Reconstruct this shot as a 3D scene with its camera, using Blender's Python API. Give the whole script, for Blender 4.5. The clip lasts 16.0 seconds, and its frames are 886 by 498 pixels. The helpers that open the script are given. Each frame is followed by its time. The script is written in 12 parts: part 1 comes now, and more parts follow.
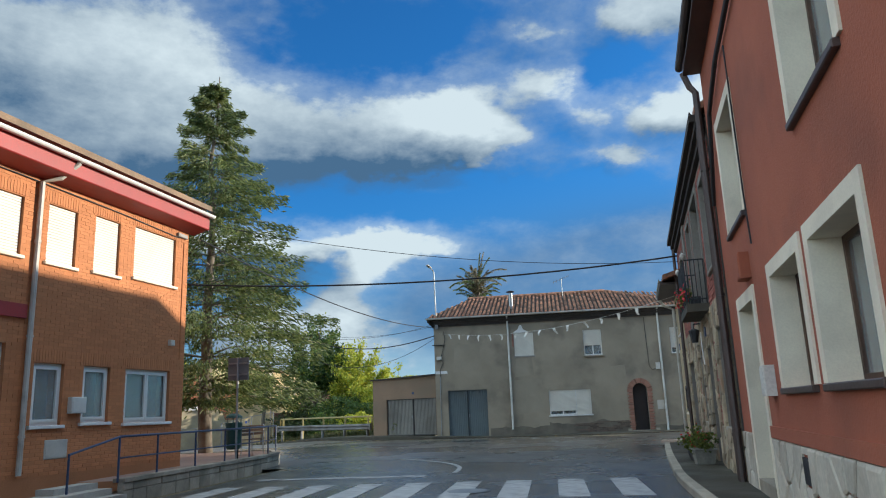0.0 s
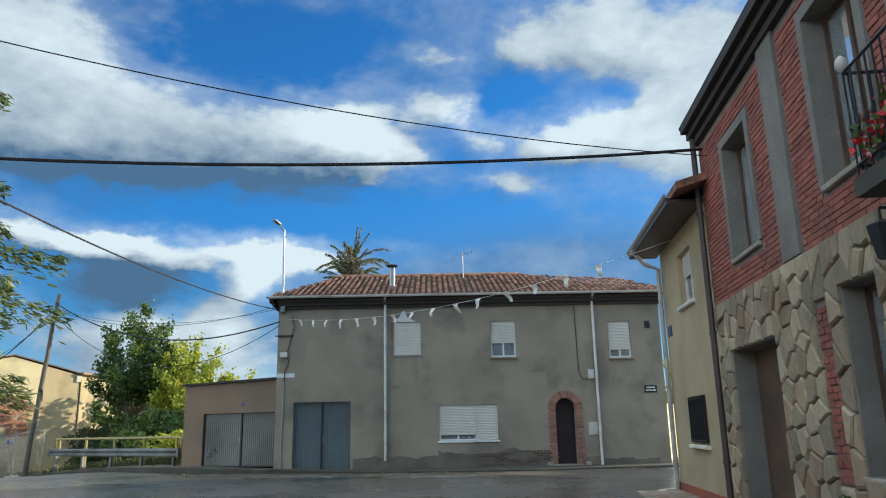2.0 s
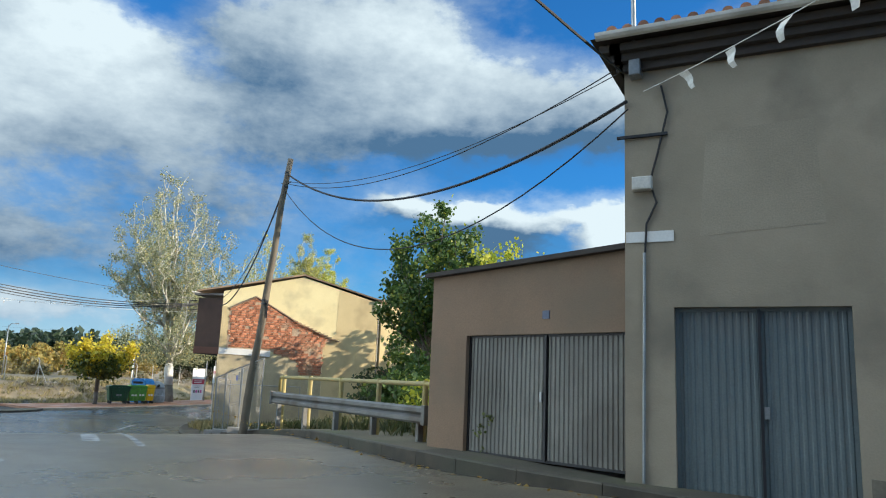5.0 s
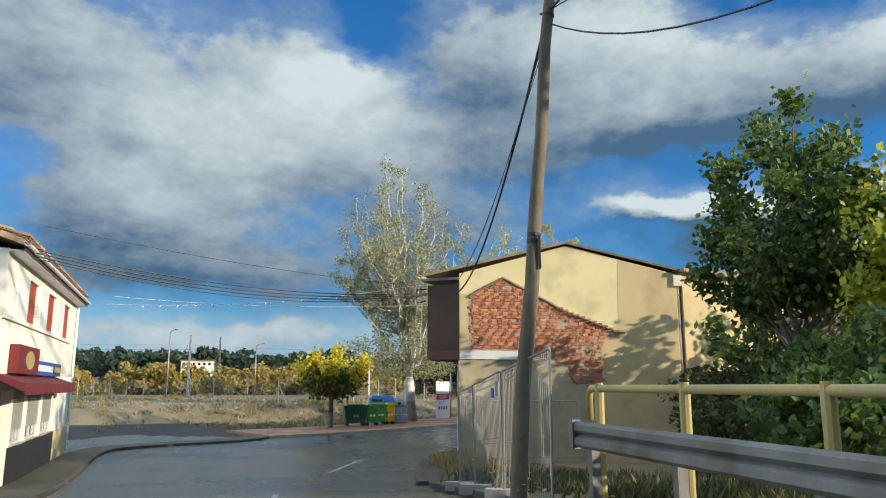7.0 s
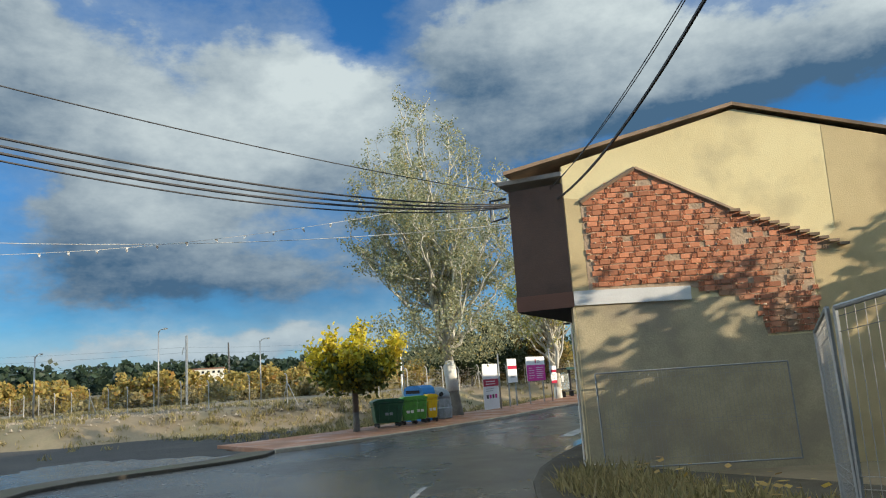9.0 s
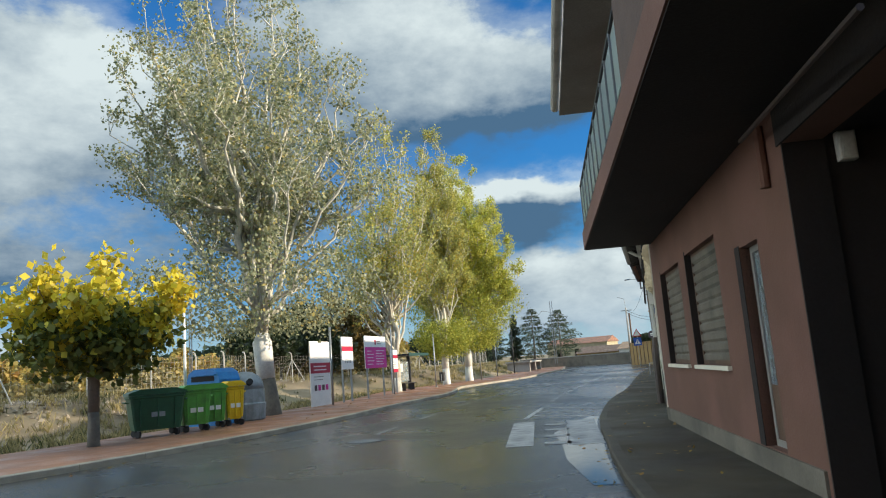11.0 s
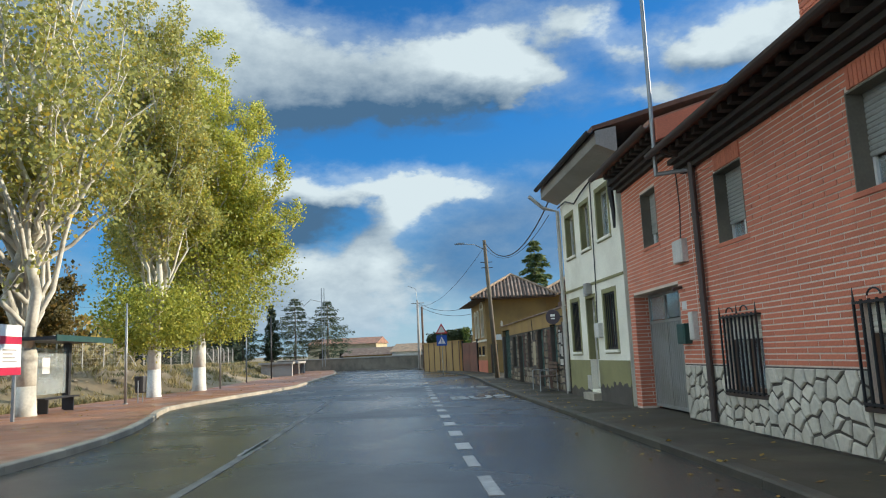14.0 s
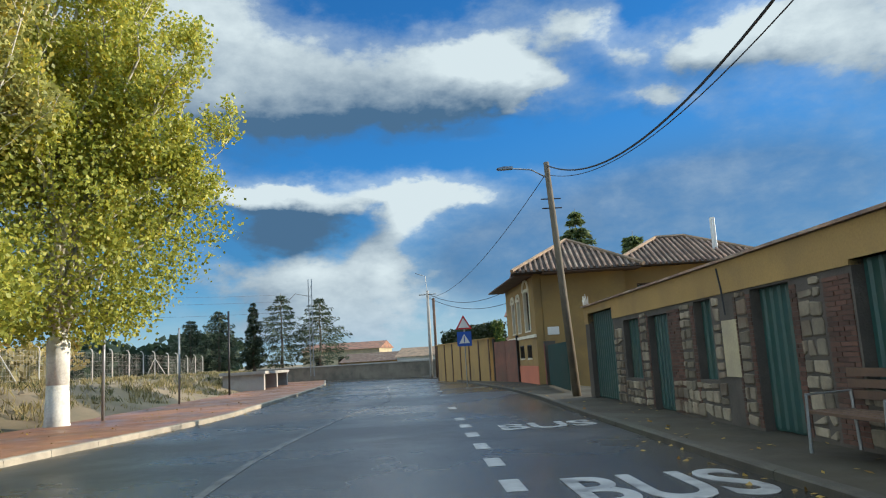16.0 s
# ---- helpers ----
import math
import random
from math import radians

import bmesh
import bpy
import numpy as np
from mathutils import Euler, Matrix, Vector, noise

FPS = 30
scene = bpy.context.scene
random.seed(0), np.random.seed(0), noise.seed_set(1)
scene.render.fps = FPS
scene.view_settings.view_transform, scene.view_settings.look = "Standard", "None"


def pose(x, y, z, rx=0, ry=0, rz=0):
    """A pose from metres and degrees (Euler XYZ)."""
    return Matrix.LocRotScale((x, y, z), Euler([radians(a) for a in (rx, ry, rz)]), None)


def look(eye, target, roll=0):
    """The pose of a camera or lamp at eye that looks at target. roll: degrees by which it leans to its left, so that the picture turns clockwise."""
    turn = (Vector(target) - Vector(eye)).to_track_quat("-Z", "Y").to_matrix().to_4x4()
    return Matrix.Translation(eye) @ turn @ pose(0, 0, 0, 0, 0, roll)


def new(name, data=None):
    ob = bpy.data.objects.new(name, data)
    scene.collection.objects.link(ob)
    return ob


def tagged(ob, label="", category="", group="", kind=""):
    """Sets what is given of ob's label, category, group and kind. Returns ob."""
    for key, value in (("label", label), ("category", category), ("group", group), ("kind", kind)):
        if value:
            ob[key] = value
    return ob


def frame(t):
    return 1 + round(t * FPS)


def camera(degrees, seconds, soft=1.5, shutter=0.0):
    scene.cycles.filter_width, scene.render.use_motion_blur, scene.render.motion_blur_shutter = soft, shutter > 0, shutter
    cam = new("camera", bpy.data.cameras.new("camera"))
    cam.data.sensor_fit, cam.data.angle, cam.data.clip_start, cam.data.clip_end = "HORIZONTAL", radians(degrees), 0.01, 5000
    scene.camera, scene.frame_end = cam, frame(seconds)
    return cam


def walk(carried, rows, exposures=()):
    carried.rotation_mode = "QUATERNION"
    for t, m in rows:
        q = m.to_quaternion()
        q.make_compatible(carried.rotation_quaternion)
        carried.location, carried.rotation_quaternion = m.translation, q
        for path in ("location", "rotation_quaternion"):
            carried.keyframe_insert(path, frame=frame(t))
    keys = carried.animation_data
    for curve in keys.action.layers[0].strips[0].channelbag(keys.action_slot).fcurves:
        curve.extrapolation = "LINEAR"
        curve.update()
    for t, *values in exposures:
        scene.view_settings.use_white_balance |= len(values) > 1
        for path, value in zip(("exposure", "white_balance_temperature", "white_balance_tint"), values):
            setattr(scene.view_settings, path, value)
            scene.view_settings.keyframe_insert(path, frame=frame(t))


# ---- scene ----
cam = camera(62.63, 16.0, soft=1.1)
PATH = [
    (0.0, (0.000, 0.000, 1.391), (-1.340, 9.668, 3.568), -2.27),
    (0.5, (-0.397, 3.087, 1.392), (-1.308, 12.791, 3.631), -2.23),
    (1.0, (-0.544, 6.006, 1.421), (-0.970, 15.732, 3.709), -1.97),
    (1.5, (-0.477, 8.978, 1.447), (-0.484, 18.697, 3.800), -1.80),
    (2.0, (-0.370, 11.861, 1.444), (-0.197, 21.571, 3.829), -1.17),
    (2.5, (-0.347, 14.750, 1.403), (-0.491, 24.481, 3.702), 0.14),
    (3.0, (-0.467, 17.524, 1.381), (-1.238, 27.267, 3.498), 1.63),
    (3.5, (-0.816, 20.447, 1.368), (-2.385, 30.129, 3.317), 2.69),
    (4.0, (-1.456, 23.364, 1.350), (-3.956, 32.876, 3.158), 3.08),
    (4.5, (-2.484, 26.215, 1.343), (-5.957, 35.426, 3.100), 2.96),
    (5.0, (-3.903, 28.991, 1.332), (-8.306, 37.787, 3.134), 2.44),
    (5.2, (-4.550, 30.066, 1.329), (-9.314, 38.666, 3.159), 2.34),
    (5.5, (-5.601, 31.579, 1.326), (-10.861, 39.879, 3.186), 2.17),
    (6.0, (-7.538, 33.857, 1.323), (-13.502, 41.660, 3.204), 1.79),
    (6.5, (-9.648, 35.878, 1.321), (-16.167, 43.226, 3.195), 1.15),
    (7.0, (-11.870, 37.690, 1.320), (-18.802, 44.657, 3.166), 0.10),
    (7.3, (-13.227, 38.700, 1.319), (-20.341, 45.487, 3.141), -0.79),
    (7.5, (-14.144, 39.347, 1.318), (-21.345, 46.048, 3.118), -1.08),
    (8.0, (-16.466, 40.917, 1.301), (-23.760, 47.526, 3.063), -1.85),
    (8.2, (-17.391, 41.533, 1.263), (-24.666, 48.163, 3.026), -2.18),
    (8.5, (-18.802, 42.469, 1.161), (-26.007, 49.175, 2.924), -2.80),
    (9.0, (-21.214, 44.106, 0.905), (-28.197, 51.044, 2.661), -3.95),
    (9.5, (-23.695, 45.923, 0.611), (-30.330, 53.201, 2.346), -4.82),
    (10.0, (-26.239, 48.007, 0.347), (-32.401, 55.698, 2.043), -4.96),
    (10.5, (-28.836, 50.440, 0.189), (-34.400, 58.583, 1.837), -4.49),
    (11.0, (-31.306, 53.100, 0.157), (-36.178, 61.687, 1.748), -4.34),
    (11.5, (-33.454, 55.898, 0.107), (-37.631, 64.856, 1.625), -4.05),
    (12.0, (-35.396, 58.984, 0.060), (-38.898, 68.241, 1.492), -3.86),
    (12.5, (-37.045, 62.186, 0.042), (-39.963, 71.653, 1.411), -3.64),
    (13.0, (-38.468, 65.499, 0.045), (-40.898, 75.105, 1.390), -3.29),
    (13.5, (-39.798, 68.960, 0.060), (-41.865, 78.646, 1.437), -2.82),
    (14.0, (-40.920, 72.604, 0.072), (-42.763, 82.326, 1.513), -2.54),
    (14.5, (-41.989, 76.381, 0.067), (-43.685, 86.119, 1.581), -2.54),
    (15.0, (-42.970, 80.315, 0.041), (-44.589, 90.064, 1.564), -3.28),
    (15.5, (-43.967, 84.184, 0.017), (-45.676, 93.922, 1.514), -4.27),
    (16.0, (-44.925, 88.108, 0.049), (-46.826, 97.808, 1.568), -3.37),
]
EXPOSURE = [(0.0, 0.48, 6100, 10), (1.0, 0.60, 6150, 10), (2.5, 0.58, 6100, 10), (4.0, 0.52, 6200, 10), (5.0, 0.70, 6200, 10), (7.3, 0.38, 6450, 10), (8.2, 0.34, 6500, 10), (10.5, 0.38, 6500, 10), (11.5, 0.66, 6450, 10), (12.0, 0.64, 6400, 10), (13.0, 0.60, 6350, 10), (14.0, 0.52, 6250, 10), (16.0, 0.50, 6250, 10)]
walk(cam, [(t, look(eye, aim, roll)) for t, eye, aim, roll in PATH], EXPOSURE)

# ---- sky and sun ----
SUN_AZ, SUN_EL = math.atan2(0.935, 0.355), radians(13.6)
world = bpy.data.worlds.new("sky")
scene.world = world
world.use_nodes = True
wt = world.node_tree
wt.nodes.clear()


def wmath(op, a, b=None, clamp=False):
    n = wt.nodes.new("ShaderNodeMath")
    n.operation, n.use_clamp = op, clamp
    for i, v in enumerate((a, b)):
        if v is None:
            continue
        if isinstance(v, (int, float)):
            n.inputs[i].default_value = v
        else:
            wt.links.new(v, n.inputs[i])
    return n.outputs[0]


def wmix(f, a, b):
    n = wt.nodes.new("ShaderNodeMix")
    n.data_type = "RGBA"
    for s, v in ((n.inputs[0], f), (n.inputs[6], a), (n.inputs[7], b)):
        if isinstance(v, (int, float)):
            s.default_value = v
        elif isinstance(v, tuple):
            s.default_value = (*v, 1)
        else:
            wt.links.new(v, s)
    return n.outputs[2]


def build_sky():
    coord = wt.nodes.new("ShaderNodeTexCoord")
    sep = wt.nodes.new("ShaderNodeSeparateXYZ")
    wt.links.new(coord.outputs["Generated"], sep.inputs[0])
    x, y, z = sep.outputs
    az = wmath("MULTIPLY", wmath("ARCTAN2", x, y), 57.3)
    el = wmath("MULTIPLY", wmath("ARCSINE", z), 57.3)
    comb = wt.nodes.new("ShaderNodeCombineXYZ")
    wt.links.new(az, comb.inputs[0])
    wt.links.new(el, comb.inputs[1])

    def vmath(op, a, b, c=None):
        n = wt.nodes.new("ShaderNodeVectorMath")
        n.operation = op
        for i, v in enumerate((a, b, c)):
            if isinstance(v, tuple):
                n.inputs[i].default_value = v
            elif v is not None:
                wt.links.new(v, n.inputs[i])
        return n.outputs[1] if op == "DOT_PRODUCT" else n.outputs[0]

    def fbm(p, scale, detail, rough, offset, distort=0.0, color=False):
        """Noise over azimuth and height, stretched along the horizon."""
        n = wt.nodes.new("ShaderNodeTexNoise")
        n.inputs["Scale"].default_value, n.inputs["Detail"].default_value = scale, detail
        n.inputs["Roughness"].default_value, n.inputs["Distortion"].default_value = rough, distort
        wt.links.new(vmath("MULTIPLY_ADD", p, (0.06, 0.105, 0.0), offset), n.inputs[0])
        return n.outputs[1] if color else wmath("SUBTRACT", n.outputs[0], 0.5)

    def blobs(p, items):
        total = None
        for a, e, ra, re, s in items:
            q = vmath("MULTIPLY_ADD", p, (1 / ra, 1 / re, 0.0), (-a / ra, -e / re, 0.0))
            g = wmath("MULTIPLY", wmath("POWER", 0.3679, vmath("DOT_PRODUCT", q, q)), s)
            total = g if total is None else wmath("ADD", total, g)
        return total

    def warped(p):
        big = vmath("MULTIPLY_ADD", fbm(p, 1.6, 3, 0.55, (3.0, 1.0, 0.0), 0.0, True), (9.0, 4.6, 0.0), (-4.5, -2.3, 0.0))
        small = vmath("MULTIPLY_ADD", fbm(p, 6.0, 4, 0.6, (7.0, 2.0, 4.0), 0.0, True), (3.4, 2.0, 0.0), (-1.7, -1.0, 0.0))
        return vmath("ADD", vmath("ADD", p, big), small)

    def density(p, w):
        fine = wmath("ADD", wmath("MULTIPLY", fbm(p, 2.4, 8, 0.60, (0.0, 0.0, 0.0), 0.25), 0.85), wmath("MULTIPLY", fbm(p, 9.0, 5, 0.62, (4.0, 2.0, 1.0)), 0.42))
        return wmath("ADD", blobs(w, CLOUD_COVER), fine)

    here = comb.outputs[0]
    w_here = warped(here)
    dens = density(here, w_here)
    # towards the sun the cloud thins out: that side is lit, the other lies in its own shade
    sunward = vmath("ADD", here, (2.0, 1.5, 0.0))
    lit = wmath("SUBTRACT", dens, density(sunward, vmath("ADD", w_here, (2.0, 1.5, 0.0))))
    ramp = wt.nodes.new("ShaderNodeMapRange")
    ramp.interpolation_type = "SMOOTHSTEP"
    ramp.inputs[1].default_value, ramp.inputs[2].default_value = 0.10, 0.66
    wt.links.new(dens, ramp.inputs[0])
    # thin cloud round the thick one
    thin = wt.nodes.new("ShaderNodeMapRange")
    thin.interpolation_type = "SMOOTHSTEP"
    thin.inputs[1].default_value, thin.inputs[2].default_value, thin.inputs[4].default_value = -0.35, 0.45, 0.42
    wt.links.new(wmath("ADD", dens, wmath("MULTIPLY", fbm(here, 3.2, 6, 0.62, (1.0, 6.0, 2.0), 0.4), 0.7)), thin.inputs[0])
    cloud = wmath("MAXIMUM", ramp.outputs[0], thin.outputs[0])
    tone = wmath("ADD", wmath("ADD", wmath("ADD", blobs(w_here, CLOUD_LIGHT), blobs(here, LOW_CLOUD)), 0.42), wmath("MULTIPLY", fbm(here, 2.0, 6, 0.6, (0.25, -0.35, 3.0), 0.2), 0.55))
    bright = wmath("ADD", tone, wmath("MULTIPLY", lit, 0.62), clamp=True)

    sky = wt.nodes.new("ShaderNodeTexSky")
    sky.sky_type, sky.sun_disc = "NISHITA", False
    sky.sun_elevation, sky.sun_rotation = SUN_EL, SUN_AZ
    sky.air_density, sky.dust_density, sky.ozone_density = 1.0, 0.6, 2.5
    scale = wt.nodes.new("ShaderNodeVectorMath")
    scale.operation = "MULTIPLY"
    wt.links.new(sky.outputs[0], scale.inputs[0])
    scale.inputs[1].default_value = SKY_GAIN
    shade = wmix(bright, CLOUD_DARK, CLOUD_WHITE)
    veil = wmath("MINIMUM", blobs(here, VEIL), 0.8)
    color = wmix(cloud, wmix(veil, scale.outputs[0], VEIL_TONE), shade)
    # pale haze low over the land
    low = wt.nodes.new("ShaderNodeMapRange")
    low.interpolation_type = "SMOOTHSTEP"
    low.inputs[1].default_value, low.inputs[2].default_value, low.inputs[3].default_value, low.inputs[4].default_value = -1.0, 7.0, 0.75, 0.0
    wt.links.new(el, low.inputs[0])
    color = wmix(low.outputs[0], color, (0.47, 0.60, 0.69))
    # out-of-view sky glow added overhead and opposite the sun, to fill shaded walls
    top = wt.nodes.new("ShaderNodeMapRange")
    top.interpolation_type = "SMOOTHSTEP"
    top.inputs[1].default_value, top.inputs[2].default_value, top.inputs[3].default_value, top.inputs[4].default_value = 0.52, 0.95, 0.0, 1.0
    wt.links.new(z, top.inputs[0])
    side = wt.nodes.new("ShaderNodeMapRange")
    side.interpolation_type = "SMOOTHSTEP"
    side.inputs[1].default_value, side.inputs[2].default_value, side.inputs[3].default_value, side.inputs[4].default_value = 0.70, 1.0, 0.0, 1.0
    wt.links.new(wmath("ADD", wmath("MULTIPLY", x, -0.84), wmath("MULTIPLY", y, -0.54)), side.inputs[0])
    sky_fill = wmath("MAXIMUM", wmath("MULTIPLY", top.outputs[0], 0.55), side.outputs[0])
    color = wmix(sky_fill, color, SKY_FILL)
    bg = wt.nodes.new("ShaderNodeBackground")
    bg.inputs[1].default_value = 0.80
    out = wt.nodes.new("ShaderNodeOutputWorld")
    wt.links.new(color, bg.inputs[0])
    wt.links.new(bg.outputs[0], out.inputs[0])


SKY_GAIN = (0.031, 0.104, 0.168)
CLOUD_DARK, CLOUD_WHITE = (0.066, 0.140, 0.235), (0.62, 0.705, 0.715)
# colour of the added fill glow, far brighter than the visible sky
SKY_FILL = (2.45, 2.85, 2.95)
# thin rain veil, smooth, over the low sky
VEIL_TONE = (0.082, 0.185, 0.345)
VEIL = [(-8.0, 7.0, 5.5, 3.6, 0.8), (3, 9.5, 13, 4.5, 0.75), (15, 11, 14, 5, 0.8), (-55, 7, 20, 5, 0.4), (-64, 15, 20, 9, 0.35)]
# azimuth, height, half widths in degrees, weight
CLOUD_COVER = [
    # long cumulus bank and its flat base
    (-31, 26, 9, 5.5, 0.80), (-24, 21.8, 8, 2.8, 0.70), (-13, 21.6, 5, 2.4, 0.75), (-7.5, 22.4, 4.6, 2.8, 0.95), (-3.4, 22.0, 3.6, 2.4, 0.85), (-15, 19.3, 9, 1.5, 0.55), (-24, 19.2, 6, 1.6, 0.50),
    # broken puffs towards the sun
    (2, 24.6, 2.8, 1.5, 0.60), (0.5, 28.4, 3.2, 1.0, 0.50), (9, 29.0, 4.0, 1.8, 0.60), (15, 29, 5, 2.6, 0.80), (7.2, 18.9, 3.2, 1.0, 0.75), (12, 21.8, 3.5, 1.7, 0.80), (18, 21.6, 4.5, 2.2, 0.80), (23, 25.5, 6, 3.6, 0.90), (26, 18.6, 6, 2.4, 0.70), (5.4, 22.0, 2.0, 1.2, 0.40),
    # low dark cloud with a bright rim, and the white break beside it
    (-24.0, 11.2, 4.6, 2.0, 1.1), (-24.5, 13.7, 6.5, 0.9, 0.70), (-13.4, 11.6, 2.8, 1.8, 1.0), (-10.4, 13.0, 3.0, 1.0, 0.80), (-17.0, 12.9, 2.6, 1.0, 0.55), (-15.8, 8.4, 2.4, 1.8, 0.70), (-21.5, 6.8, 8, 1.9, 0.85), (-20, 3.4, 8, 2.4, 0.95),
    # wide pale deck to the west
    (-64, 18, 9, 5, 1.0), (-55.5, 22.5, 6, 4.5, 0.90), (-70, 13, 8, 2.8, 0.75), (-52, 18.4, 6, 3.6, 0.75), (-78, 23, 10, 5, 0.80), (-38.5, 24, 8, 4.2, 0.85), (-36, 19.2, 8, 2.8, 0.70), (-27.5, 14.0, 4, 0.8, 0.45), (-63, 9, 16, 2.4, 0.65), (-62, 3.6, 15, 1.5, 0.75), (-44, 13, 9, 3.5, 0.55),
    # blue gaps
    (7, 25.6, 2.6, 1.6, -0.70), (-14, 28.8, 8, 2.4, -0.90), (-50.5, 28, 3.0, 3.0, -0.90), (-78, 14, 5, 2.4, -0.60), (3, 15.6, 9, 2.0, -0.60), (-12, 16.2, 12, 1.2, -0.55), (-4, 18.4, 4, 1.2, -0.40), (15, 25, 1.8, 1.2, -0.45),
    (-100, 25, 25, 15, 0.5), (60, 30, 40, 20, 0.3), (150, 30, 60, 25, 0.3)]
LOW_CLOUD = [(-23.2, 11.5, 3.6, 1.7, -0.85), (-14.5, 11.4, 2.2, 1.6, 0.45), (-18.4, 13.7, 3.0, 0.8, 0.05), (-20.5, 7.8, 4.0, 1.0, 0.30)]
CLOUD_LIGHT = [
    (-6.5, 22.6, 6, 2.6, 0.42), (19, 23, 11, 6, 0.42), (-31, 27, 8, 3.6, 0.26), (-13.2, 11.4, 3.6, 2.2, 0.50), (-24.5, 13.9, 6, 0.9, 0.35), (-18.5, 5.0, 6, 2.4, 0.34), (-12.5, 12.6, 5, 1.5, 0.30), (-63, 18.5, 9, 5, 0.40), (-55.5, 23.5, 5, 4, 0.22),
    (-23.0, 10.9, 5.2, 1.9, -0.80), (-15, 18.9, 10, 1.6, -0.36), (-25, 19.0, 7, 1.8, -0.34), (-63, 9, 16, 2.8, -0.36), (-37, 20, 9, 4, -0.08), (-77, 22, 7, 4, -0.12), (-43, 12.5, 9, 3.0, -0.25), (-11.0, 6.6, 4, 2.2, -0.30)]
build_sky()

sun_data = bpy.data.lights.new("sun", "SUN")
sun_data.energy, sun_data.angle, sun_data.color = 5.0, radians(0.6), (1.0, 0.87, 0.68)
sun = new("sun", sun_data)
sun.matrix_world = look((0, 0, 0), (-math.sin(SUN_AZ) * math.cos(SUN_EL), -math.cos(SUN_AZ) * math.cos(SUN_EL), -math.sin(SUN_EL)))
sun.location = (60, 40, 60)

# ---- materials ----
MATS = {}


def material(name, c1, c2=None, scale=1.5, fine=25.0, rough=0.85, metal=0.0, bump=0.25, bump_scale=None, stain=None, stain_scale=0.35, stain_amount=0.5, spread=0.0, wet=None, trans=0.0, grain=0.24):
    """A surface with two scales of variation: c1 and c2 mix over large patches, fine grain and relief over small ones; spread varies piece by piece."""
    if name in MATS:
        return MATS[name]
    m = bpy.data.materials.new(name)
    m.use_nodes = True
    t = m.node_tree
    b = t.nodes["Principled BSDF"]
    c2 = c2 or tuple(min(1, v * 0.8) for v in c1)
    coord = t.nodes.new("ShaderNodeTexCoord")
    big = t.nodes.new("ShaderNodeTexNoise")
    big.inputs["Scale"].default_value, big.inputs["Detail"].default_value, big.inputs["Roughness"].default_value = scale, 5, 0.6
    small = t.nodes.new("ShaderNodeTexNoise")
    small.inputs["Scale"].default_value, small.inputs["Detail"].default_value = fine, 4
    for n in (big, small):
        t.links.new(coord.outputs["Object"], n.inputs["Vector"])

    def mix(f, a, b_, kind="MIX"):
        n = t.nodes.new("ShaderNodeMix")
        n.data_type, n.blend_type = "RGBA", kind
        for s, v in ((n.inputs[0], f), (n.inputs[6], a), (n.inputs[7], b_)):
            if isinstance(v, (int, float)):
                s.default_value = v
            elif isinstance(v, tuple):
                s.default_value = (*v, 1)
            else:
                t.links.new(v, s)
        return n.outputs[2]

    def ramp(v, lo, hi, a=0.0, b_=1.0):
        n = t.nodes.new("ShaderNodeMapRange")
        n.inputs[1].default_value, n.inputs[2].default_value, n.inputs[3].default_value, n.inputs[4].default_value = lo, hi, a, b_
        t.links.new(v, n.inputs[0])
        return n.outputs[0]

    col = mix(ramp(big.outputs[0], 0.35, 0.65), c1, c2)
    col = mix(grain, col, ramp(small.outputs[0], 0.3, 0.7, 0.55, 1.45), "MULTIPLY")
    if stain:
        st = t.nodes.new("ShaderNodeTexNoise")
        st.inputs["Scale"].default_value, st.inputs["Detail"].default_value = stain_scale, 6
        t.links.new(coord.outputs["Object"], st.inputs["Vector"])
        col = mix(ramp(st.outputs[0], 0.5, 0.68, 0.0, stain_amount), col, stain)
    if spread:
        oi = t.nodes.new("ShaderNodeObjectInfo")
        ge = t.nodes.new("ShaderNodeNewGeometry")
        add = t.nodes.new("ShaderNodeMath")
        add.operation = "ADD"
        t.links.new(oi.outputs["Random"], add.inputs[0])
        t.links.new(ge.outputs["Random Per Island"], add.inputs[1])
        fr = t.nodes.new("ShaderNodeMath")
        fr.operation = "FRACT"
        t.links.new(add.outputs[0], fr.inputs[0])
        col = mix(1.0, col, ramp(fr.outputs[0], 0, 1, 1 - spread, 1 + spread), "MULTIPLY")
    t.links.new(col, b.inputs["Base Color"])
    b.inputs["Metallic"].default_value = metal
    if wet:
        lo, hi, ws = wet
        wn_ = t.nodes.new("ShaderNodeTexNoise")
        wn_.inputs["Scale"].default_value, wn_.inputs["Detail"].default_value, wn_.inputs["Roughness"].default_value = ws, 5, 0.6
        t.links.new(coord.outputs["Object"], wn_.inputs["Vector"])
        t.links.new(ramp(wn_.outputs[0], 0.38, 0.62, lo, hi), b.inputs["Roughness"])
    else:
        t.links.new(ramp(small.outputs[0], 0.2, 0.8, max(0.02, rough - 0.08), min(1, rough + 0.08)), b.inputs["Roughness"])
    if trans:
        b.inputs["Transmission Weight"].default_value = trans
    if bump:
        bp = t.nodes.new("ShaderNodeBump")
        bp.inputs["Strength"].default_value, bp.inputs["Distance"].default_value = bump, 0.02
        src = small
        if bump_scale:
            src = t.nodes.new("ShaderNodeTexNoise")
            src.inputs["Scale"].default_value, src.inputs["Detail"].default_value = bump_scale, 5
            t.links.new(coord.outputs["Object"], src.inputs["Vector"])
        t.links.new(src.outputs[0], bp.inputs["Height"])
        t.links.new(bp.outputs[0], b.inputs["Normal"])
    MATS[name] = m
    return m


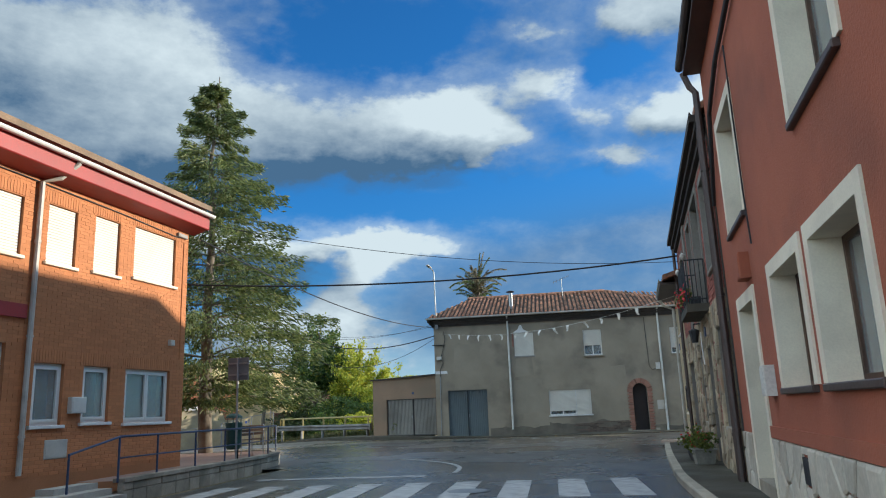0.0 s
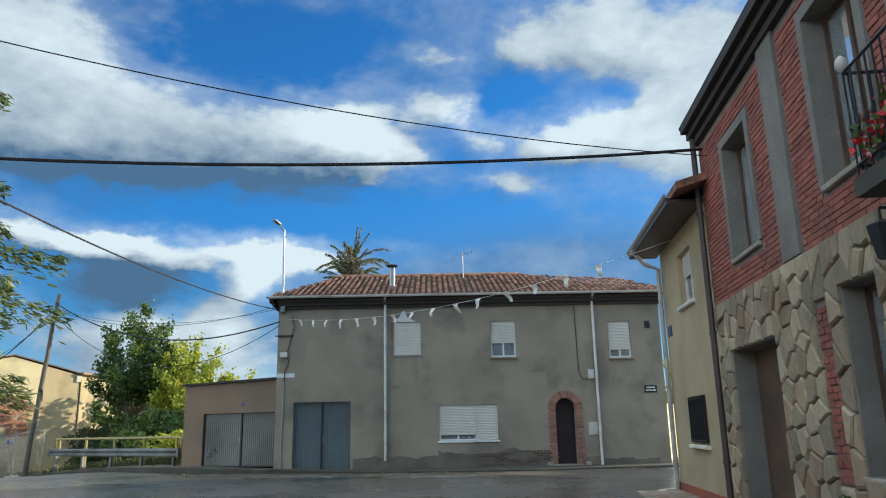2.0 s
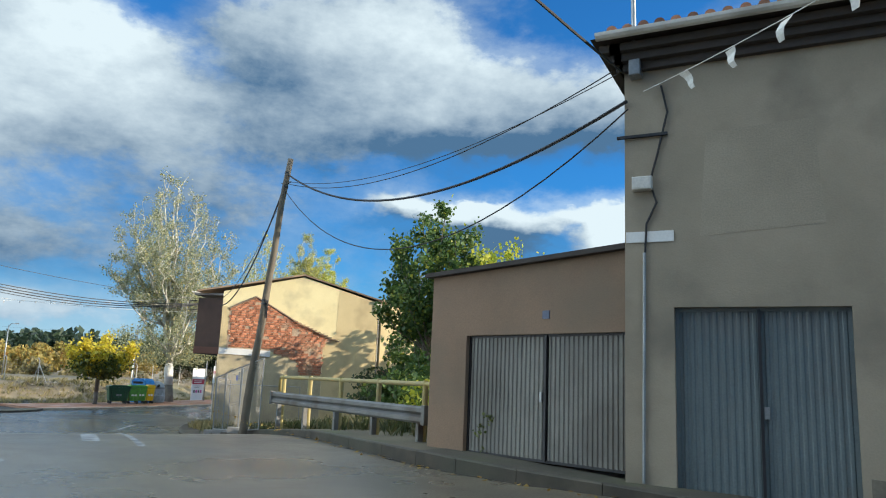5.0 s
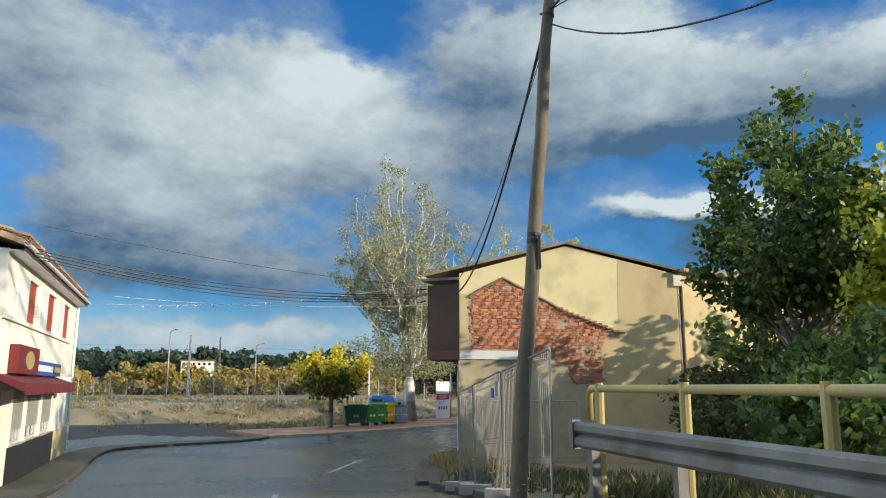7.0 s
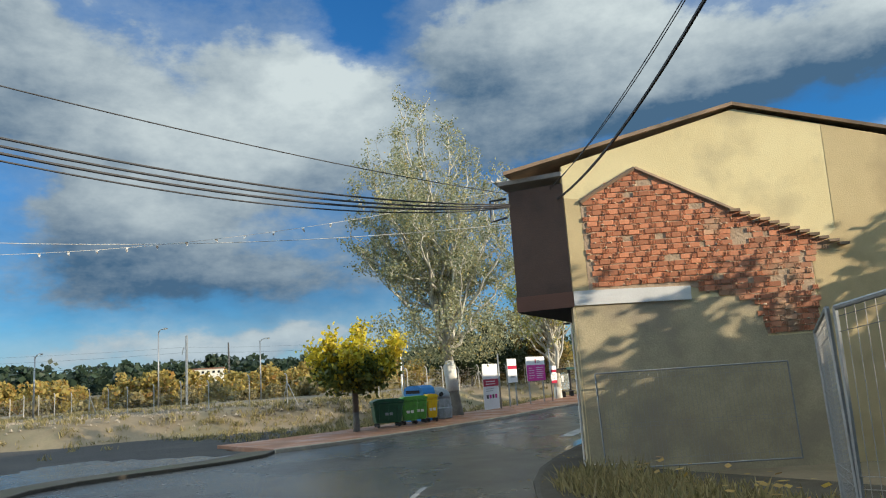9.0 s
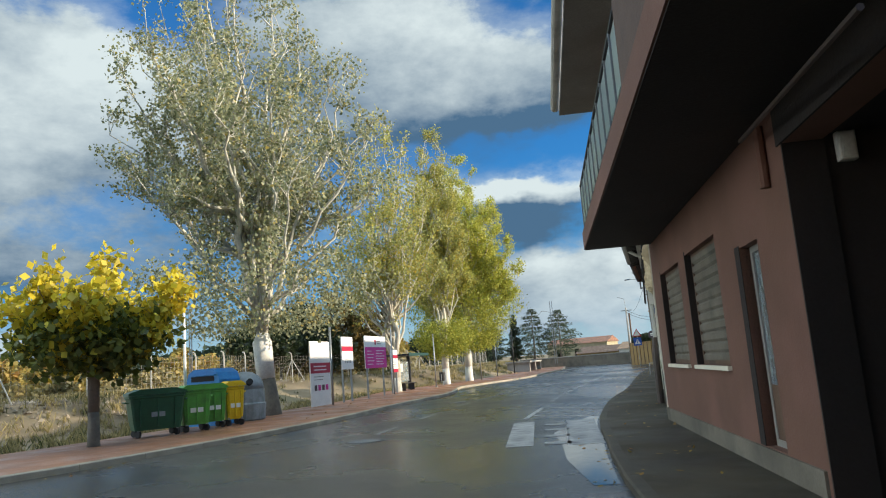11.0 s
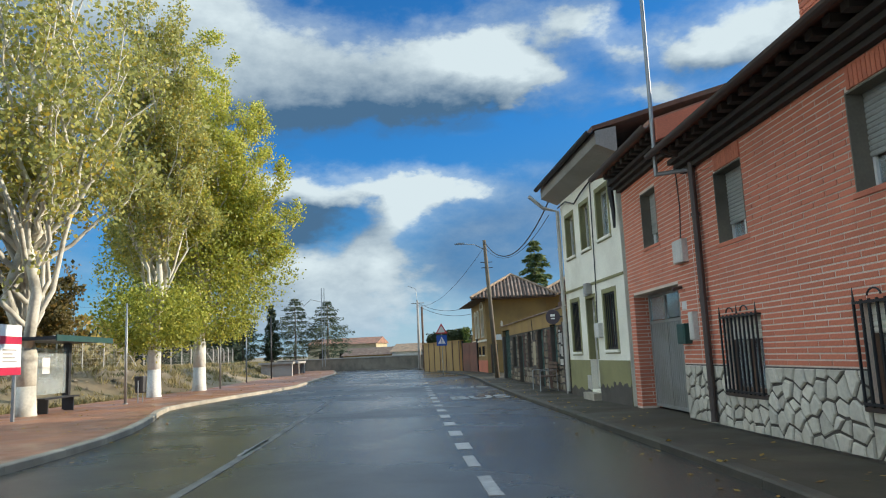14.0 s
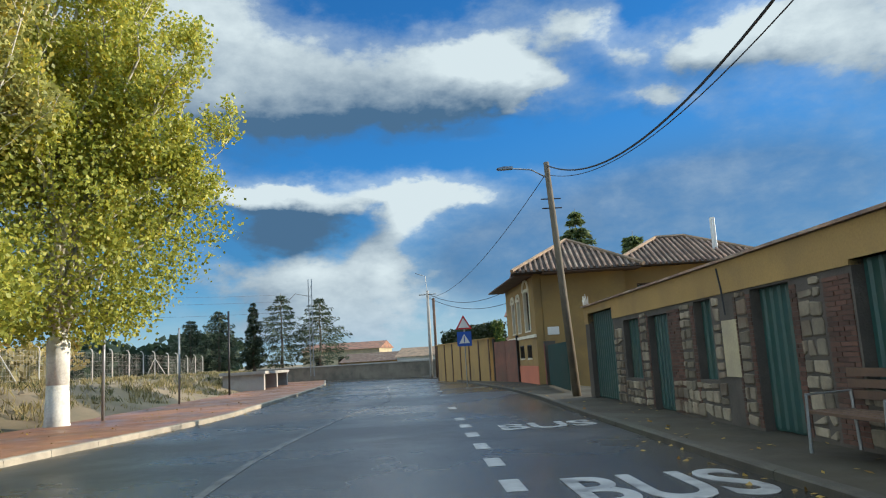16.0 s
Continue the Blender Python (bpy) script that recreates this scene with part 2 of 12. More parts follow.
def leaf_material(name, dark, light, accent=None, amount=0.3):
    m = bpy.data.materials.new(name)
    m.use_nodes = True
    t = m.node_tree
    b = t.nodes["Principled BSDF"]
    ge = t.nodes.new("ShaderNodeNewGeometry")
    cr = t.nodes.new("ShaderNodeValToRGB")
    cr.color_ramp.elements[0].color, cr.color_ramp.elements[1].color = (*dark, 1), (*light, 1)
    cr.color_ramp.elements[1].position = 1 - amount if accent else 1.0
    if accent:
        e = cr.color_ramp.elements.new(1.0)
        e.color = (*accent, 1)
    t.links.new(ge.outputs["Random Per Island"], cr.inputs[0])
    t.links.new(cr.outputs[0], b.inputs["Base Color"])
    b.inputs["Roughness"].default_value = 0.55
    tr = t.nodes.new("ShaderNodeBsdfTranslucent")
    t.links.new(cr.outputs[0], tr.inputs[0])
    ms = t.nodes.new("ShaderNodeMixShader")
    ms.inputs[0].default_value = 0.42
    t.links.new(b.outputs[0], ms.inputs[1])
    t.links.new(tr.outputs[0], ms.inputs[2])
    t.links.new(ms.outputs[0], t.nodes["Material Output"].inputs[0])
    return m


def glass_material(name, tint, rough=0.03):
    m = bpy.data.materials.new(name)
    m.use_nodes = True
    b = m.node_tree.nodes["Principled BSDF"]
    b.inputs["Base Color"].default_value = (*tint, 1)
    b.inputs["Roughness"].default_value, b.inputs["IOR"].default_value = rough, 1.33
    b.inputs["Transmission Weight"].default_value = 0.8
    return m


# ---- building tools ----
def terr(x, y):
    """Height of the ground: level round the crossing, 1.29 m lower along the far street."""
    q = min(1.0, max(0.0, (-0.8098 * x + 0.5850 * y - 1.62 - 33) / 20))
    return -1.29 * q * q * (3 - 2 * q)


def thing(name, at, label, category, group="", kind=""):
    ob = new(name)
    ob.empty_display_size = 0.2
    ob.location = at
    return tagged(ob, label, category, group, kind)


def base_of(ob):
    p = Vector((0, 0, 0))
    while ob is not None:
        p += ob.location
        ob = ob.parent
    return p


def mesh_of(bm, name, mat, smooth=False):
    bmesh.ops.recalc_face_normals(bm, faces=bm.faces)
    me = bpy.data.meshes.new(name)
    bm.to_mesh(me)
    bm.free()
    for m in mat if isinstance(mat, (list, tuple)) else (mat,):
        me.materials.append(m)
    if smooth:
        me.polygons.foreach_set("use_smooth", [True] * len(me.polygons))
    return me


APART = {"render_patch", "cornice", "olive_base", "damp_base", "corbel", "soldier_course", "rafter", "green_base"}


def islands(bm):
    """The separate pieces of a mesh, each as a mesh of its own."""
    left, out = set(bm.verts), []
    while left:
        seed = left.pop()
        grp, stack = {seed}, [seed]
        while stack:
            for e in stack.pop().link_edges:
                for w in e.verts:
                    if w not in grp:
                        grp.add(w)
                        stack.append(w)
        left -= grp
        nb, idx = bmesh.new(), {}
        for w in grp:
            idx[w] = nb.verts.new(w.co)
        for fc in {fc for w in grp for fc in w.link_faces}:
            nb.faces.new([idx[w] for w in fc.verts])
        out.append(nb)
    out.sort(key=lambda b: min(tuple(round(c, 4) for c in v.co) for v in b.verts))
    return out


def part(name, bm, mat, parent, label="", smooth=False, kind=""):
    """One mesh, given in world coordinates, as a part of parent."""
    if name in APART:
        pieces = islands(bm)
        bm.free()
        for b in pieces[1:]:
            piece(name, b, mat, parent, label, smooth, kind)
        bm = pieces[0]
    return piece(name, bm, mat, parent, label, smooth, kind)


def piece(name, bm, mat, parent, label="", smooth=False, kind=""):
    bm.transform(Matrix.Translation(-base_of(parent)))
    ob = new(name, mesh_of(bm, name, mat, smooth))
    ob.parent = parent
    return tagged(ob, label, kind=kind)


def solo(name, bm, mat, label, category, kind="", at=(0, 0, 0), smooth=False, group=""):
    """One mesh, given in world coordinates, as a thing of its own."""
    bm.transform(Matrix.Translation(-Vector(at)))
    ob = new(name, mesh_of(bm, name, mat, smooth))
    ob.location = at
    return tagged(ob, label, category, group, kind)


def wall_map(p0, p1, out=1):
    """Maps (along, outward, height) on the upright plane from p0 to p1 to the world. out: 1 if outward is to the left of that way."""
    p0, p1 = Vector((*p0, 0)), Vector((*p1, 0))
    d = (p1 - p0).normalized()
    n = Vector((-d.y, d.x, 0)) * out
    return lambda u, o, z: p0 + d * u + n * o + Vector((0, 0, z))


def plain(u, o, z):
    return Vector((u, o, z))


def bx(bm, f, u0, u1, d0, d1, z0, z1):
    v = [bm.verts.new(f(u, d, z)) for z in (z0, z1) for d in (d0, d1) for u in (u0, u1)]
    for q in ((0, 1, 3, 2), (4, 5, 7, 6), (0, 1, 5, 4), (2, 3, 7, 6), (0, 2, 6, 4), (1, 3, 7, 5)):
        bm.faces.new([v[i] for i in q])
    return v


def bevel_box(bm, f, u0, u1, d0, d1, z0, z1, r=0.01):
    """A box whose outer face (d1) is chamfered."""
    v = [bm.verts.new(f(u, d0, z)) for u, z in ((u0, z0), (u1, z0), (u1, z1), (u0, z1))]
    w = [bm.verts.new(f(u, d1 - r, z)) for u, z in ((u0, z0), (u1, z0), (u1, z1), (u0, z1))]
    t = [bm.verts.new(f(u, d1, z)) for u, z in ((u0 + r, z0 + r), (u1 - r, z0 + r), (u1 - r, z1 - r), (u0 + r, z1 - r))]
    for a, b in ((v, w), (w, t)):
        for i in range(4):
            bm.faces.new((a[i], a[(i + 1) % 4], b[(i + 1) % 4], b[i]))
    bm.faces.new(t)


def box_bm(f, *dims):
    bm = bmesh.new()
    bx(bm, f, *dims)
    return bm


def prism(bm, f, pts, d0, d1):
    """A polygon of (along, height) pushed from d0 to d1."""
    a = [bm.verts.new(f(u, d0, z)) for u, z in pts]
    b = [bm.verts.new(f(u, d1, z)) for u, z in pts]
    bm.faces.new(a)
    bm.faces.new(b[::-1])
    for i in range(len(pts)):
        j = (i + 1) % len(pts)
        bm.faces.new((a[i], a[j], b[j], b[i]))


def pierced(bm, f, u0, u1, z0, z1, ops, thick=0.35, front=0.0):
    """A wall with openings (u0, u1, z0, z1) right through it."""
    us = sorted({u0, u1, *[v for o in ops for v in o[:2] if u0 < v < u1]})
    zs = sorted({z0, z1, *[v for o in ops for v in o[2:4] if z0 < v < z1]})
    inside = lambda u, z: any(o[0] < u < o[1] and o[2] < z < o[3] for o in ops)
    grid = {}
    for d in (front, front - thick):
        for u in us:
            for z in zs:
                grid[u, z, d] = bm.verts.new(f(u, d, z))
    full = lambda i, j: 0 <= i < len(us) - 1 and 0 <= j < len(zs) - 1 and not inside((us[i] + us[i + 1]) / 2, (zs[j] + zs[j + 1]) / 2)
    for i in range(len(us) - 1):
        for j in range(len(zs) - 1):
            if not full(i, j):
                continue
            a, b, c, e = us[i], us[i + 1], zs[j], zs[j + 1]
            for d in (front, front - thick):
                bm.faces.new((grid[a, c, d], grid[b, c, d], grid[b, e, d], grid[a, e, d]))
            for ok, p, q in ((full(i - 1, j), (a, c), (a, e)), (full(i + 1, j), (b, c), (b, e)), (full(i, j - 1), (a, c), (b, c)), (full(i, j + 1), (a, e), (b, e))):
                if not ok:
                    bm.faces.new((grid[(*p, front)], grid[(*q, front)], grid[(*q, front - thick)], grid[(*p, front - thick)]))
    for v in [v for v in bm.verts if not v.link_faces]:
        bm.verts.remove(v)


def tube(bm, pts, r, sides=8, caps=True):
    """A round bar along points; r is one radius or one for each point."""
    pts = [Vector(p) for p in pts]
    rs = r if isinstance(r, (list, tuple)) else [r] * len(pts)
    rings = []
    for i, p in enumerate(pts):
        t = (pts[min(i + 1, len(pts) - 1)] - pts[max(i - 1, 0)]).normalized()
        a = t.orthogonal().normalized() if i == 0 else (a - t * a.dot(t)).normalized()
        b = t.cross(a)
        rings.append([bm.verts.new(p + (a * math.cos(k * 2 * math.pi / sides) + b * math.sin(k * 2 * math.pi / sides)) * rs[i]) for k in range(sides)])
    for q, w in zip(rings, rings[1:]):
        for k in range(sides):
            bm.faces.new((q[k], q[(k + 1) % sides], w[(k + 1) % sides], w[k]))
    if caps:
        bm.faces.new(rings[0][::-1])
        bm.faces.new(rings[-1])


def tube_bm(pts, r, sides=8):
    bm = bmesh.new()
    tube(bm, pts, r, sides)
    return bm


def sag(a, b, drop, n=14):
    a, b = Vector(a), Vector(b)
    return [a.lerp(b, i / n) - Vector((0, 0, drop * 4 * (i / n) * (1 - i / n))) for i in range(n + 1)]


def clip_half(poly, a, b, c):
    """Keeps the part of a polygon where a*x + b*y <= c."""
    out = []
    for i, p in enumerate(poly):
        q = poly[(i + 1) % len(poly)]
        dp, dq = a * p[0] + b * p[1] - c, a * q[0] + b * q[1] - c
        if dp <= 0:
            out.append(p)
        if dp * dq < 0:
            s = dp / (dp - dq)
            out.append((p[0] + s * (q[0] - p[0]), p[1] + s * (q[1] - p[1])))
    return out


def shrink(poly, g):
    """A convex polygon moved inward by g."""
    n = len(poly)
    area = sum(poly[i][0] * poly[(i + 1) % n][1] - poly[(i + 1) % n][0] * poly[i][1] for i in range(n))
    if abs(area) < 1e-5:
        return []
    if area < 0:
        poly = poly[::-1]
    out = poly
    for i in range(n):
        (x0, y0), (x1, y1) = poly[i], poly[(i + 1) % n]
        l = math.hypot(x1 - x0, y1 - y0)
        if l < 1e-6:
            continue
        a, b = (y1 - y0) / l, -(x1 - x0) / l
        out = clip_half(out, a, b, a * x0 + b * y0 - g)
        if len(out) < 3:
            return []
    return out


def crazy(rects, size, rng, stretch=1.0):
    """Uneven stones that fill rectangles (u0, u1, z0, z1): a list of convex polygons."""
    stones = []
    for u0, u1, z0, z1 in rects:
        nu, nz = max(1, round((u1 - u0) / size)), max(1, round((z1 - z0) / (size * stretch)))
        su, sz = (u1 - u0) / nu, (z1 - z0) / nz
        seeds = {(i, j): (u0 + (i + 0.5 + rng.uniform(-0.42, 0.42) + (0.25 if j % 2 else -0.25)) * su, z0 + (j + 0.5 + rng.uniform(-0.42, 0.42)) * sz)
                 for i in range(nu) for j in range(nz)}
        for (i, j), (sx, sy) in seeds.items():
            poly = [(u0, z0), (u1, z0), (u1, z1), (u0, z1)]
            for di in range(-2, 3):
                for dj in range(-2, 3):
                    o = seeds.get((i + di, j + dj))
                    if o and (di or dj):
                        a, b = o[0] - sx, o[1] - sy
                        poly = clip_half(poly, a, b, (o[0] ** 2 - sx ** 2 + o[1] ** 2 - sy ** 2) / 2)
                        if len(poly) < 3:
                            break
            if len(poly) >= 3:
                stones.append(poly)
    return stones


def stone_bm(bm, f, poly, gap, proud, rng, base=-0.02):
    p = shrink(poly, gap)
    if len(p) < 3:
        return False
    cx, cy = sum(q[0] for q in p) / len(p), sum(q[1] for q in p) / len(p)
    h = proud * rng.uniform(0.7, 1.3)
    rings = [[bm.verts.new(f(cx + (u - cx) * k, d, cy + (z - cy) * k)) for u, z in p] for k, d in ((1.0, base), (1.0, h * 0.6), (0.86, h))]
    n = len(p)
    for a, b in zip(rings, rings[1:]):
        for i in range(n):
            bm.faces.new((a[i], a[(i + 1) % n], b[(i + 1) % n], b[i]))
    bm.faces.new(rings[-1])
    return True


def stones(parent, f, rects, size, mat, rng, gap=0.012, proud=0.03, stretch=1.0, limit=300, name="stone"):
    """Uneven stones on a wall, each a part of its own up to the limit, the rest joined."""
    polys = crazy(rects, size, rng, stretch)
    rest = bmesh.new()
    for k, poly in enumerate(polys):
        if k < limit:
            bm = bmesh.new()
            if stone_bm(bm, f, poly, gap, proud, rng):
                part(name, bm, mat, parent)
            else:
                bm.free()
        else:
            stone_bm(rest, f, poly, gap, proud, rng)
    if rest.faces:
        part("stone_facing", rest, mat, parent, kind="stuff")
    else:
        rest.free()


def rubble(parent, f, rects, size, mat, rng, gap=0.012, proud=0.03, name="stone"):
    """Roughly squared stones in uneven courses, each a part of its own."""
    for u0, u1, z0, z1 in rects:
        z = z0
        while z1 - z > 0.08:
            h = min(size * rng.uniform(0.65, 1.25), z1 - z)
            if z1 - z - h < 0.09:
                h = z1 - z
            u = u0
            while u1 - u > 0.06:
                w = min(size * rng.uniform(0.8, 1.8), u1 - u)
                if u1 - u - w < 0.1:
                    w = u1 - u
                j = lambda: rng.uniform(0.0, 0.03)
                c = 0.022
                poly = [(u + j() + c, z + j()), (u + w - j() - c, z + j()), (u + w - j(), z + c + j()), (u + w - j(), z + h - j() - c), (u + w - c - j(), z + h - j()), (u + c + j(), z + h - j()), (u + j(), z + h - c - j()), (u + j(), z + c + j())]
                bm = bmesh.new()
                if stone_bm(bm, f, poly, gap, proud, rng):
                    part(name, bm, mat, parent)
                else:
                    bm.free()
                u += w
            z += h


def bricks(parent, f, u0, u1, z0, z1, ops, mats, rng, lu=0.25, lz=0.068, gap=0.011, proud=0.012, near=None, limit=300, keep=None, name="brick"):
    """Courses of bricks on a wall outside its openings; those within the stretch near are parts, up to the limit, the rest one joined mesh."""
    rest, count = bmesh.new(), 0
    shared = {}
    rows = int((z1 - z0) / lz)
    for j in range(rows):
        za, zb = z0 + j * lz, z0 + (j + 1) * lz - gap
        u = u0 - (lu / 2 if j % 2 else 0)
        while u < u1:
            a, b = max(u, u0), min(u + lu - gap, u1)
            u += lu
            segs = [(a, b)]
            for o in ops:
                if zb > o[2] and za < o[3]:
                    segs = [s for a_, b_ in segs for s in ((a_, min(b_, o[0])), (max(a_, o[1]), b_)) if s[1] - s[0] > 0.02]
            for a_, b_ in segs:
                if b_ - a_ < 0.03 or (keep and not keep((a_ + b_) / 2, (za + zb) / 2)):
                    continue
                p = proud * rng.uniform(0.6, 1.4)
                if near and near[0] < a_ < near[1] and near[2] < za < near[3] and count < limit:
                    count += 1
                    full = abs(b_ - a_ - (lu - gap)) < 1e-4
                    if full and "m" in shared:
                        ob = new(name, shared["m"])
                        ob.parent = parent
                        ob.location = f(a_, rng.uniform(-0.6, 0.5) * proud, za) - shared["at"] + shared["loc"]
                        continue
                    bm = bmesh.new()
                    bevel_box(bm, f, a_, b_, -0.01, proud, za, zb, 0.004)
                    if full:
                        at = f(a_, 0, za)
                        bm.transform(Matrix.Translation(-at))
                        me = mesh_of(bm, name, mats)
                        ob = new(name, me)
                        ob.parent = parent
                        ob.location = at - base_of(parent)
                        shared.update(m=me, at=at, loc=ob.location.copy())
                    else:
                        part(name, bm, mats, parent)
                else:
                    v = [rest.verts.new(f(x, d, z)) for d in (-0.005, p) for x, z in ((a_, za), (b_, za), (b_, zb), (a_, zb))]
                    rest.faces.new(v[4:])
                    for i in range(4):
                        rest.faces.new((v[i], v[(i + 1) % 4], v[4 + (i + 1) % 4], v[4 + i]))
    if rest.faces:
        part("brickwork", rest, mats, parent, kind="stuff")
    else:
        rest.free()

# ---- the place's surfaces ----
M_ASPHALT = material("wet_asphalt", (0.068, 0.063, 0.055), (0.038, 0.037, 0.035), 0.35, 60, bump=0.22, bump_scale=110, wet=(0.15, 0.40, 0.16), stain=(0.055, 0.053, 0.048), stain_scale=0.10, stain_amount=0.4)
# darker copy of the asphalt, with the houses' cast shadow in its colour
M_ASPHALT_SHADED = material("old_asphalt", (0.030, 0.029, 0.028), (0.021, 0.020, 0.019), 0.5, 50, rough=0.9, bump=0.4, bump_scale=70, stain=(0.06, 0.055, 0.045), stain_scale=0.3, stain_amount=0.5)
M_ASPHALT_PALE = material("worn_brown_asphalt", (0.170, 0.139, 0.096), (0.098, 0.082, 0.059), 0.30, 60, bump=0.22, bump_scale=110, wet=(0.18, 0.42, 0.16), stain=(0.075, 0.066, 0.052), stain_scale=0.16, stain_amount=0.6)
M_PAINT = material("road_paint", (0.391, 0.391, 0.383), (0.238, 0.238, 0.234), 2.5, 30, rough=0.5, bump=0.1, stain=(0.085, 0.085, 0.085), stain_scale=3.0, stain_amount=0.8)
M_KERB = material("kerb_concrete", (0.40, 0.35, 0.27), (0.27, 0.24, 0.19), 2, 40, rough=0.8, spread=0.12, stain=(0.12, 0.11, 0.09))
M_PAVE = material("pavement_concrete", (0.058, 0.046, 0.026), (0.032, 0.026, 0.015), 0.8, 40, rough=0.75, wet=(0.62, 0.95, 0.5), stain=(0.040, 0.042, 0.028))
M_PAVE_RED = material("red_paving", (0.34, 0.155, 0.080), (0.23, 0.105, 0.060), 1.2, 30, rough=0.7, spread=0.12, wet=(0.30, 0.8, 0.5), stain=(0.14, 0.10, 0.07))
M_SOIL = material("dry_soil", (0.27, 0.205, 0.125), (0.16, 0.125, 0.075), 0.25, 8, rough=0.95, bump=0.6, bump_scale=6, stain=(0.10, 0.12, 0.04), stain_scale=0.12)
M_RUBBLE = material("bank_rubble", (0.33, 0.28, 0.21), (0.20, 0.165, 0.12), 1.6, 18, rough=0.92, bump=0.4, bump_scale=12, spread=0.35)
M_GRAY = material("gray_render", (0.345, 0.290, 0.212), (0.265, 0.224, 0.163), 0.5, 45, rough=0.92, bump=0.2, stain=(0.165, 0.142, 0.108), stain_scale=0.75, stain_amount=0.75, grain=0.10)
M_ANNEX = material("tan_render", (0.255, 0.172, 0.113), (0.20, 0.136, 0.09), 0.5, 45, rough=0.92, stain=(0.17, 0.14, 0.10), stain_scale=0.6)
M_PATCH = material("patched_render", (0.335, 0.285, 0.21), (0.28, 0.238, 0.175), 0.8, 45, rough=0.92, stain=(0.15, 0.13, 0.10), stain_scale=0.7)
M_ORANGE = material("orange_brick", (0.520, 0.205, 0.080), (0.445, 0.172, 0.066), 0.6, 60, rough=0.85, spread=0.10)
M_MORTAR_O = material("orange_mortar", (0.45, 0.185, 0.078), (0.39, 0.157, 0.064), 1, 60, rough=0.95)
M_SIGN_BLUE = material("sign_blue", (0.02, 0.09, 0.40), (0.018, 0.075, 0.34), 2, 30, rough=0.4, bump=0.02)
M_SIGN_DARKRED = material("dark_red_sign", (0.16, 0.015, 0.013), (0.12, 0.012, 0.011), 1, 30, rough=0.5, bump=0.03)
M_AWNING = material("awning_fabric", (0.13, 0.012, 0.018), (0.10, 0.010, 0.014), 1, 30, rough=0.8, bump=0.1)
M_RED_FASCIA = material("red_fascia", (0.33, 0.022, 0.018), (0.26, 0.02, 0.016), 1, 30, rough=0.55, bump=0.05)
M_REDWALL = material("red_render", (0.379, 0.115, 0.060), (0.306, 0.090, 0.048), 0.5, 40, rough=0.9, bump=0.35, stain=(0.211, 0.075, 0.045), stain_scale=0.9, stain_amount=0.5, grain=0.10)
M_CREAM = material("cream_surround", (0.806, 0.739, 0.578), (0.699, 0.632, 0.497), 1.0, 50, rough=0.88, bump=0.1, stain=(0.511, 0.457, 0.363), stain_scale=1.2, grain=0.10)
M_STONE = material("facing_stone", (0.41, 0.33, 0.215), (0.265, 0.215, 0.15), 1.4, 18, rough=0.9, bump=0.5, bump_scale=14, spread=0.32, stain=(0.300, 0.163, 0.088), stain_scale=1.6, stain_amount=0.6)
M_STONE_SHED = material("shed_stone", (0.27, 0.225, 0.16), (0.15, 0.12, 0.085), 1.8, 18, rough=0.92, bump=0.5, bump_scale=14, spread=0.4, stain=(0.11, 0.07, 0.045), stain_scale=1.4, stain_amount=0.7)
M_BRICK_SHED = material("shed_brick", (0.115, 0.055, 0.038), (0.075, 0.042, 0.03), 1.5, 40, rough=0.93, spread=0.3, stain=(0.07, 0.055, 0.04), stain_scale=1.0)
M_STONE_PALE = material("pale_slab_stone", (0.575, 0.525, 0.425), (0.450, 0.413, 0.338), 1.6, 18, rough=0.85, bump=0.35, bump_scale=12, spread=0.18, stain=(0.312, 0.250, 0.175), stain_scale=1.5)
M_MORTAR = material("gray_mortar", (0.23, 0.21, 0.18), (0.17, 0.155, 0.13), 2, 40, rough=0.95, bump=0.4)
M_MORTAR_D = material("dark_mortar", (0.10, 0.085, 0.07), (0.07, 0.06, 0.05), 2, 40, rough=0.95, bump=0.4)
M_BRICK_BROWN = material("brown_brick", (0.20, 0.085, 0.055), (0.13, 0.066, 0.046), 1.5, 40, rough=0.92, spread=0.3, stain=(0.11, 0.08, 0.055), stain_scale=1.2)
M_TILE_OLD = material("weathered_roof_tile", (0.44, 0.20, 0.11), (0.15, 0.072, 0.045), 4, 25, rough=0.9, spread=0.5, stain=(0.085, 0.07, 0.05), stain_scale=4.0, stain_amount=0.8)
M_DAMP = material("damp_plaster", (0.135, 0.12, 0.09), (0.08, 0.072, 0.055), 1.2, 25, rough=0.9, stain=(0.26, 0.24, 0.18), stain_scale=1.3, stain_amount=0.7)
M_FLOWER = material("red_petals", (0.62, 0.02, 0.025), (0.45, 0.015, 0.03), 4, 60, rough=0.6)
M_BRICK = material("red_brick", (0.33, 0.105, 0.072), (0.25, 0.085, 0.063), 1.5, 40, rough=0.88, spread=0.22, stain=(0.208, 0.091, 0.065), stain_scale=1.0)
M_BRICK2 = material("street_brick", (0.601, 0.189, 0.105), (0.504, 0.161, 0.091), 1.0, 45, rough=0.85, spread=0.07)
M_MORTAR_W = material("pale_mortar", (0.74, 0.60, 0.49), (0.62, 0.50, 0.41), 2, 40, rough=0.95)
M_BRICK_OLD = material("hollow_brick", (0.56, 0.22, 0.11), (0.46, 0.20, 0.115), 2.2, 30, rough=0.92, spread=0.34, stain=(0.50, 0.36, 0.23), stain_scale=1.3, stain_amount=0.85)
M_MORTAR_OLD = material("crumbly_mortar", (0.50, 0.37, 0.25), (0.38, 0.27, 0.18), 2.5, 20, rough=0.97, bump=0.9, bump_scale=18)
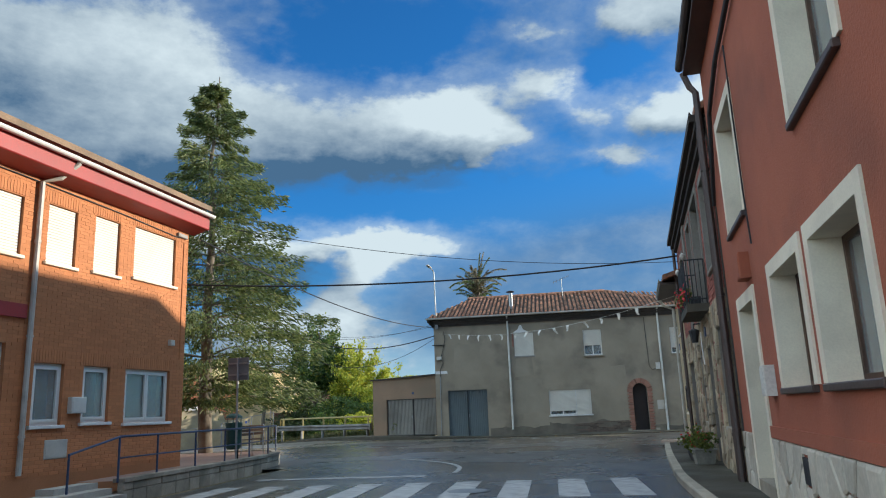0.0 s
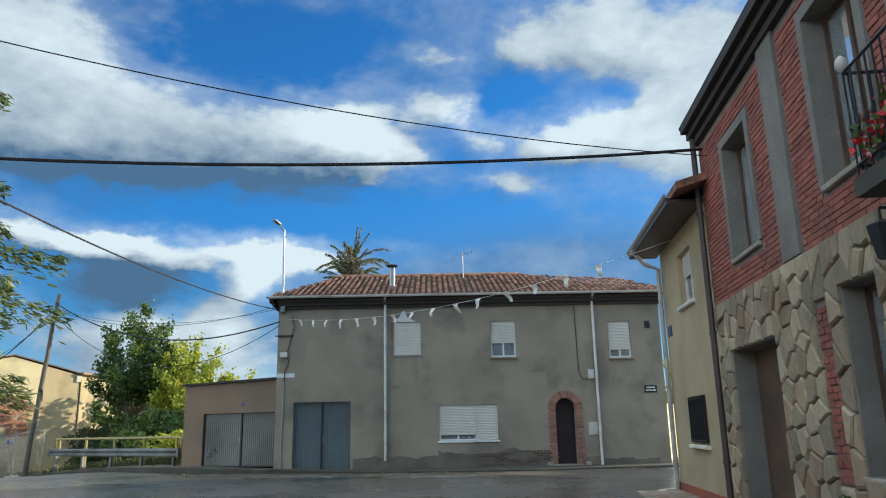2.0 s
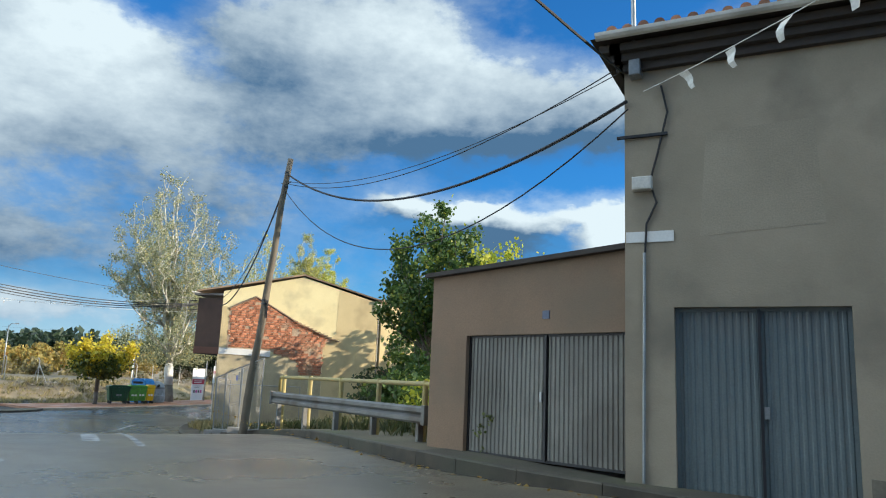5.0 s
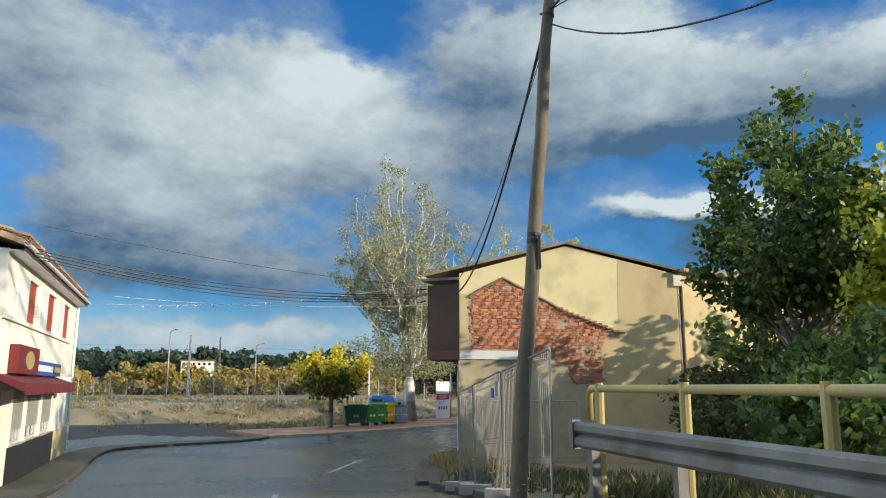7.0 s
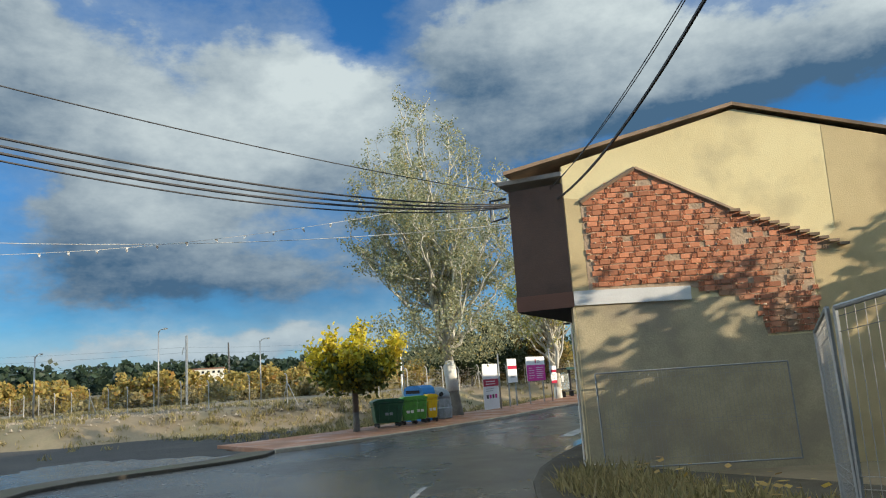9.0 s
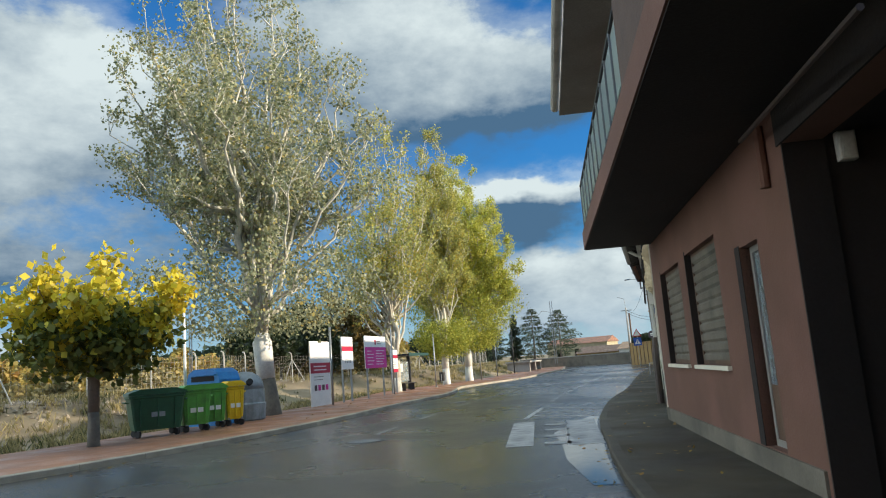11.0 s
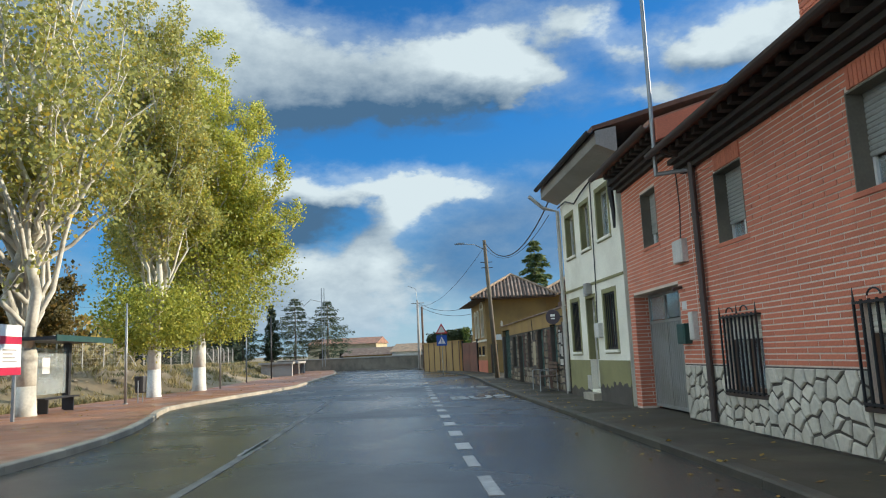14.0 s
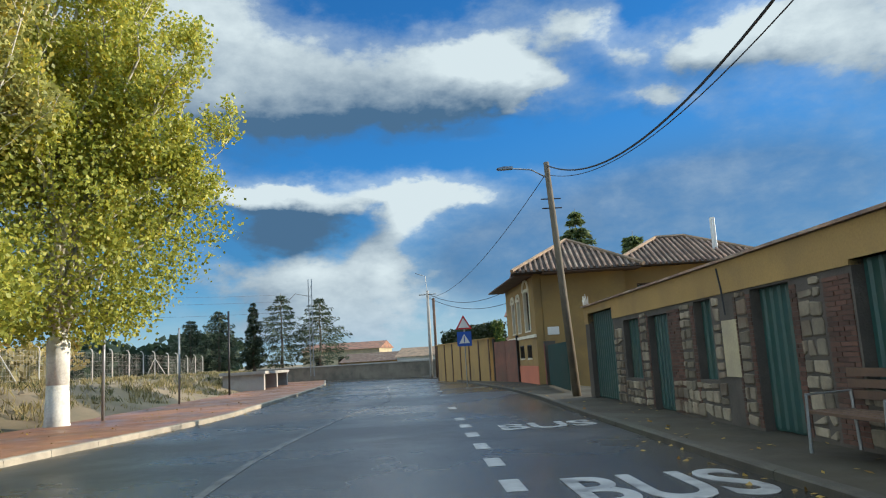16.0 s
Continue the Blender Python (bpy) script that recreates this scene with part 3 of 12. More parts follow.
M_BEIGE = material("beige_render", (0.500, 0.400, 0.237), (0.425, 0.338, 0.206), 0.6, 45, rough=0.92, stain=(0.325, 0.250, 0.156), stain_scale=0.7, grain=0.10)
M_YELLOW = material("yellow_render", (0.80, 0.68, 0.38), (0.73, 0.60, 0.32), 0.45, 40, rough=0.93, bump=0.25, stain=(0.40, 0.33, 0.20), stain_scale=0.8, stain_amount=0.55, grain=0.10)
M_YELLOW2 = material("ochre_render", (0.63, 0.50, 0.27), (0.55, 0.43, 0.23), 0.6, 40, rough=0.93, stain=(0.36, 0.27, 0.15), stain_scale=0.9, grain=0.10)
M_PLASTER = material("bare_plaster", (0.50, 0.42, 0.26), (0.36, 0.30, 0.19), 1.0, 30, rough=0.93, bump=0.4, stain=(0.36, 0.30, 0.22), stain_scale=1.0)
M_PINK = material("pink_render", (0.175, 0.086, 0.058), (0.142, 0.07, 0.048), 0.6, 40, rough=0.9, bump=0.25, stain=(0.226, 0.107, 0.080), stain_scale=0.8, grain=0.10)
# brown deepened to near-black: holds the shade of porch, reveals and balcony underside
M_BROWN_SHADED = material("dark_brown_tiles", (0.026, 0.017, 0.014), (0.017, 0.012, 0.010), 1, 30, rough=0.85)
M_BROWN_SHEET = material("brown_sheet", (0.115, 0.07, 0.05), (0.085, 0.052, 0.038), 1, 30, rough=0.8, stain=(0.06, 0.04, 0.03), stain_scale=1.5)
M_WHITEWASH = material("old_whitewash", (0.84, 0.80, 0.69), (0.75, 0.70, 0.58), 0.7, 35, rough=0.93, bump=0.15, stain=(0.56, 0.50, 0.38), stain_scale=0.8, stain_amount=0.7, grain=0.12)
M_GREENISH = material("greenish_base", (0.37, 0.34, 0.21), (0.28, 0.26, 0.165), 1.2, 25, rough=0.93, stain=(0.17, 0.15, 0.105), stain_scale=1.4, stain_amount=0.9)
M_MUD = material("bare_mud_wall", (0.70, 0.57, 0.36), (0.47, 0.37, 0.235), 2.2, 9, rough=0.97, bump=1.0, bump_scale=5, stain=(0.46, 0.27, 0.14), stain_scale=0.5, stain_amount=0.25)
M_WHITE2 = material("cream_white_render", (0.84, 0.81, 0.68), (0.76, 0.72, 0.60), 0.6, 40, rough=0.92, stain=(0.528, 0.480, 0.360), stain_scale=0.9, stain_amount=0.4)
M_OLIVE = material("olive_trim", (0.27, 0.25, 0.115), (0.22, 0.205, 0.095), 1.2, 40, rough=0.9, stain=(0.13, 0.125, 0.08), stain_scale=1.0)
M_OCHRE = material("ochre_shed_render", (0.359, 0.226, 0.078), (0.296, 0.187, 0.070), 0.7, 35, rough=0.92, stain=(0.195, 0.133, 0.066), stain_scale=0.9)
M_HOUSE_W = material("white_bar_render", (0.72, 0.70, 0.62), (0.66, 0.63, 0.55), 0.7, 40, rough=0.9, stain=(0.52, 0.48, 0.38), stain_scale=0.7)
M_TILE = material("roof_tile", (0.30, 0.145, 0.09), (0.17, 0.09, 0.065), 1.5, 25, rough=0.9, spread=0.5, stain=(0.10, 0.085, 0.06), stain_scale=1.2, stain_amount=0.6)
M_TILE_PALE = material("pale_roof_tile", (0.36, 0.24, 0.15), (0.22, 0.155, 0.105), 1.5, 25, rough=0.9, spread=0.35, stain=(0.12, 0.11, 0.08), stain_scale=1.2)
M_EAVE = material("dark_eave", (0.055, 0.045, 0.038), (0.04, 0.033, 0.028), 2, 30, rough=0.85)
M_SOFFIT = material("gray_soffit", (0.30, 0.28, 0.25), (0.24, 0.225, 0.20), 1, 30, rough=0.9)
M_GUTTER = material("pale_gutter", (0.52, 0.49, 0.43), (0.42, 0.40, 0.35), 2, 30, rough=0.5, bump=0.05, stain=(0.27, 0.24, 0.20), stain_scale=2.0, grain=0.10)
M_GUTTER_W = material("whitish_gutter", (0.70, 0.68, 0.62), (0.60, 0.58, 0.52), 2, 30, rough=0.5, bump=0.05, stain=(0.34, 0.31, 0.26), stain_scale=2.0, grain=0.10)
M_DAMP_GRAY = material("damp_gray_render", (0.20, 0.172, 0.13), (0.13, 0.112, 0.086), 1.0, 30, rough=0.93, bump=0.3, stain=(0.085, 0.078, 0.06), stain_scale=1.1, stain_amount=0.8)
M_BRICK_BARE = material("bare_base_brick", (0.15, 0.105, 0.078), (0.10, 0.078, 0.06), 2.0, 30, rough=0.95, spread=0.3)
M_BRICK_ARCH = material("arch_brick", (0.36, 0.175, 0.12), (0.27, 0.14, 0.10), 1.5, 40, rough=0.9, spread=0.25, stain=(0.20, 0.12, 0.09), stain_scale=2)
M_PIPE_DARK = material("brown_pipe", (0.075, 0.05, 0.042), (0.055, 0.038, 0.032), 2, 30, rough=0.5, bump=0.05)
M_PIPE_GRAY = material("gray_pipe", (0.33, 0.31, 0.28), (0.26, 0.245, 0.22), 2, 30, rough=0.5, bump=0.05, grain=0.10)
M_METAL = material("galvanised_steel", (0.36, 0.37, 0.37), (0.28, 0.29, 0.29), 2, 40, rough=0.52, metal=0.85, bump=0.05)
M_STEEL_OLD = material("weathered_steel", (0.22, 0.22, 0.21), (0.15, 0.15, 0.145), 1.2, 25, rough=0.6, metal=0.55, bump=0.1, stain=(0.12, 0.085, 0.055), stain_scale=1.2, stain_amount=0.6)
M_METAL_DARK = material("dark_iron", (0.035, 0.035, 0.038), (0.025, 0.025, 0.027), 2, 40, rough=0.5, metal=0.4, bump=0.05)
M_BLUE_RAIL = material("blue_rail_paint", (0.03, 0.055, 0.13), (0.025, 0.045, 0.10), 2, 40, rough=0.4, bump=0.05)
M_YELLOW_RAIL = material("yellow_rail_paint", (0.40, 0.31, 0.10), (0.32, 0.26, 0.11), 2, 40, rough=0.5, bump=0.05, stain=(0.20, 0.16, 0.10), stain_scale=2.5)
M_PVC = material("white_pvc", (0.74, 0.73, 0.69), (0.68, 0.67, 0.63), 1.5, 30, rough=0.4, bump=0.02, grain=0.10)
M_SHUTTER = material("white_roller_slats", (0.70, 0.67, 0.58), (0.62, 0.59, 0.51), 1.2, 30, rough=0.5, bump=0.04, grain=0.10)
M_SHUTTER_G = material("gray_roller_slats", (0.336, 0.336, 0.304), (0.280, 0.280, 0.256), 1.2, 30, rough=0.5, bump=0.04)
M_SHUTTER_R = material("red_roller_slats", (0.36, 0.075, 0.04), (0.30, 0.06, 0.035), 1.2, 30, rough=0.55, bump=0.04, grain=0.10)
M_SLATE_DOOR = material("slate_blue_metal", (0.125, 0.155, 0.158), (0.100, 0.126, 0.130), 0.8, 40, rough=0.5, metal=0.1, bump=0.05, stain=(0.12, 0.12, 0.11), stain_scale=1.2)
M_GRAY_DOOR = material("gray_sheet_metal", (0.245, 0.237, 0.217), (0.195, 0.188, 0.172), 0.8, 40, rough=0.62, metal=0.05, bump=0.05, stain=(0.15, 0.13, 0.10), stain_scale=1.0)
M_GREEN_DOOR = material("dark_green_metal", (0.018, 0.065, 0.055), (0.014, 0.05, 0.043), 0.9, 40, rough=0.5, metal=0.1, bump=0.08, stain=(0.05, 0.07, 0.05), stain_scale=1.5)
M_BLUE_DOOR = material("faded_blue_planks", (0.22, 0.33, 0.40), (0.17, 0.26, 0.32), 1.2, 30, rough=0.75, spread=0.12, stain=(0.28, 0.27, 0.22), stain_scale=1.8)
M_WOOD = material("brown_wood", (0.13, 0.075, 0.045), (0.09, 0.052, 0.033), 1.5, 25, rough=0.7, stain=(0.06, 0.04, 0.03), stain_scale=1.5)
M_WOOD_POLE = material("weathered_pole", (0.155, 0.125, 0.085), (0.10, 0.082, 0.058), 2.0, 18, rough=0.85, bump=0.5, stain=(0.11, 0.085, 0.06), stain_scale=1.5)
M_CABLE = material("black_cable", (0.018, 0.018, 0.02), (0.014, 0.014, 0.016), 3, 30, rough=0.6, bump=0)
M_WHITE_BOX = material("white_box_paint", (0.62, 0.60, 0.54), (0.54, 0.52, 0.47), 2, 30, rough=0.6, bump=0.05)
# near-black; behind panes it paints the darkness of unlit rooms
M_BLACK_BOARD = material("dark_interior", (0.03, 0.028, 0.025), (0.022, 0.02, 0.018), 2, 20, rough=0.95)
M_FLAG = material("white_bunting", (0.72, 0.70, 0.64), (0.66, 0.64, 0.58), 3, 30, rough=0.8, bump=0.05)
G_PANE = glass_material("window_glass", (0.75, 0.82, 0.82))
G_FROST = glass_material("green_glass_panel", (0.48, 0.60, 0.54), 0.35)
M_DIRT = material("damp_earth", (0.13, 0.105, 0.065), (0.075, 0.065, 0.04), 0.7, 9, rough=0.95, bump=0.7, bump_scale=9, stain=(0.06, 0.085, 0.03), stain_scale=0.6)
M_KERB_DARK = material("damp_kerb", (0.075, 0.063, 0.044), (0.04, 0.034, 0.024), 2, 40, rough=0.75, spread=0.12, stain=(0.06, 0.065, 0.04))
M_PAVE_DAMP = material("mossy_concrete", (0.085, 0.072, 0.05), (0.05, 0.044, 0.03), 0.9, 30, rough=0.85, stain=(0.07, 0.085, 0.03), stain_scale=0.7)
M_TILE_DUSTY = material("dusty_roof_tile", (0.26, 0.165, 0.115), (0.13, 0.085, 0.065), 2.5, 25, rough=0.9, spread=0.45, stain=(0.36, 0.29, 0.22), stain_scale=1.6, stain_amount=0.6)
M_SHEET = material("dull_corrugated_sheet", (0.215, 0.205, 0.178), (0.16, 0.152, 0.134), 0.8, 40, rough=0.6, metal=0.05, bump=0.05, stain=(0.100, 0.088, 0.069), stain_scale=1.0)
# dark base that shows in the valleys between tile rows
M_VALLEY = material("roof_underlay", (0.06, 0.045, 0.035), (0.04, 0.03, 0.025), 3, 30, rough=0.95)
M_DOOR_DARK = material("dark_stained_door", (0.022, 0.015, 0.014), (0.016, 0.011, 0.010), 2, 30, rough=0.6)

# ---- ground, roads and pavements ----
def smooth_poly(pts, step=1.5):
    """A finer line through the given points (Catmull-Rom)."""
    pts = [Vector(p) for p in pts]
    out = []
    for i in range(len(pts) - 1):
        p0, p1, p2, p3 = pts[max(i - 1, 0)], pts[i], pts[i + 1], pts[min(i + 2, len(pts) - 1)]
        n = max(1, int((p2 - p1).length / step))
        for k in range(n):
            s = k / n
            out.append(0.5 * ((2 * p1) + (p2 - p0) * s + (2 * p0 - 5 * p1 + 4 * p2 - p3) * s * s + (3 * p1 - p0 - 3 * p2 + p3) * s ** 3))
    out.append(pts[-1])
    return out


def in_poly(x, y, poly):
    c = False
    for i in range(len(poly)):
        (x0, y0), (x1, y1) = poly[i - 1], poly[i]
        if (y0 > y) != (y1 > y) and x < (x1 - x0) * (y - y0) / (y1 - y0) + x0:
            c = not c
    return c


LEFT_KERB = smooth_poly([(-44.9, 58.5), (-44.7, 62), (-45.2, 67), (-46.2, 72), (-48, 78), (-49.8, 85), (-52.0, 90), (-54.0, 94), (-54.8, 99), (-55.8, 108), (-57.2, 113.5), (-60.3, 125), (-64, 138), (-69, 152), (-80, 180), (-100, 225)])
RIGHT_KERB = smooth_poly([(-25.8, 50.8), (-29.5, 54.2), (-32.0, 57.4), (-33.9, 61.4), (-35.4, 65.4), (-36.7, 69), (-38.4, 75.2), (-39.4, 80.1), (-40.9, 86.3), (-43.3, 96), (-45.1, 103.8), (-48.4, 118), (-55.4, 139.5), (-62, 156), (-74, 184), (-94, 230)])


def offset_line(line, dist):
    """The line moved to its left by dist (one number or one for each point)."""
    out = []
    for i, p in enumerate(line):
        d = (line[min(i + 1, len(line) - 1)] - line[max(i - 1, 0)]).normalized()
        k = dist(i / (len(line) - 1)) if callable(dist) else dist
        out.append(p + Vector((-d.y, d.x)) * k)
    return out


def field_height(x, y):
    """The land beside the roads: a stony bank rises beyond the far street's left pavement, low hills at the rim."""
    z = terr(x, y)
    i = min(range(len(LEFT_KERB)), key=lambda k: (LEFT_KERB[k].x - x) ** 2 + (LEFT_KERB[k].y - y) ** 2)
    k = LEFT_KERB[i]
    if x < k.x:
        d = (k - Vector((x, y))).length
        if y > 57:
            start = 17.5 - 8.5 * min(1, max(0, (y - 61) / 11)) - 4.0 * min(1, max(0, (y - 99) / 9))
            q = min(1, max(0, (d - start) / 4))
            z += 1.35 * q * q * (3 - 2 * q) + (0.16 * noise.noise(Vector((x * 0.35, y * 0.35, 0))) + 0.12 * noise.noise(Vector((x * 0.9, y * 0.9, 3)))) * q
        else:
            q = min(1, max(0, (-63.5 - x + 0.6 * (y - 57)) / 5))
            z += 1.35 * q * q * (3 - 2 * q)
    return z


def build_ground():
    bm = bmesh.new()
    xs = [-1500, -900, -500, -300, -200, -150, -120] + list(np.arange(-105, 40.1, 2.5)) + [60, 100, 200, 500, 1500]
    ys = [-1500, -500, -200, -100, -60] + list(np.arange(-40, 175.1, 2.5)) + [190, 220, 260, 330, 450, 700, 1000, 1500]
    grid = {}
    for x in xs:
        for y in ys:
            z = field_height(x, y) - 0.10
            far = math.hypot(x + 40, y - 60)
            if far > 230:
                a = math.degrees(math.atan2(x + 15, y - 40))
                z += (far - 230) * 0.028 * max(0, 1 - abs(a + 66) / 60) if far < 1400 else 0
            grid[x, y] = bm.verts.new((x, y, z))
    for i in range(len(xs) - 1):
        for j in range(len(ys) - 1):
            bm.faces.new((grid[xs[i], ys[j]], grid[xs[i + 1], ys[j]], grid[xs[i + 1], ys[j + 1]], grid[xs[i], ys[j + 1]]))
    solo("ground", bm, M_SOIL, "dry brownish soil and sparse grass reaching the hills", "ground", "structure", smooth=True)

    right = [(p.x, p.y) for p in offset_line(RIGHT_KERB, -1.0)]
    left = [(p.x, p.y) for p in offset_line(LEFT_KERB, 1.0)]
    zones = [
        [(-8.3, -60), (2.1, -60), (2.1, 12), (4.2, 28.2), (45, 30), (45, 38.8), (-6, 38.8), (-10.3, 40.6), (-18, 46), (-25.8, 50.8), (-44.9, 58.5), (-52, 54), (-46, 43), (-40, 39), (-22, 30), (-10.5, 24.5), (-7.6, 20)],
        right + left[::-1],
        [(-24.5, 50.2), (-31.2, 54.8), (-34.5, 61.0), (-46, 61.0), (-47, 52), (-30, 47)],
        [(2, -60), (8, -60), (8, 30), (2, 30)], [(-14, -60), (-8, -60), (-8, 20), (-14, 20)],
        [(7.5, 29), (45, 29), (45, 60), (8.0, 60)],
    ]
    bm = bmesh.new()
    step, verts = 0.75, {}

    def vert(i, j):
        if (i, j) not in verts:
            x, y = i * step, j * step
            verts[i, j] = bm.verts.new((x, y, terr(x, y)))
        return verts[i, j]

    for i in range(int(-112 / step), int(46 / step)):
        for j in range(int(-60 / step), int(232 / step)):
            x, y = (i + 0.5) * step, (j + 0.5) * step
            if any(in_poly(x, y, z) for z in zones):
                bm.faces.new((vert(i, j), vert(i + 1, j), vert(i + 1, j + 1), vert(i, j + 1)))
    solo("road", bm, M_ASPHALT, "worn dark asphalt, wet and patchily shining", "road", "structure")
    # forecourt beyond the bar, the houses' shadow put into its asphalt colour
    court = [(-46, 43), (-45.0, 57.9), (-48.4, 58.6), (-50.4, 62.5), (-55.5, 66.6), (-61.8, 63.6), (-63.6, 58.5), (-70, 55.5), (-110, 52), (-110, 40)]
    bm = bmesh.new()
    verts.clear()
    for i in range(int(-112 / step), int(-44 / step)):
        for j in range(int(38 / step), int(70 / step)):
            x, y = (i + 0.5) * step, (j + 0.5) * step
            if in_poly(x, y, court) and not any(in_poly(x, y, z) for z in zones):
                bm.faces.new((vert(i, j), vert(i + 1, j), vert(i + 1, j + 1), vert(i, j + 1)))
    solo("forecourt", bm, M_ASPHALT_SHADED, "matte asphalt forecourt beside the bar, darkened with the houses' shadow", "road", "structure")


def raised(name, outer, inner, mat, label, height=0.13, kerb=0.16, lift=None, stone=None):
    """A pavement between a kerb line and its back edge (equal counts), with a kerb of separate stones along the road."""
    h = lift or (lambda p: terr(p.x, p.y) + height)
    holder = thing(name, (outer[0].x, outer[0].y, terr(outer[0].x, outer[0].y)), label, "pavement", kind="structure")
    bm = bmesh.new()
    rows = []
    for a, b in zip(outer, inner):
        w = (b - a).normalized()
        a2 = a + w * kerb
        rows.append([bm.verts.new((*a2, h(a) - 0.4)), bm.verts.new((*a2, h(a) - 0.004)), bm.verts.new((*b, h(b) - 0.004)), bm.verts.new((*b, h(b) - 0.5))])
    for p, q in zip(rows, rows[1:]):
        for k in range(3):
            bm.faces.new((p[k], q[k], q[k + 1], p[k + 1]))
    for r in (rows[0], rows[-1]):
        bm.faces.new(r)
    part("paving", bm, mat, holder)
    # kerb stones about a metre long
    for i in range(len(outer) - 1):
        a, b = outer[i], outer[i + 1]
        wa, wb = (inner[i] - a).normalized() * kerb, (inner[i + 1] - b).normalized() * kerb
        if (b - a).length > 3:
            continue
        t = (b - a).normalized() * 0.006
        bm = bmesh.new()
        r = 0.02
        for s, c, w in ((1, a + t, wa), (-1, b - t, wb)):
            za = h(a if s == 1 else b)
            zr = terr(c.x, c.y)
            prof = [(c, zr - 0.2), (c, za - r), (c + w * 0.15, za), (c + w, za), (c + w, zr - 0.2)]
            row = [bm.verts.new((p.x, p.y, z)) for p, z in prof]
            if s == 1:
                first = row
        for k in range(5):
            bm.faces.new((first[k], first[(k + 1) % 5], row[(k + 1) % 5], row[k]))
        bm.faces.new(first)
        bm.faces.new(row[::-1])
        part("kerb_stone", bm, stone or M_KERB, holder)
    return holder


build_ground()
FACADES = smooth_poly([(-22.5, 56.0), (-28.0, 57.6), (-30.4, 57.8), (-31.5, 60.5), (-33.4, 65.0), (-34.7, 68.2), (-36.4, 75), (-37.3, 78.6), (-38.6, 85), (-40.7, 94.5), (-42.2, 102), (-45.2, 115), (-52.5, 137.5), (-58, 155), (-70, 183), (-90, 230)], 1.5)


def nearest(p, line):
    return min(line, key=lambda q: (q - p).length)


raised("pavement_right", RIGHT_KERB, [nearest(p, FACADES) + (nearest(p, FACADES) - p).normalized() * 0.35 for p in RIGHT_KERB], M_PAVE, "worn damp concrete pavement along the house fronts", height=0.10, stone=M_KERB_DARK)
raised("pavement_left", LEFT_KERB, offset_line(LEFT_KERB, lambda s: 5.4 - 1.2 * s), M_PAVE_RED, "reddish paving slabs with a pale kerb and fallen leaves")
ROW_KERB = smooth_poly([(0.9, -30), (1.6, 0), (2.0, 12), (2.45, 17), (3.2, 23), (3.75, 26.6), (4.3, 27.6), (6, 28.0), (20, 28.6)], 1.0)
raised("pavement_row", ROW_KERB, [Vector((2.48 + 0.1128 * (p.y - 8) + 0.3, p.y)) if p.y < 27 else Vector((p.x + 0.8, p.y - 0.9)) for p in ROW_KERB], M_PAVE, "narrow concrete pavement under the brick and stone houses")
GRAY_KERB = smooth_poly([(9.2, 37.8), (4.8, 37.3), (2.7, 36.9), (-1.8, 37.5), (-6.3, 38.6), (-8.7, 39.3), (-12.0, 41.4), (-17.0, 45.0), (-21.5, 48.2), (-25.2, 50.6)], 1.2)


def gray_back(p):
    if p.x > -6:
        return Vector((p.x, 39.2))
    if p.x > -10.2:
        return Vector((p.x + 0.2, 39.2 + (-6 - p.x) * 0.42))
    return p + Vector((2.2, 3.6))


def gray_lift(p):
    s = min(1, max(0, (-p.x - 3) / 6))
    k = min(1, max(0, (-p.x - 10) / 7))
    return terr(p.x, p.y) + 0.06 + 0.17 * s * (1 - 0.55 * k)


raised("pavement_gray_house", [p for p in GRAY_KERB if p.x > -10.6], [gray_back(p) for p in GRAY_KERB if p.x > -10.6], M_PAVE_DAMP, "low damp kerbed strip, mossy at the garage doors", kerb=0.12, lift=gray_lift, stone=M_KERB_DARK)
VERGE = [p for p in GRAY_KERB if p.x < -9.6]
raised("verge", VERGE, [p + Vector((2.6, 4.6)) for p in VERGE], M_DIRT, "damp dark earth verge with a low kerb below the guard rail", kerb=0.12, lift=gray_lift, stone=M_KERB_DARK)
BAR_KERB = smooth_poly([(-27.5, 42.3), (-32.0, 44.35), (-37.0, 46.75), (-40.6, 48.5), (-42.7, 49.9), (-43.3, 51.3), (-43.4, 53.0), (-43.3, 55.6), (-44.0, 57.6), (-44.88, 58.45)], 1.0)
raised("pavement_bar", BAR_KERB, offset_line(BAR_KERB, 1.25), M_PAVE_DAMP, "narrow damp pavement and kerb before the white bar", height=0.11, kerb=0.14, stone=M_KERB_DARK)

# ---- house parts ----
def slats(bm, f, u0, u1, z0, z1, d, pitch=0.055, depth=0.014):
    """One sheet of rounded horizontal slats."""
    n = max(1, int((z1 - z0) / pitch))
    h = (z1 - z0) / n
    prof = []
    for i in range(n):
        z = z0 + i * h
        prof += [(d, z), (d + depth, z + h * 0.25), (d + depth, z + h * 0.8)]
    prof.append((d, z1))
    a, b = [[bm.verts.new(f(u, dd, z)) for dd, z in prof] for u in (u0, u1)]
    for i in range(len(prof) - 1):
        bm.faces.new((a[i], b[i], b[i + 1], a[i + 1]))


def corrugated(bm, f, u0, u1, z0, z1, d, pitch=0.11, depth=0.03):
    n = max(2, int((u1 - u0) / pitch))
    w = (u1 - u0) / n
    prof = []
    for i in range(n):
        prof += [(u0 + i * w, d), (u0 + (i + 0.35) * w, d), (u0 + (i + 0.5) * w, d + depth), (u0 + (i + 0.85) * w, d + depth)]
    prof.append((u1, d))
    low, high = [bm.verts.new(f(u, dd, z0)) for u, dd in prof], [bm.verts.new(f(u, dd, z1)) for u, dd in prof]
    for i in range(len(prof) - 1):
        bm.faces.new((low[i], low[i + 1], high[i + 1], high[i]))


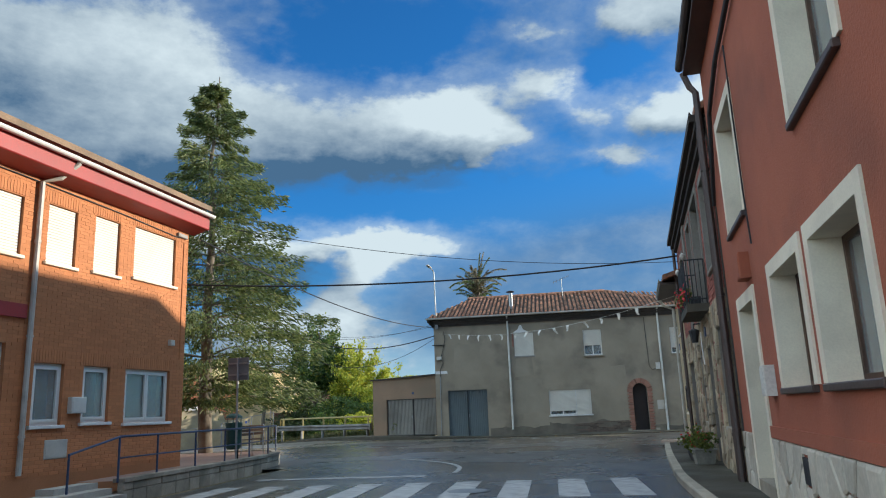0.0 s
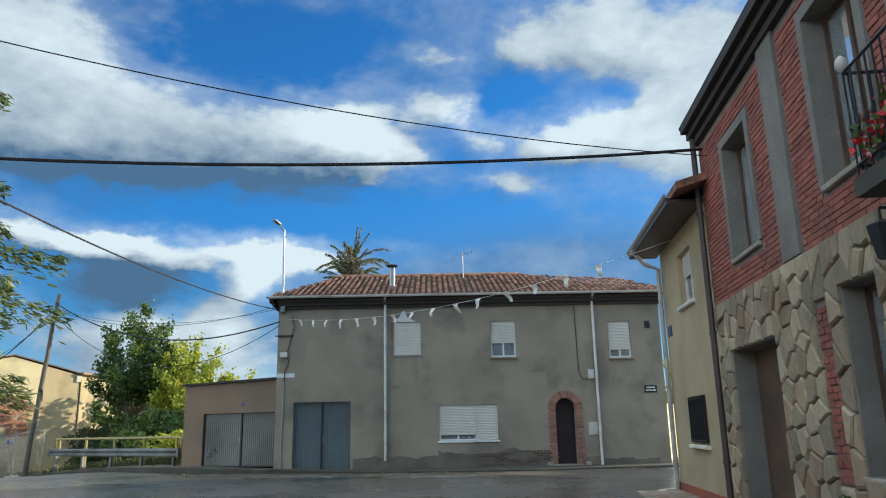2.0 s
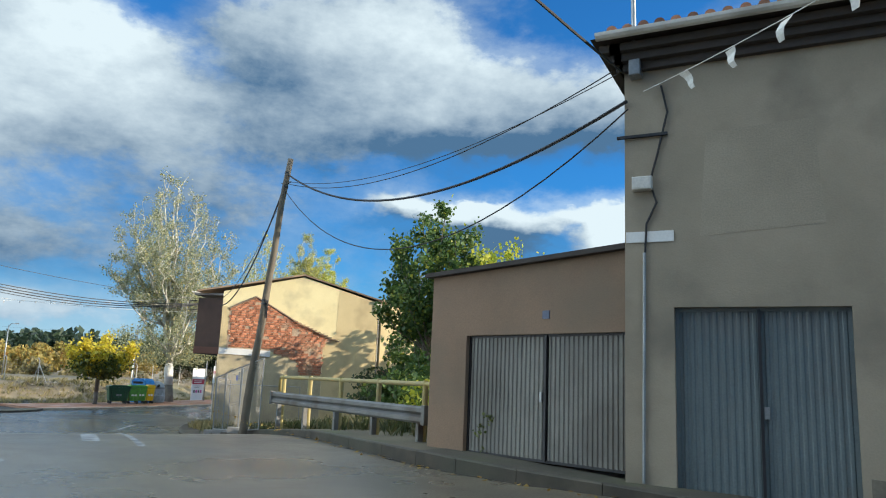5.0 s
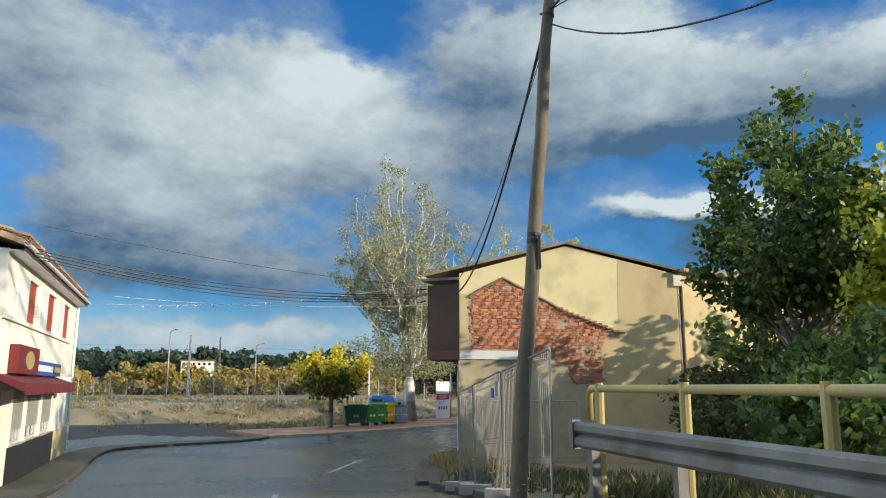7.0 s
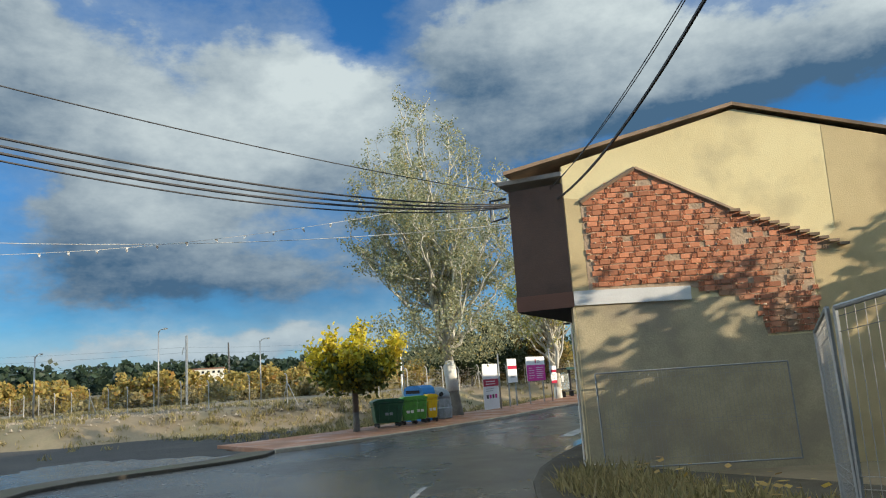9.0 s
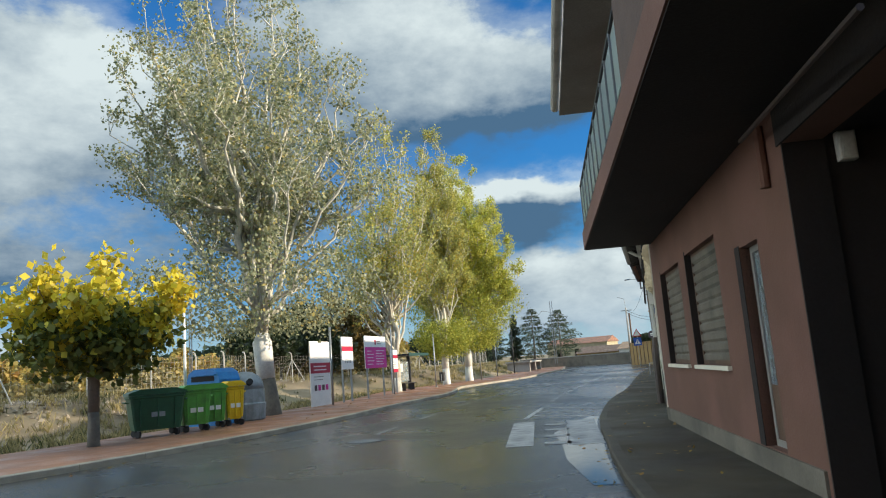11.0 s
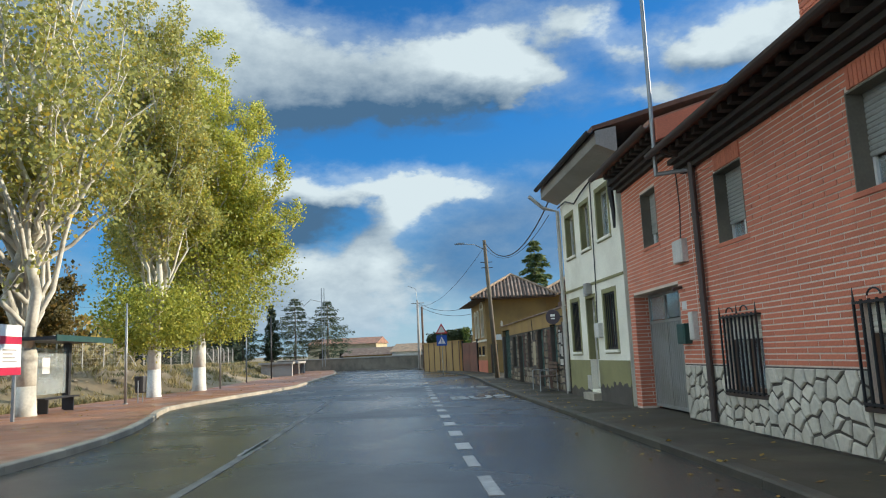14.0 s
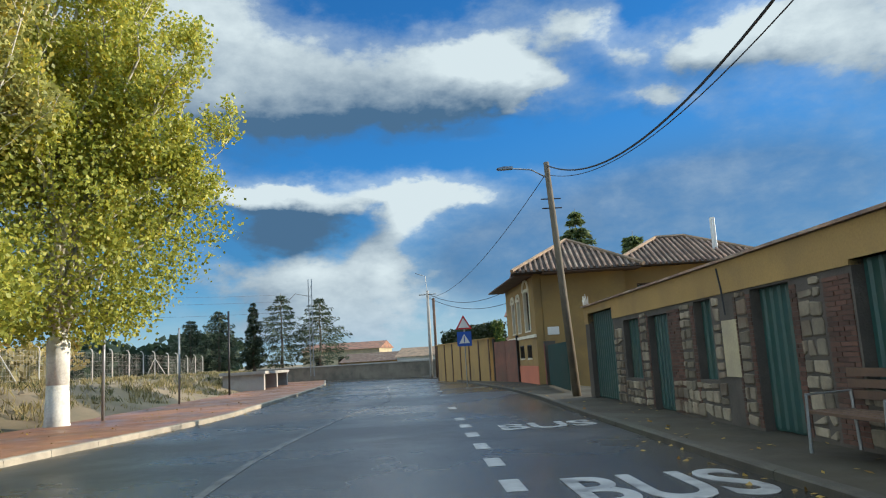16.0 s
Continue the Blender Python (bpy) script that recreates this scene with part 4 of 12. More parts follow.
def frame_bm(f, u0, u1, z0, z1, d, w=0.06, t=0.05, mullions=(), rails=()):
    bm = bmesh.new()
    us = [u0 + w] + [e for m in sorted(mullions) for e in (m - w / 2, m + w / 2)] + [u1 - w]
    zs = [z0 + w] + [e for r in sorted(rails) for e in (r - w / 2, r + w / 2)] + [z1 - w]
    pierced(bm, f, u0, u1, z0, z1, [(us[i], us[i + 1], zs[j], zs[j + 1]) for i in range(0, len(us), 2) for j in range(0, len(zs), 2)], t, d + t)
    return bm


def window(house, f, u0, u1, z0, z1, depth=0.16, frame=None, leaves=2, shutter=0.0, shutter_mat=None, sill=0.05, sill_mat=None, label="", rails=(), pane=True, sash=False):
    frame = frame or M_PVC
    mull = [u0 + (u1 - u0) * k / leaves for k in range(1, leaves)]
    win = part("window", frame_bm(f, u0, u1, z0, z1, -depth, mullions=mull, rails=rails), frame, house, label)
    if pane and shutter < 0.99:
        ob = part("pane", box_bm(f, u0 + 0.03, u1 - 0.03, -depth + 0.01, -depth + 0.018, z0 + 0.03, z1 - 0.03), G_PANE, win)
    # no room is built: a near-black board gives its darkness
    part("dim_room", box_bm(f, u0 - 0.02, u1 + 0.02, -depth - 0.30, -depth - 0.26, z0 - 0.02, z1 + 0.02), M_BLACK_BOARD, win, "board behind the pane, coloured with the room's darkness")
    if shutter > 0:
        bm = bmesh.new()
        slats(bm, f, u0 + 0.02, u1 - 0.02, z1 - (z1 - z0) * shutter, z1 - 0.004, -depth + 0.056)
        part("roller_shutter", bm, shutter_mat or M_SHUTTER, win, "lowered roller shutter")
    if sash:
        edges = [u0 + 0.055] + mull + [u1 - 0.055]
        for a, b in zip(edges, edges[1:]):
            part("sash", frame_bm(f, a + 0.006, b - 0.006, z0 + 0.055, z1 - 0.055, -depth + 0.03, 0.055, 0.04), frame, win)
    if sill:
        bm = bmesh.new()
        bevel_box(bm, f, u0 - 0.06, u1 + 0.06, -depth + 0.05, sill, z0 - 0.07, z0 - 0.004, 0.01)
        part("sill", bm, sill_mat or frame, win)
    return win


def grille(house, f, u0, u1, z0, z1, d=0.10, bars=8, scroll=True, label="black wrought-iron window grille"):
    bm = bmesh.new()
    for k in range(bars + 1):
        u = u0 + (u1 - u0) * k / bars
        bx(bm, f, u - 0.012, u + 0.012, d - 0.012, d + 0.012, z0, z1)
    for z in (z0 + 0.03, z1 - 0.03):
        bx(bm, f, u0, u1, d - 0.018, d + 0.018, z - 0.014, z + 0.014)
        for u in (u0, u1):
            bx(bm, f, u - 0.012, u + 0.012, -0.03, d, z - 0.012, z + 0.012)
    if scroll:
        for s in (0.3, 0.7):
            c = u0 + (u1 - u0) * s
            tube(bm, [f(c + 0.11 * math.cos(a), d, z1 + 0.03 + 0.07 * math.sin(a)) for a in [k * math.pi / 8 for k in range(9)]], 0.011, 5)
        for u in (u0, (u0 + u1) / 2, u1):
            tube(bm, [f(u, d, z1), f(u, d, z1 + 0.13)], [0.014, 0.004], 5)
    return part("grille", bm, M_METAL_DARK, house, label)


def side_prism(bm, f, prof, ua, ub):
    """A profile of (outward, height) pushed along the wall from ua to ub."""
    a = [bm.verts.new(f(ua, d, z)) for d, z in prof]
    b = [bm.verts.new(f(ub, d, z)) for d, z in prof]
    bm.faces.new(a)
    bm.faces.new(b[::-1])
    for i in range(len(prof)):
        j = (i + 1) % len(prof)
        bm.faces.new((a[i], a[j], b[j], b[i]))


def shell(house, f, u0, u1, z0, z1, depth, rise, mat, ridge=0.5):
    """Side and back walls behind a front wall 0.35 thick; the sides rise to the ridge."""
    for a, b in ((u0, u0 + 0.3), (u1 - 0.3, u1)):
        bm = bmesh.new()
        side_prism(bm, f, [(-0.352, z0), (-0.352, z1), (-depth * ridge, z1 + rise), (-depth, z1), (-depth, z0)], a, b)
        part("side_wall", bm, mat, house)
    part("back_wall", box_bm(f, u0 + 0.302, u1 - 0.302, -depth, -depth + 0.3, z0, z1), mat, house)


def gable_roof(house, f, u0, u1, z1, depth, rise, over=0.5, ends=0.15, mat=None, thick=0.14, soffit=None, ridge=0.5):
    k = rise / (depth * ridge)
    k2 = rise / (depth * (1 - ridge))
    bm = bmesh.new()
    side_prism(bm, f, [(over, z1 - over * k + 0.01), (-depth * ridge, z1 + rise + 0.01), (-depth * ridge, z1 + rise + thick), (over, z1 - over * k + thick)], u0 - ends, u1 + ends)
    side_prism(bm, f, [(-depth * ridge - 0.002, z1 + rise + 0.01), (-depth - 0.3, z1 - 0.3 * k2 + 0.01), (-depth - 0.3, z1 - 0.3 * k2 + thick), (-depth * ridge - 0.002, z1 + rise + thick)], u0 - ends, u1 + ends)
    return part("roof", bm, mat or M_TILE, house)


def tiles(house, f, u0, u1, d0, z0, d1, z1, mat, keep=None, near=300, cw=0.22, rl=0.40):
    """Barrel tiles on a slope from the eave (d0, z0) up to the ridge (d1, z1)."""
    run = math.hypot(d1 - d0, z1 - z0)
    sd, sz = (d1 - d0) / run, (z1 - z0) / run
    cols, rows = int((u1 - u0) / cw), int(run / rl) + 1
    rng = random.Random(len(house.name) + cols)
    shared = {}

    def build(bm, u, s, jig):
        r = cw * 0.335
        out = []
        for e, k in ((0.0, 1.0), (rl * 1.08, 0.82)):
            ring = []
            for a in range(6):
                t = math.pi * a / 5
                h = r * k * math.sin(t) + (0.03 if e == 0 else 0.0) + jig
                ring.append(bm.verts.new(f(u - r * k * math.cos(t), d0 + sd * (s + e) - sz * -h * (1 if d1 < d0 else 1) * 0, z0 + sz * (s + e) + h)))
            out.append(ring)
        for i in range(5):
            bm.faces.new((out[0][i], out[0][i + 1], out[1][i + 1], out[1][i]))
        bm.faces.new(out[0])

    rest, n = bmesh.new(), 0
    for j in range(rows):
        for i in range(cols):
            u, s = u0 + (i + 0.5) * cw, j * rl - 0.06
            if keep and not keep(u, s):
                continue
            if n < near:
                n += 1
                at = f(u, d0, z0)
                if "m" not in shared:
                    bm = bmesh.new()
                    build(bm, u, s, 0)
                    at0 = f(u, d0 + sd * s, z0 + sz * s)
                    bm.transform(Matrix.Translation(-at0))
                    shared["m"] = mesh_of(bm, "roof_tile", mat)
                ob = new("roof_tile", shared["m"])
                ob.parent = house
                ob.location = f(u, d0 + sd * s, z0 + sz * s + rng.uniform(0, 0.012)) - base_of(house)
            else:
                build(rest, u, s, rng.uniform(0, 0.012))
    if rest.faces:
        part("roof_tiles", rest, mat, house, kind="stuff")
    else:
        rest.free()


def gutter(house, f, u0, u1, d, z, mat, r=0.07):
    bm = bmesh.new()
    prof = [(r * math.cos(a), r * math.sin(a)) for a in [math.pi + k * math.pi / 6 for k in range(7)]] + [(r * 0.8 * math.cos(a), r * 0.8 * math.sin(a)) for a in [2 * math.pi - k * math.pi / 6 for k in range(7)]]
    side_prism(bm, f, [(d + a, z + b) for a, b in prof], u0, u1)
    return part("gutter", bm, mat, house)


def downpipe(house, f, u, z0, z1, mat, d=0.09, r=0.05, top=None):
    pts = [f(u, d, z0), f(u, d, z1)]
    if top:
        pts += [f(u + top[0] * 0.5, (d + top[1]) / 2, z1 + 0.12), f(u + top[0], top[1], z1 + top[2])]
    bm = tube_bm(pts, r, 8)
    for z in [z0 + (z1 - z0) * k for k in (0.12, 0.45, 0.78)]:
        tube(bm, [f(u, d, z), f(u, d, z + 0.05)], r * 1.25, 8)
    return part("downpipe", bm, mat, house)


def wall_box(house, f, u0, u1, z0, z1, mat, name="meter_box", d=0.12, label=""):
    bm = bmesh.new()
    bevel_box(bm, f, u0, u1, -0.01, d, z0, z1, 0.012)
    bx(bm, f, u0 + 0.03, u1 - 0.03, d, d + 0.006, z0 + 0.03, z1 - 0.03)
    return part(name, bm, mat, house, label)


def surround(house, f, u0, u1, z0, z1, w, mat, d=0.025, bottom=False, name="surround"):
    bm = bmesh.new()
    pierced(bm, f, u0 - w, u1 + w, z0 - (w if bottom else 0), z1 + w, [(u0 + 0.008, u1 - 0.008, z0 + 0.008 if bottom else z0 - 1, z1 - 0.008)], 0.30 + d, d)
    return part(name, bm, mat, house)


def cut(ops, u0, u1, z0, z1, w=0.0):
    """Rectangles that fill u0..u1, z0..z1 round openings."""
    us = sorted({u0, u1, *[min(max(v, u0), u1) for o in ops for v in (o[0] - w, o[1] + w)]})
    out = []
    for a, b in zip(us, us[1:]):
        if b - a < 0.04:
            continue
        m = (a + b) / 2
        blocked = sorted((max(z0, o[2]), min(z1, o[3] + w)) for o in ops if o[0] - w < m < o[1] + w and o[3] + w > z0 and o[2] < z1)
        z = z0
        for c, d in blocked:
            if c - z > 0.06:
                out.append((a, b, z, c))
            z = max(z, d)
        if z1 - z > 0.06:
            out.append((a, b, z, z1))
    return out


# ---- gray house at the crossing, with its garage annex ----
def gray_house():
    f = wall_map((-6, 39.05), (8.2, 39.05), -1)
    h = thing("gray_house", (1, 43, 0), "two-storey gray rendered house with a tiled hip roof", "house")
    ops = [(0.55, 2.63, -0.4, 2.45), (4.2, 5.22, 4.1, 5.31), (7.83, 8.76, 3.96, 5.3), (12.24, 13.06, 3.86, 5.21), (5.85, 7.99, 0.98, 2.24), (10.10, 10.83, -0.4, 2.44)]
    bm = bmesh.new()
    pierced(bm, f, -0.1, 14.2, -0.4, 6.15, ops)
    part("front_wall", bm, M_GRAY, h)
    part("side_wall", box_bm(f, -0.1, 0.2, -8, -0.352, -0.4, 6.15), M_GRAY, h)
    part("side_wall", box_bm(f, 13.9, 14.2, -8, -0.352, -0.4, 6.15), M_GRAY, h)
    part("back_wall", box_bm(f, 0.202, 13.898, -8, -7.7, -0.4, 6.15), M_GRAY, h)
    # darker damp base and repair patches
    bm = bmesh.new()
    rng = random.Random(14)
    for a, b, z in ((2.72, 5.8, 0.42), (5.8, 9.86, 0.58), (11.1, 13.8, 0.30)):
        n = int((b - a) / 0.16)
        edge = [(b - (b - a) * k / n, z + 0.16 * noise.noise(Vector((b - (b - a) * k / n, 0.3, 2.0))) + 0.08 * noise.noise(Vector(((b - a) * k * 4 / n, 1.3, 5.0))) + rng.uniform(-0.02, 0.02)) for k in range(n + 1)]
        prism(bm, f, [(a, -0.3), (b, -0.3)] + edge, 0.0, 0.006)
    part("damp_base", bm, M_DAMP_GRAY, h, "dark damp patched base")
    bm = bmesh.new()
    for a, b, c, d in ((0.9, 2.4, 3.4, 4.9), (4.15, 5.15, 3.0, 4.02), (4.0, 5.6, 1.1, 2.9), (9.0, 9.9, 2.3, 3.4)):
        prism(bm, f, [(a, c), (b, c + 0.1), (b - 0.08, d), (a + 0.1, d - 0.06)], 0.0, 0.004)
    part("render_patch", bm, M_PATCH, h)
    bm = bmesh.new()
    prism(bm, f, [(4.12, 5.33), (5.05, 5.33), (4.72, 5.5), (4.62, 5.75), (4.52, 5.72), (4.42, 5.5)], 0.0, 0.008)
    part("plaster_patch", bm, M_PVC, h, "white filler patch over the window")
    # cornice in dark steps and roof
    bm = bmesh.new()
    for k, (z, d) in enumerate(((5.86, 0.10), (5.98, 0.20), (6.10, 0.30))):
        bx(bm, f, -0.1 - d * 0.5, 14.2 + d * 0.5, -0.2, d, z, z + 0.115)
        bx(bm, f, -0.1 - d, -0.1, -8, d, z, z + 0.112)
    part("cornice", bm, M_EAVE, h, "dark stepped cornice")
    e, rz = 0.42, 7.85
    pts = {"a": (-0.5, e, 6.28), "b": (14.6, e, 6.28), "c": (14.6, -8.3, 6.28), "d": (-0.5, -8.3, 6.28), "r": (1.4, -4.0, rz), "s": (9.3, -4.0, rz), "w": (12.6, -4.0, 7.25)}
    bm = bmesh.new()
    v = {k: bm.verts.new(f(*p)) for k, p in pts.items()}
    for q in ("abwsr", "dcwsr", "adr", "bcw", "abcd"):
        bm.faces.new([v[c] for c in q])
    part("roof", bm, M_VALLEY, h)
    slope = lambda u, s: u > -0.35 + s * 0.42 and s < 4.6 and (u < 9.2 or s < 4.6 - (u - 9.2) * 0.45) and u < 14.5 - s * 0.4
    tiles(h, f, -0.5, 14.6, e + 0.04, 6.30, -4.0, rz + 0.02, M_TILE_OLD, keep=slope)
    bm = tube_bm([f(1.4, -4.0, rz + 0.05), f(9.3, -4.0, rz + 0.05), f(12.6, -4.0, 7.3)], 0.11, 8)
    part("ridge_tiles", bm, M_TILE_OLD, h)
    gutter(h, f, -0.4, 14.5, 0.48, 6.30, M_GUTTER_W, 0.085)
    downpipe(h, f, 3.9, 0.35, 6.05, M_GUTTER_W, top=(0, 0.46, 0.2))
    downpipe(h, f, 11.68, -0.05, 6.05, M_GUTTER_W, top=(0, 0.46, 0.2))
    # openings
    door = part("garage_door", frame_bm(f, 0.55, 2.63, 0.05, 2.45, -0.14, 0.05, 0.05, mullions=(1.58,)), M_SLATE_DOOR, h, "closed slate-blue sheet-metal double door")
    for a, b in ((0.60, 1.56), (1.60, 2.58)):
        bm = bmesh.new()
        corrugated(bm, f, a, b, 0.10, 2.40, -0.12, 0.095, 0.012)
        part("door_leaf", bm, M_SLATE_DOOR, door)
    part("meeting_gap", box_bm(f, 1.565, 1.60, -0.11, -0.052, 0.08, 2.42), M_METAL_DARK, door)
    part("lock", box_bm(f, 1.61, 1.67, -0.10, -0.06, 1.05, 1.2), M_METAL, door)
    window(h, f, 4.2, 5.22, 4.1, 5.31, 0.10, shutter=1.0, sill=0.03, sill_mat=M_PIPE_GRAY, label="closed white roller-shutter window")
    window(h, f, 7.83, 8.76, 3.96, 5.3, 0.12, shutter=0.62, sill=0.10, sill_mat=M_GRAY, label="white window with shutter half down")
    window(h, f, 12.24, 13.06, 3.86, 5.21, 0.12, shutter=0.78, sill=0.10, sill_mat=M_GRAY, label="white window with shutter mostly down")
    window(h, f, 5.85, 7.22, 0.98, 2.24, 0.10, leaves=2, shutter=0.84, sill=0.04, label="wide white window with lowered shutter")
    window(h, f, 7.225, 7.99, 0.98, 2.24, 0.10, leaves=1, shutter=1.0, sill=0.04, label="narrow white window with closed shutter")
    # brick-arched entrance
    arch = thing_part = bmesh.new()
    c, r = 10.465, 0.365
    for k in range(17):
        a0, a1 = math.pi * k / 17 + 0.016, math.pi * (k + 1) / 17 - 0.016
        prism(arch, f, [(c + q * math.cos(a), 2.06 + q * math.sin(a)) for q, a in ((r, a0), (r + 0.26, a0), (r + 0.26, a1), (r, a1))], -0.3, 0.05)
    part("brick_arch", arch, M_BRICK_ARCH, h, "red brick arch over the entrance")
    bm = bmesh.new()
    fill = [(10.10, 2.44), (10.10, 2.06)] + [(c - r * math.cos(k * math.pi / 10), 2.06 + r * math.sin(k * math.pi / 10)) for k in range(1, 10)] + [(10.83, 2.06), (10.83, 2.44)]
    prism(bm, f, fill, -0.35, 0.0)
    part("spandrel", bm, M_GRAY, h)
    rng = random.Random(5)
    for side in (-1, 1):
        for j in range(24):
            z = 0.12 + j * 0.082
            w = 0.26 if j % 2 else 0.2
            a, b = (10.10 - w, 10.10) if side < 0 else (10.83, 10.83 + w)
            bm = bmesh.new()
            bevel_box(bm, f, a, b, -0.02, 0.05, z, z + 0.068, 0.006)
            part("brick", bm, M_BRICK_ARCH, h)
    part("door", box_bm(f, 10.10, 10.83, -0.34, -0.28, 0.08, 2.44), M_DOOR_DARK, h, "dark wooden entrance door")
    part("doorstep", box_bm(f, 9.95, 11.0, -0.3, 0.14, -0.2, 0.09), M_KERB, h)
    for a, b in ((9.72, 9.9), (11.1, 11.28)):
        part("corner_stone", box_bm(f, a, b, -0.05, 0.12, -0.2, 0.18), M_KERB, h)
    wall_box(h, f, 11.38, 11.59, 3.1, 3.43, M_WHITE_BOX)
    wall_box(h, f, 11.28, 11.62, 1.08, 1.55, M_GUTTER, "hatch", 0.03)
    part("wall_cable", tube_bm([f(11.0, 0.02, 5.8), f(11.02, 0.02, 4.6), f(11.05, 0.02, 3.3), f(11.2, 0.02, 3.08), f(11.4, 0.02, 3.15)], 0.012, 5), M_CABLE, h)
    sign = part("street_plate", box_bm(f, 13.43, 13.89, 0.0, 0.02, 2.56, 2.82), M_METAL_DARK, h, "small dark street-name plate")
    for z, a, b in ((2.72, 13.5, 13.82), (2.62, 13.47, 13.85)):
        part("lettering", box_bm(f, a, b, 0.02, 0.024, z, z + 0.045), M_PVC, sign)
    # corner details
    wall_box(h, f, 0.02, 0.29, 4.08, 4.27, M_WHITE_BOX, "junction_box")
    part("name_plate", box_bm(f, -0.08, 0.56, 0.0, 0.02, 3.35, 3.5), M_PVC, h, "blank white plate")
    part("cable_bracket", box_bm(f, -0.2, 0.5, 0.02, 0.06, 4.86, 4.9), M_METAL_DARK, h)
    part("wall_cable", tube_bm([f(0.42, 0.03, 5.6), f(0.5, 0.03, 5.2), f(0.36, 0.03, 4.6), f(0.25, 0.03, 4.2), f(0.34, 0.03, 3.9), f(0.2, 0.03, 3.6), f(0.18, 0.03, 3.2)], 0.016, 5), M_CABLE, h)
    part("conduit", tube_bm([f(0.17, 0.03, 3.2), f(0.14, 0.03, 0.15)], 0.022, 6), M_METAL, h)
    wall_box(h, f, 0.0, 0.16, 5.75, 6.0, M_METAL, "lamp_bracket", 0.2)
    wall_box(h, f, 13.62, 13.8, 4.95, 5.2, M_METAL_DARK, "junction_box")
    # exposed brick flank by the first window, rubble low on the wall
    bm = bmesh.new()
    for j in range(14):
        bx(bm, f, 4.10, 4.19 - 0.03 * (j % 2), -0.01, 0.008, 4.62 + j * 0.05, 4.655 + j * 0.05)
    part("bare_bricks", bm, M_BRICK, h)
    rng = random.Random(11)
    bm = bmesh.new()
    for j in range(7):
        for i in range(13):
            u = 7.0 + i * 0.235 + (0.11 if j % 2 else 0)
            if noise.noise(Vector((u * 0.9, j * 0.35, 8.0))) > -0.08:
                bx(bm, f, u, u + 0.222, -0.01, 0.012 + rng.uniform(0, 0.006), 0.10 + j * 0.072, 0.162 + j * 0.072)
    part("bare_bricks", bm, M_BRICK_BARE, h, "old bricks showing low on the wall", kind="stuff")
    # chimney flue and aerial
    flue = thing("chimney_flue", f(4.1, -1.1, 6.7), "steel chimney flue with a flat cap", "chimney")
    bm = tube_bm([f(4.1, -1.1, 6.5), f(4.1, -1.1, 7.62)], 0.11, 12)
    tube(bm, [f(4.1, -1.1, 6.72), f(4.1, -1.1, 6.8)], [0.2, 0.11], 12)
    part("pipe", bm, M_METAL, flue)
    bm = tube_bm([f(4.1, -1.1, 7.70), f(4.1, -1.1, 7.74), f(4.1, -1.1, 7.80)], [0.22, 0.24, 0.03], 12)
    for a in (0, 2.1, 4.2):
        tube(bm, [f(4.1 + 0.09 * math.cos(a), -1.1 + 0.09 * math.sin(a), 7.6), f(4.1 + 0.14 * math.cos(a), -1.1 + 0.14 * math.sin(a), 7.71)], 0.01, 4)
    part("cap", bm, M_METAL_DARK, flue)
    aerial("roof_aerial", f(7.0, -3.2, 7.4), 1.3)
    wall_lamp("wall_street_lamp", [f(0.08, 0.16, 5.75), f(0.04, 0.16, 8.95)], f(-0.12, 0.45, 9.08))

    # garage annex
    g = wall_map((-6.12, 39.32), (-10.3, 40.9), 1)
    a = thing("garage_annex", g(2, -2.5, 0), "low tan rendered garage with a thin roof edge", "garage")
    ops = [(0.05, 3.2, -0.2, 2.14)]
    bm = bmesh.new()
    pierced(bm, g, -0.02, 4.1, -0.3, 3.15, ops, 0.3)
    part("front_wall", bm, M_ANNEX, a)
    bm = bmesh.new()
    prism(bm, g, [(-0.02, 3.15), (4.1, 3.15), (4.1, 3.2), (-0.02, 3.31)], -0.3, 0.0)
    part("parapet", bm, M_ANNEX, a)
    part("side_wall", box_bm(g, 3.8, 4.1, -6, -0.302, -0.5, 3.15), M_ANNEX, a)
    bm = bmesh.new()
    prism(bm, g, [(-0.02, 3.312), (4.22, 3.205), (4.22, 3.28), (-0.02, 3.39)], -6, 0.12)
    part("roof", bm, M_EAVE, a)
    door = part("garage_door", frame_bm(g, 0.05, 3.2, 0.2, 2.14, -0.12, 0.04, 0.04, mullions=(1.51,)), M_METAL_DARK, a, "closed corrugated gray double door")
    for p, q in ((0.1, 1.48), (1.54, 3.15)):
        bm = bmesh.new()
        corrugated(bm, g, p, q, 0.22, 2.10, -0.10, 0.085, 0.018)
        part("door_leaf", bm, M_SHEET, door)
    part("meeting_gap", box_bm(g, 1.49, 1.53, -0.10, -0.045, 0.22, 2.12), M_METAL_DARK, door)
    part("lock", box_bm(g, 1.55, 1.6, -0.06, -0.02, 1.1, 1.25), M_METAL, door)
    part("number_plate", box_bm(g, 1.4, 1.53, 0.0, 0.015, 2.37, 2.5), M_BLUE_RAIL, a, "small blue plate")


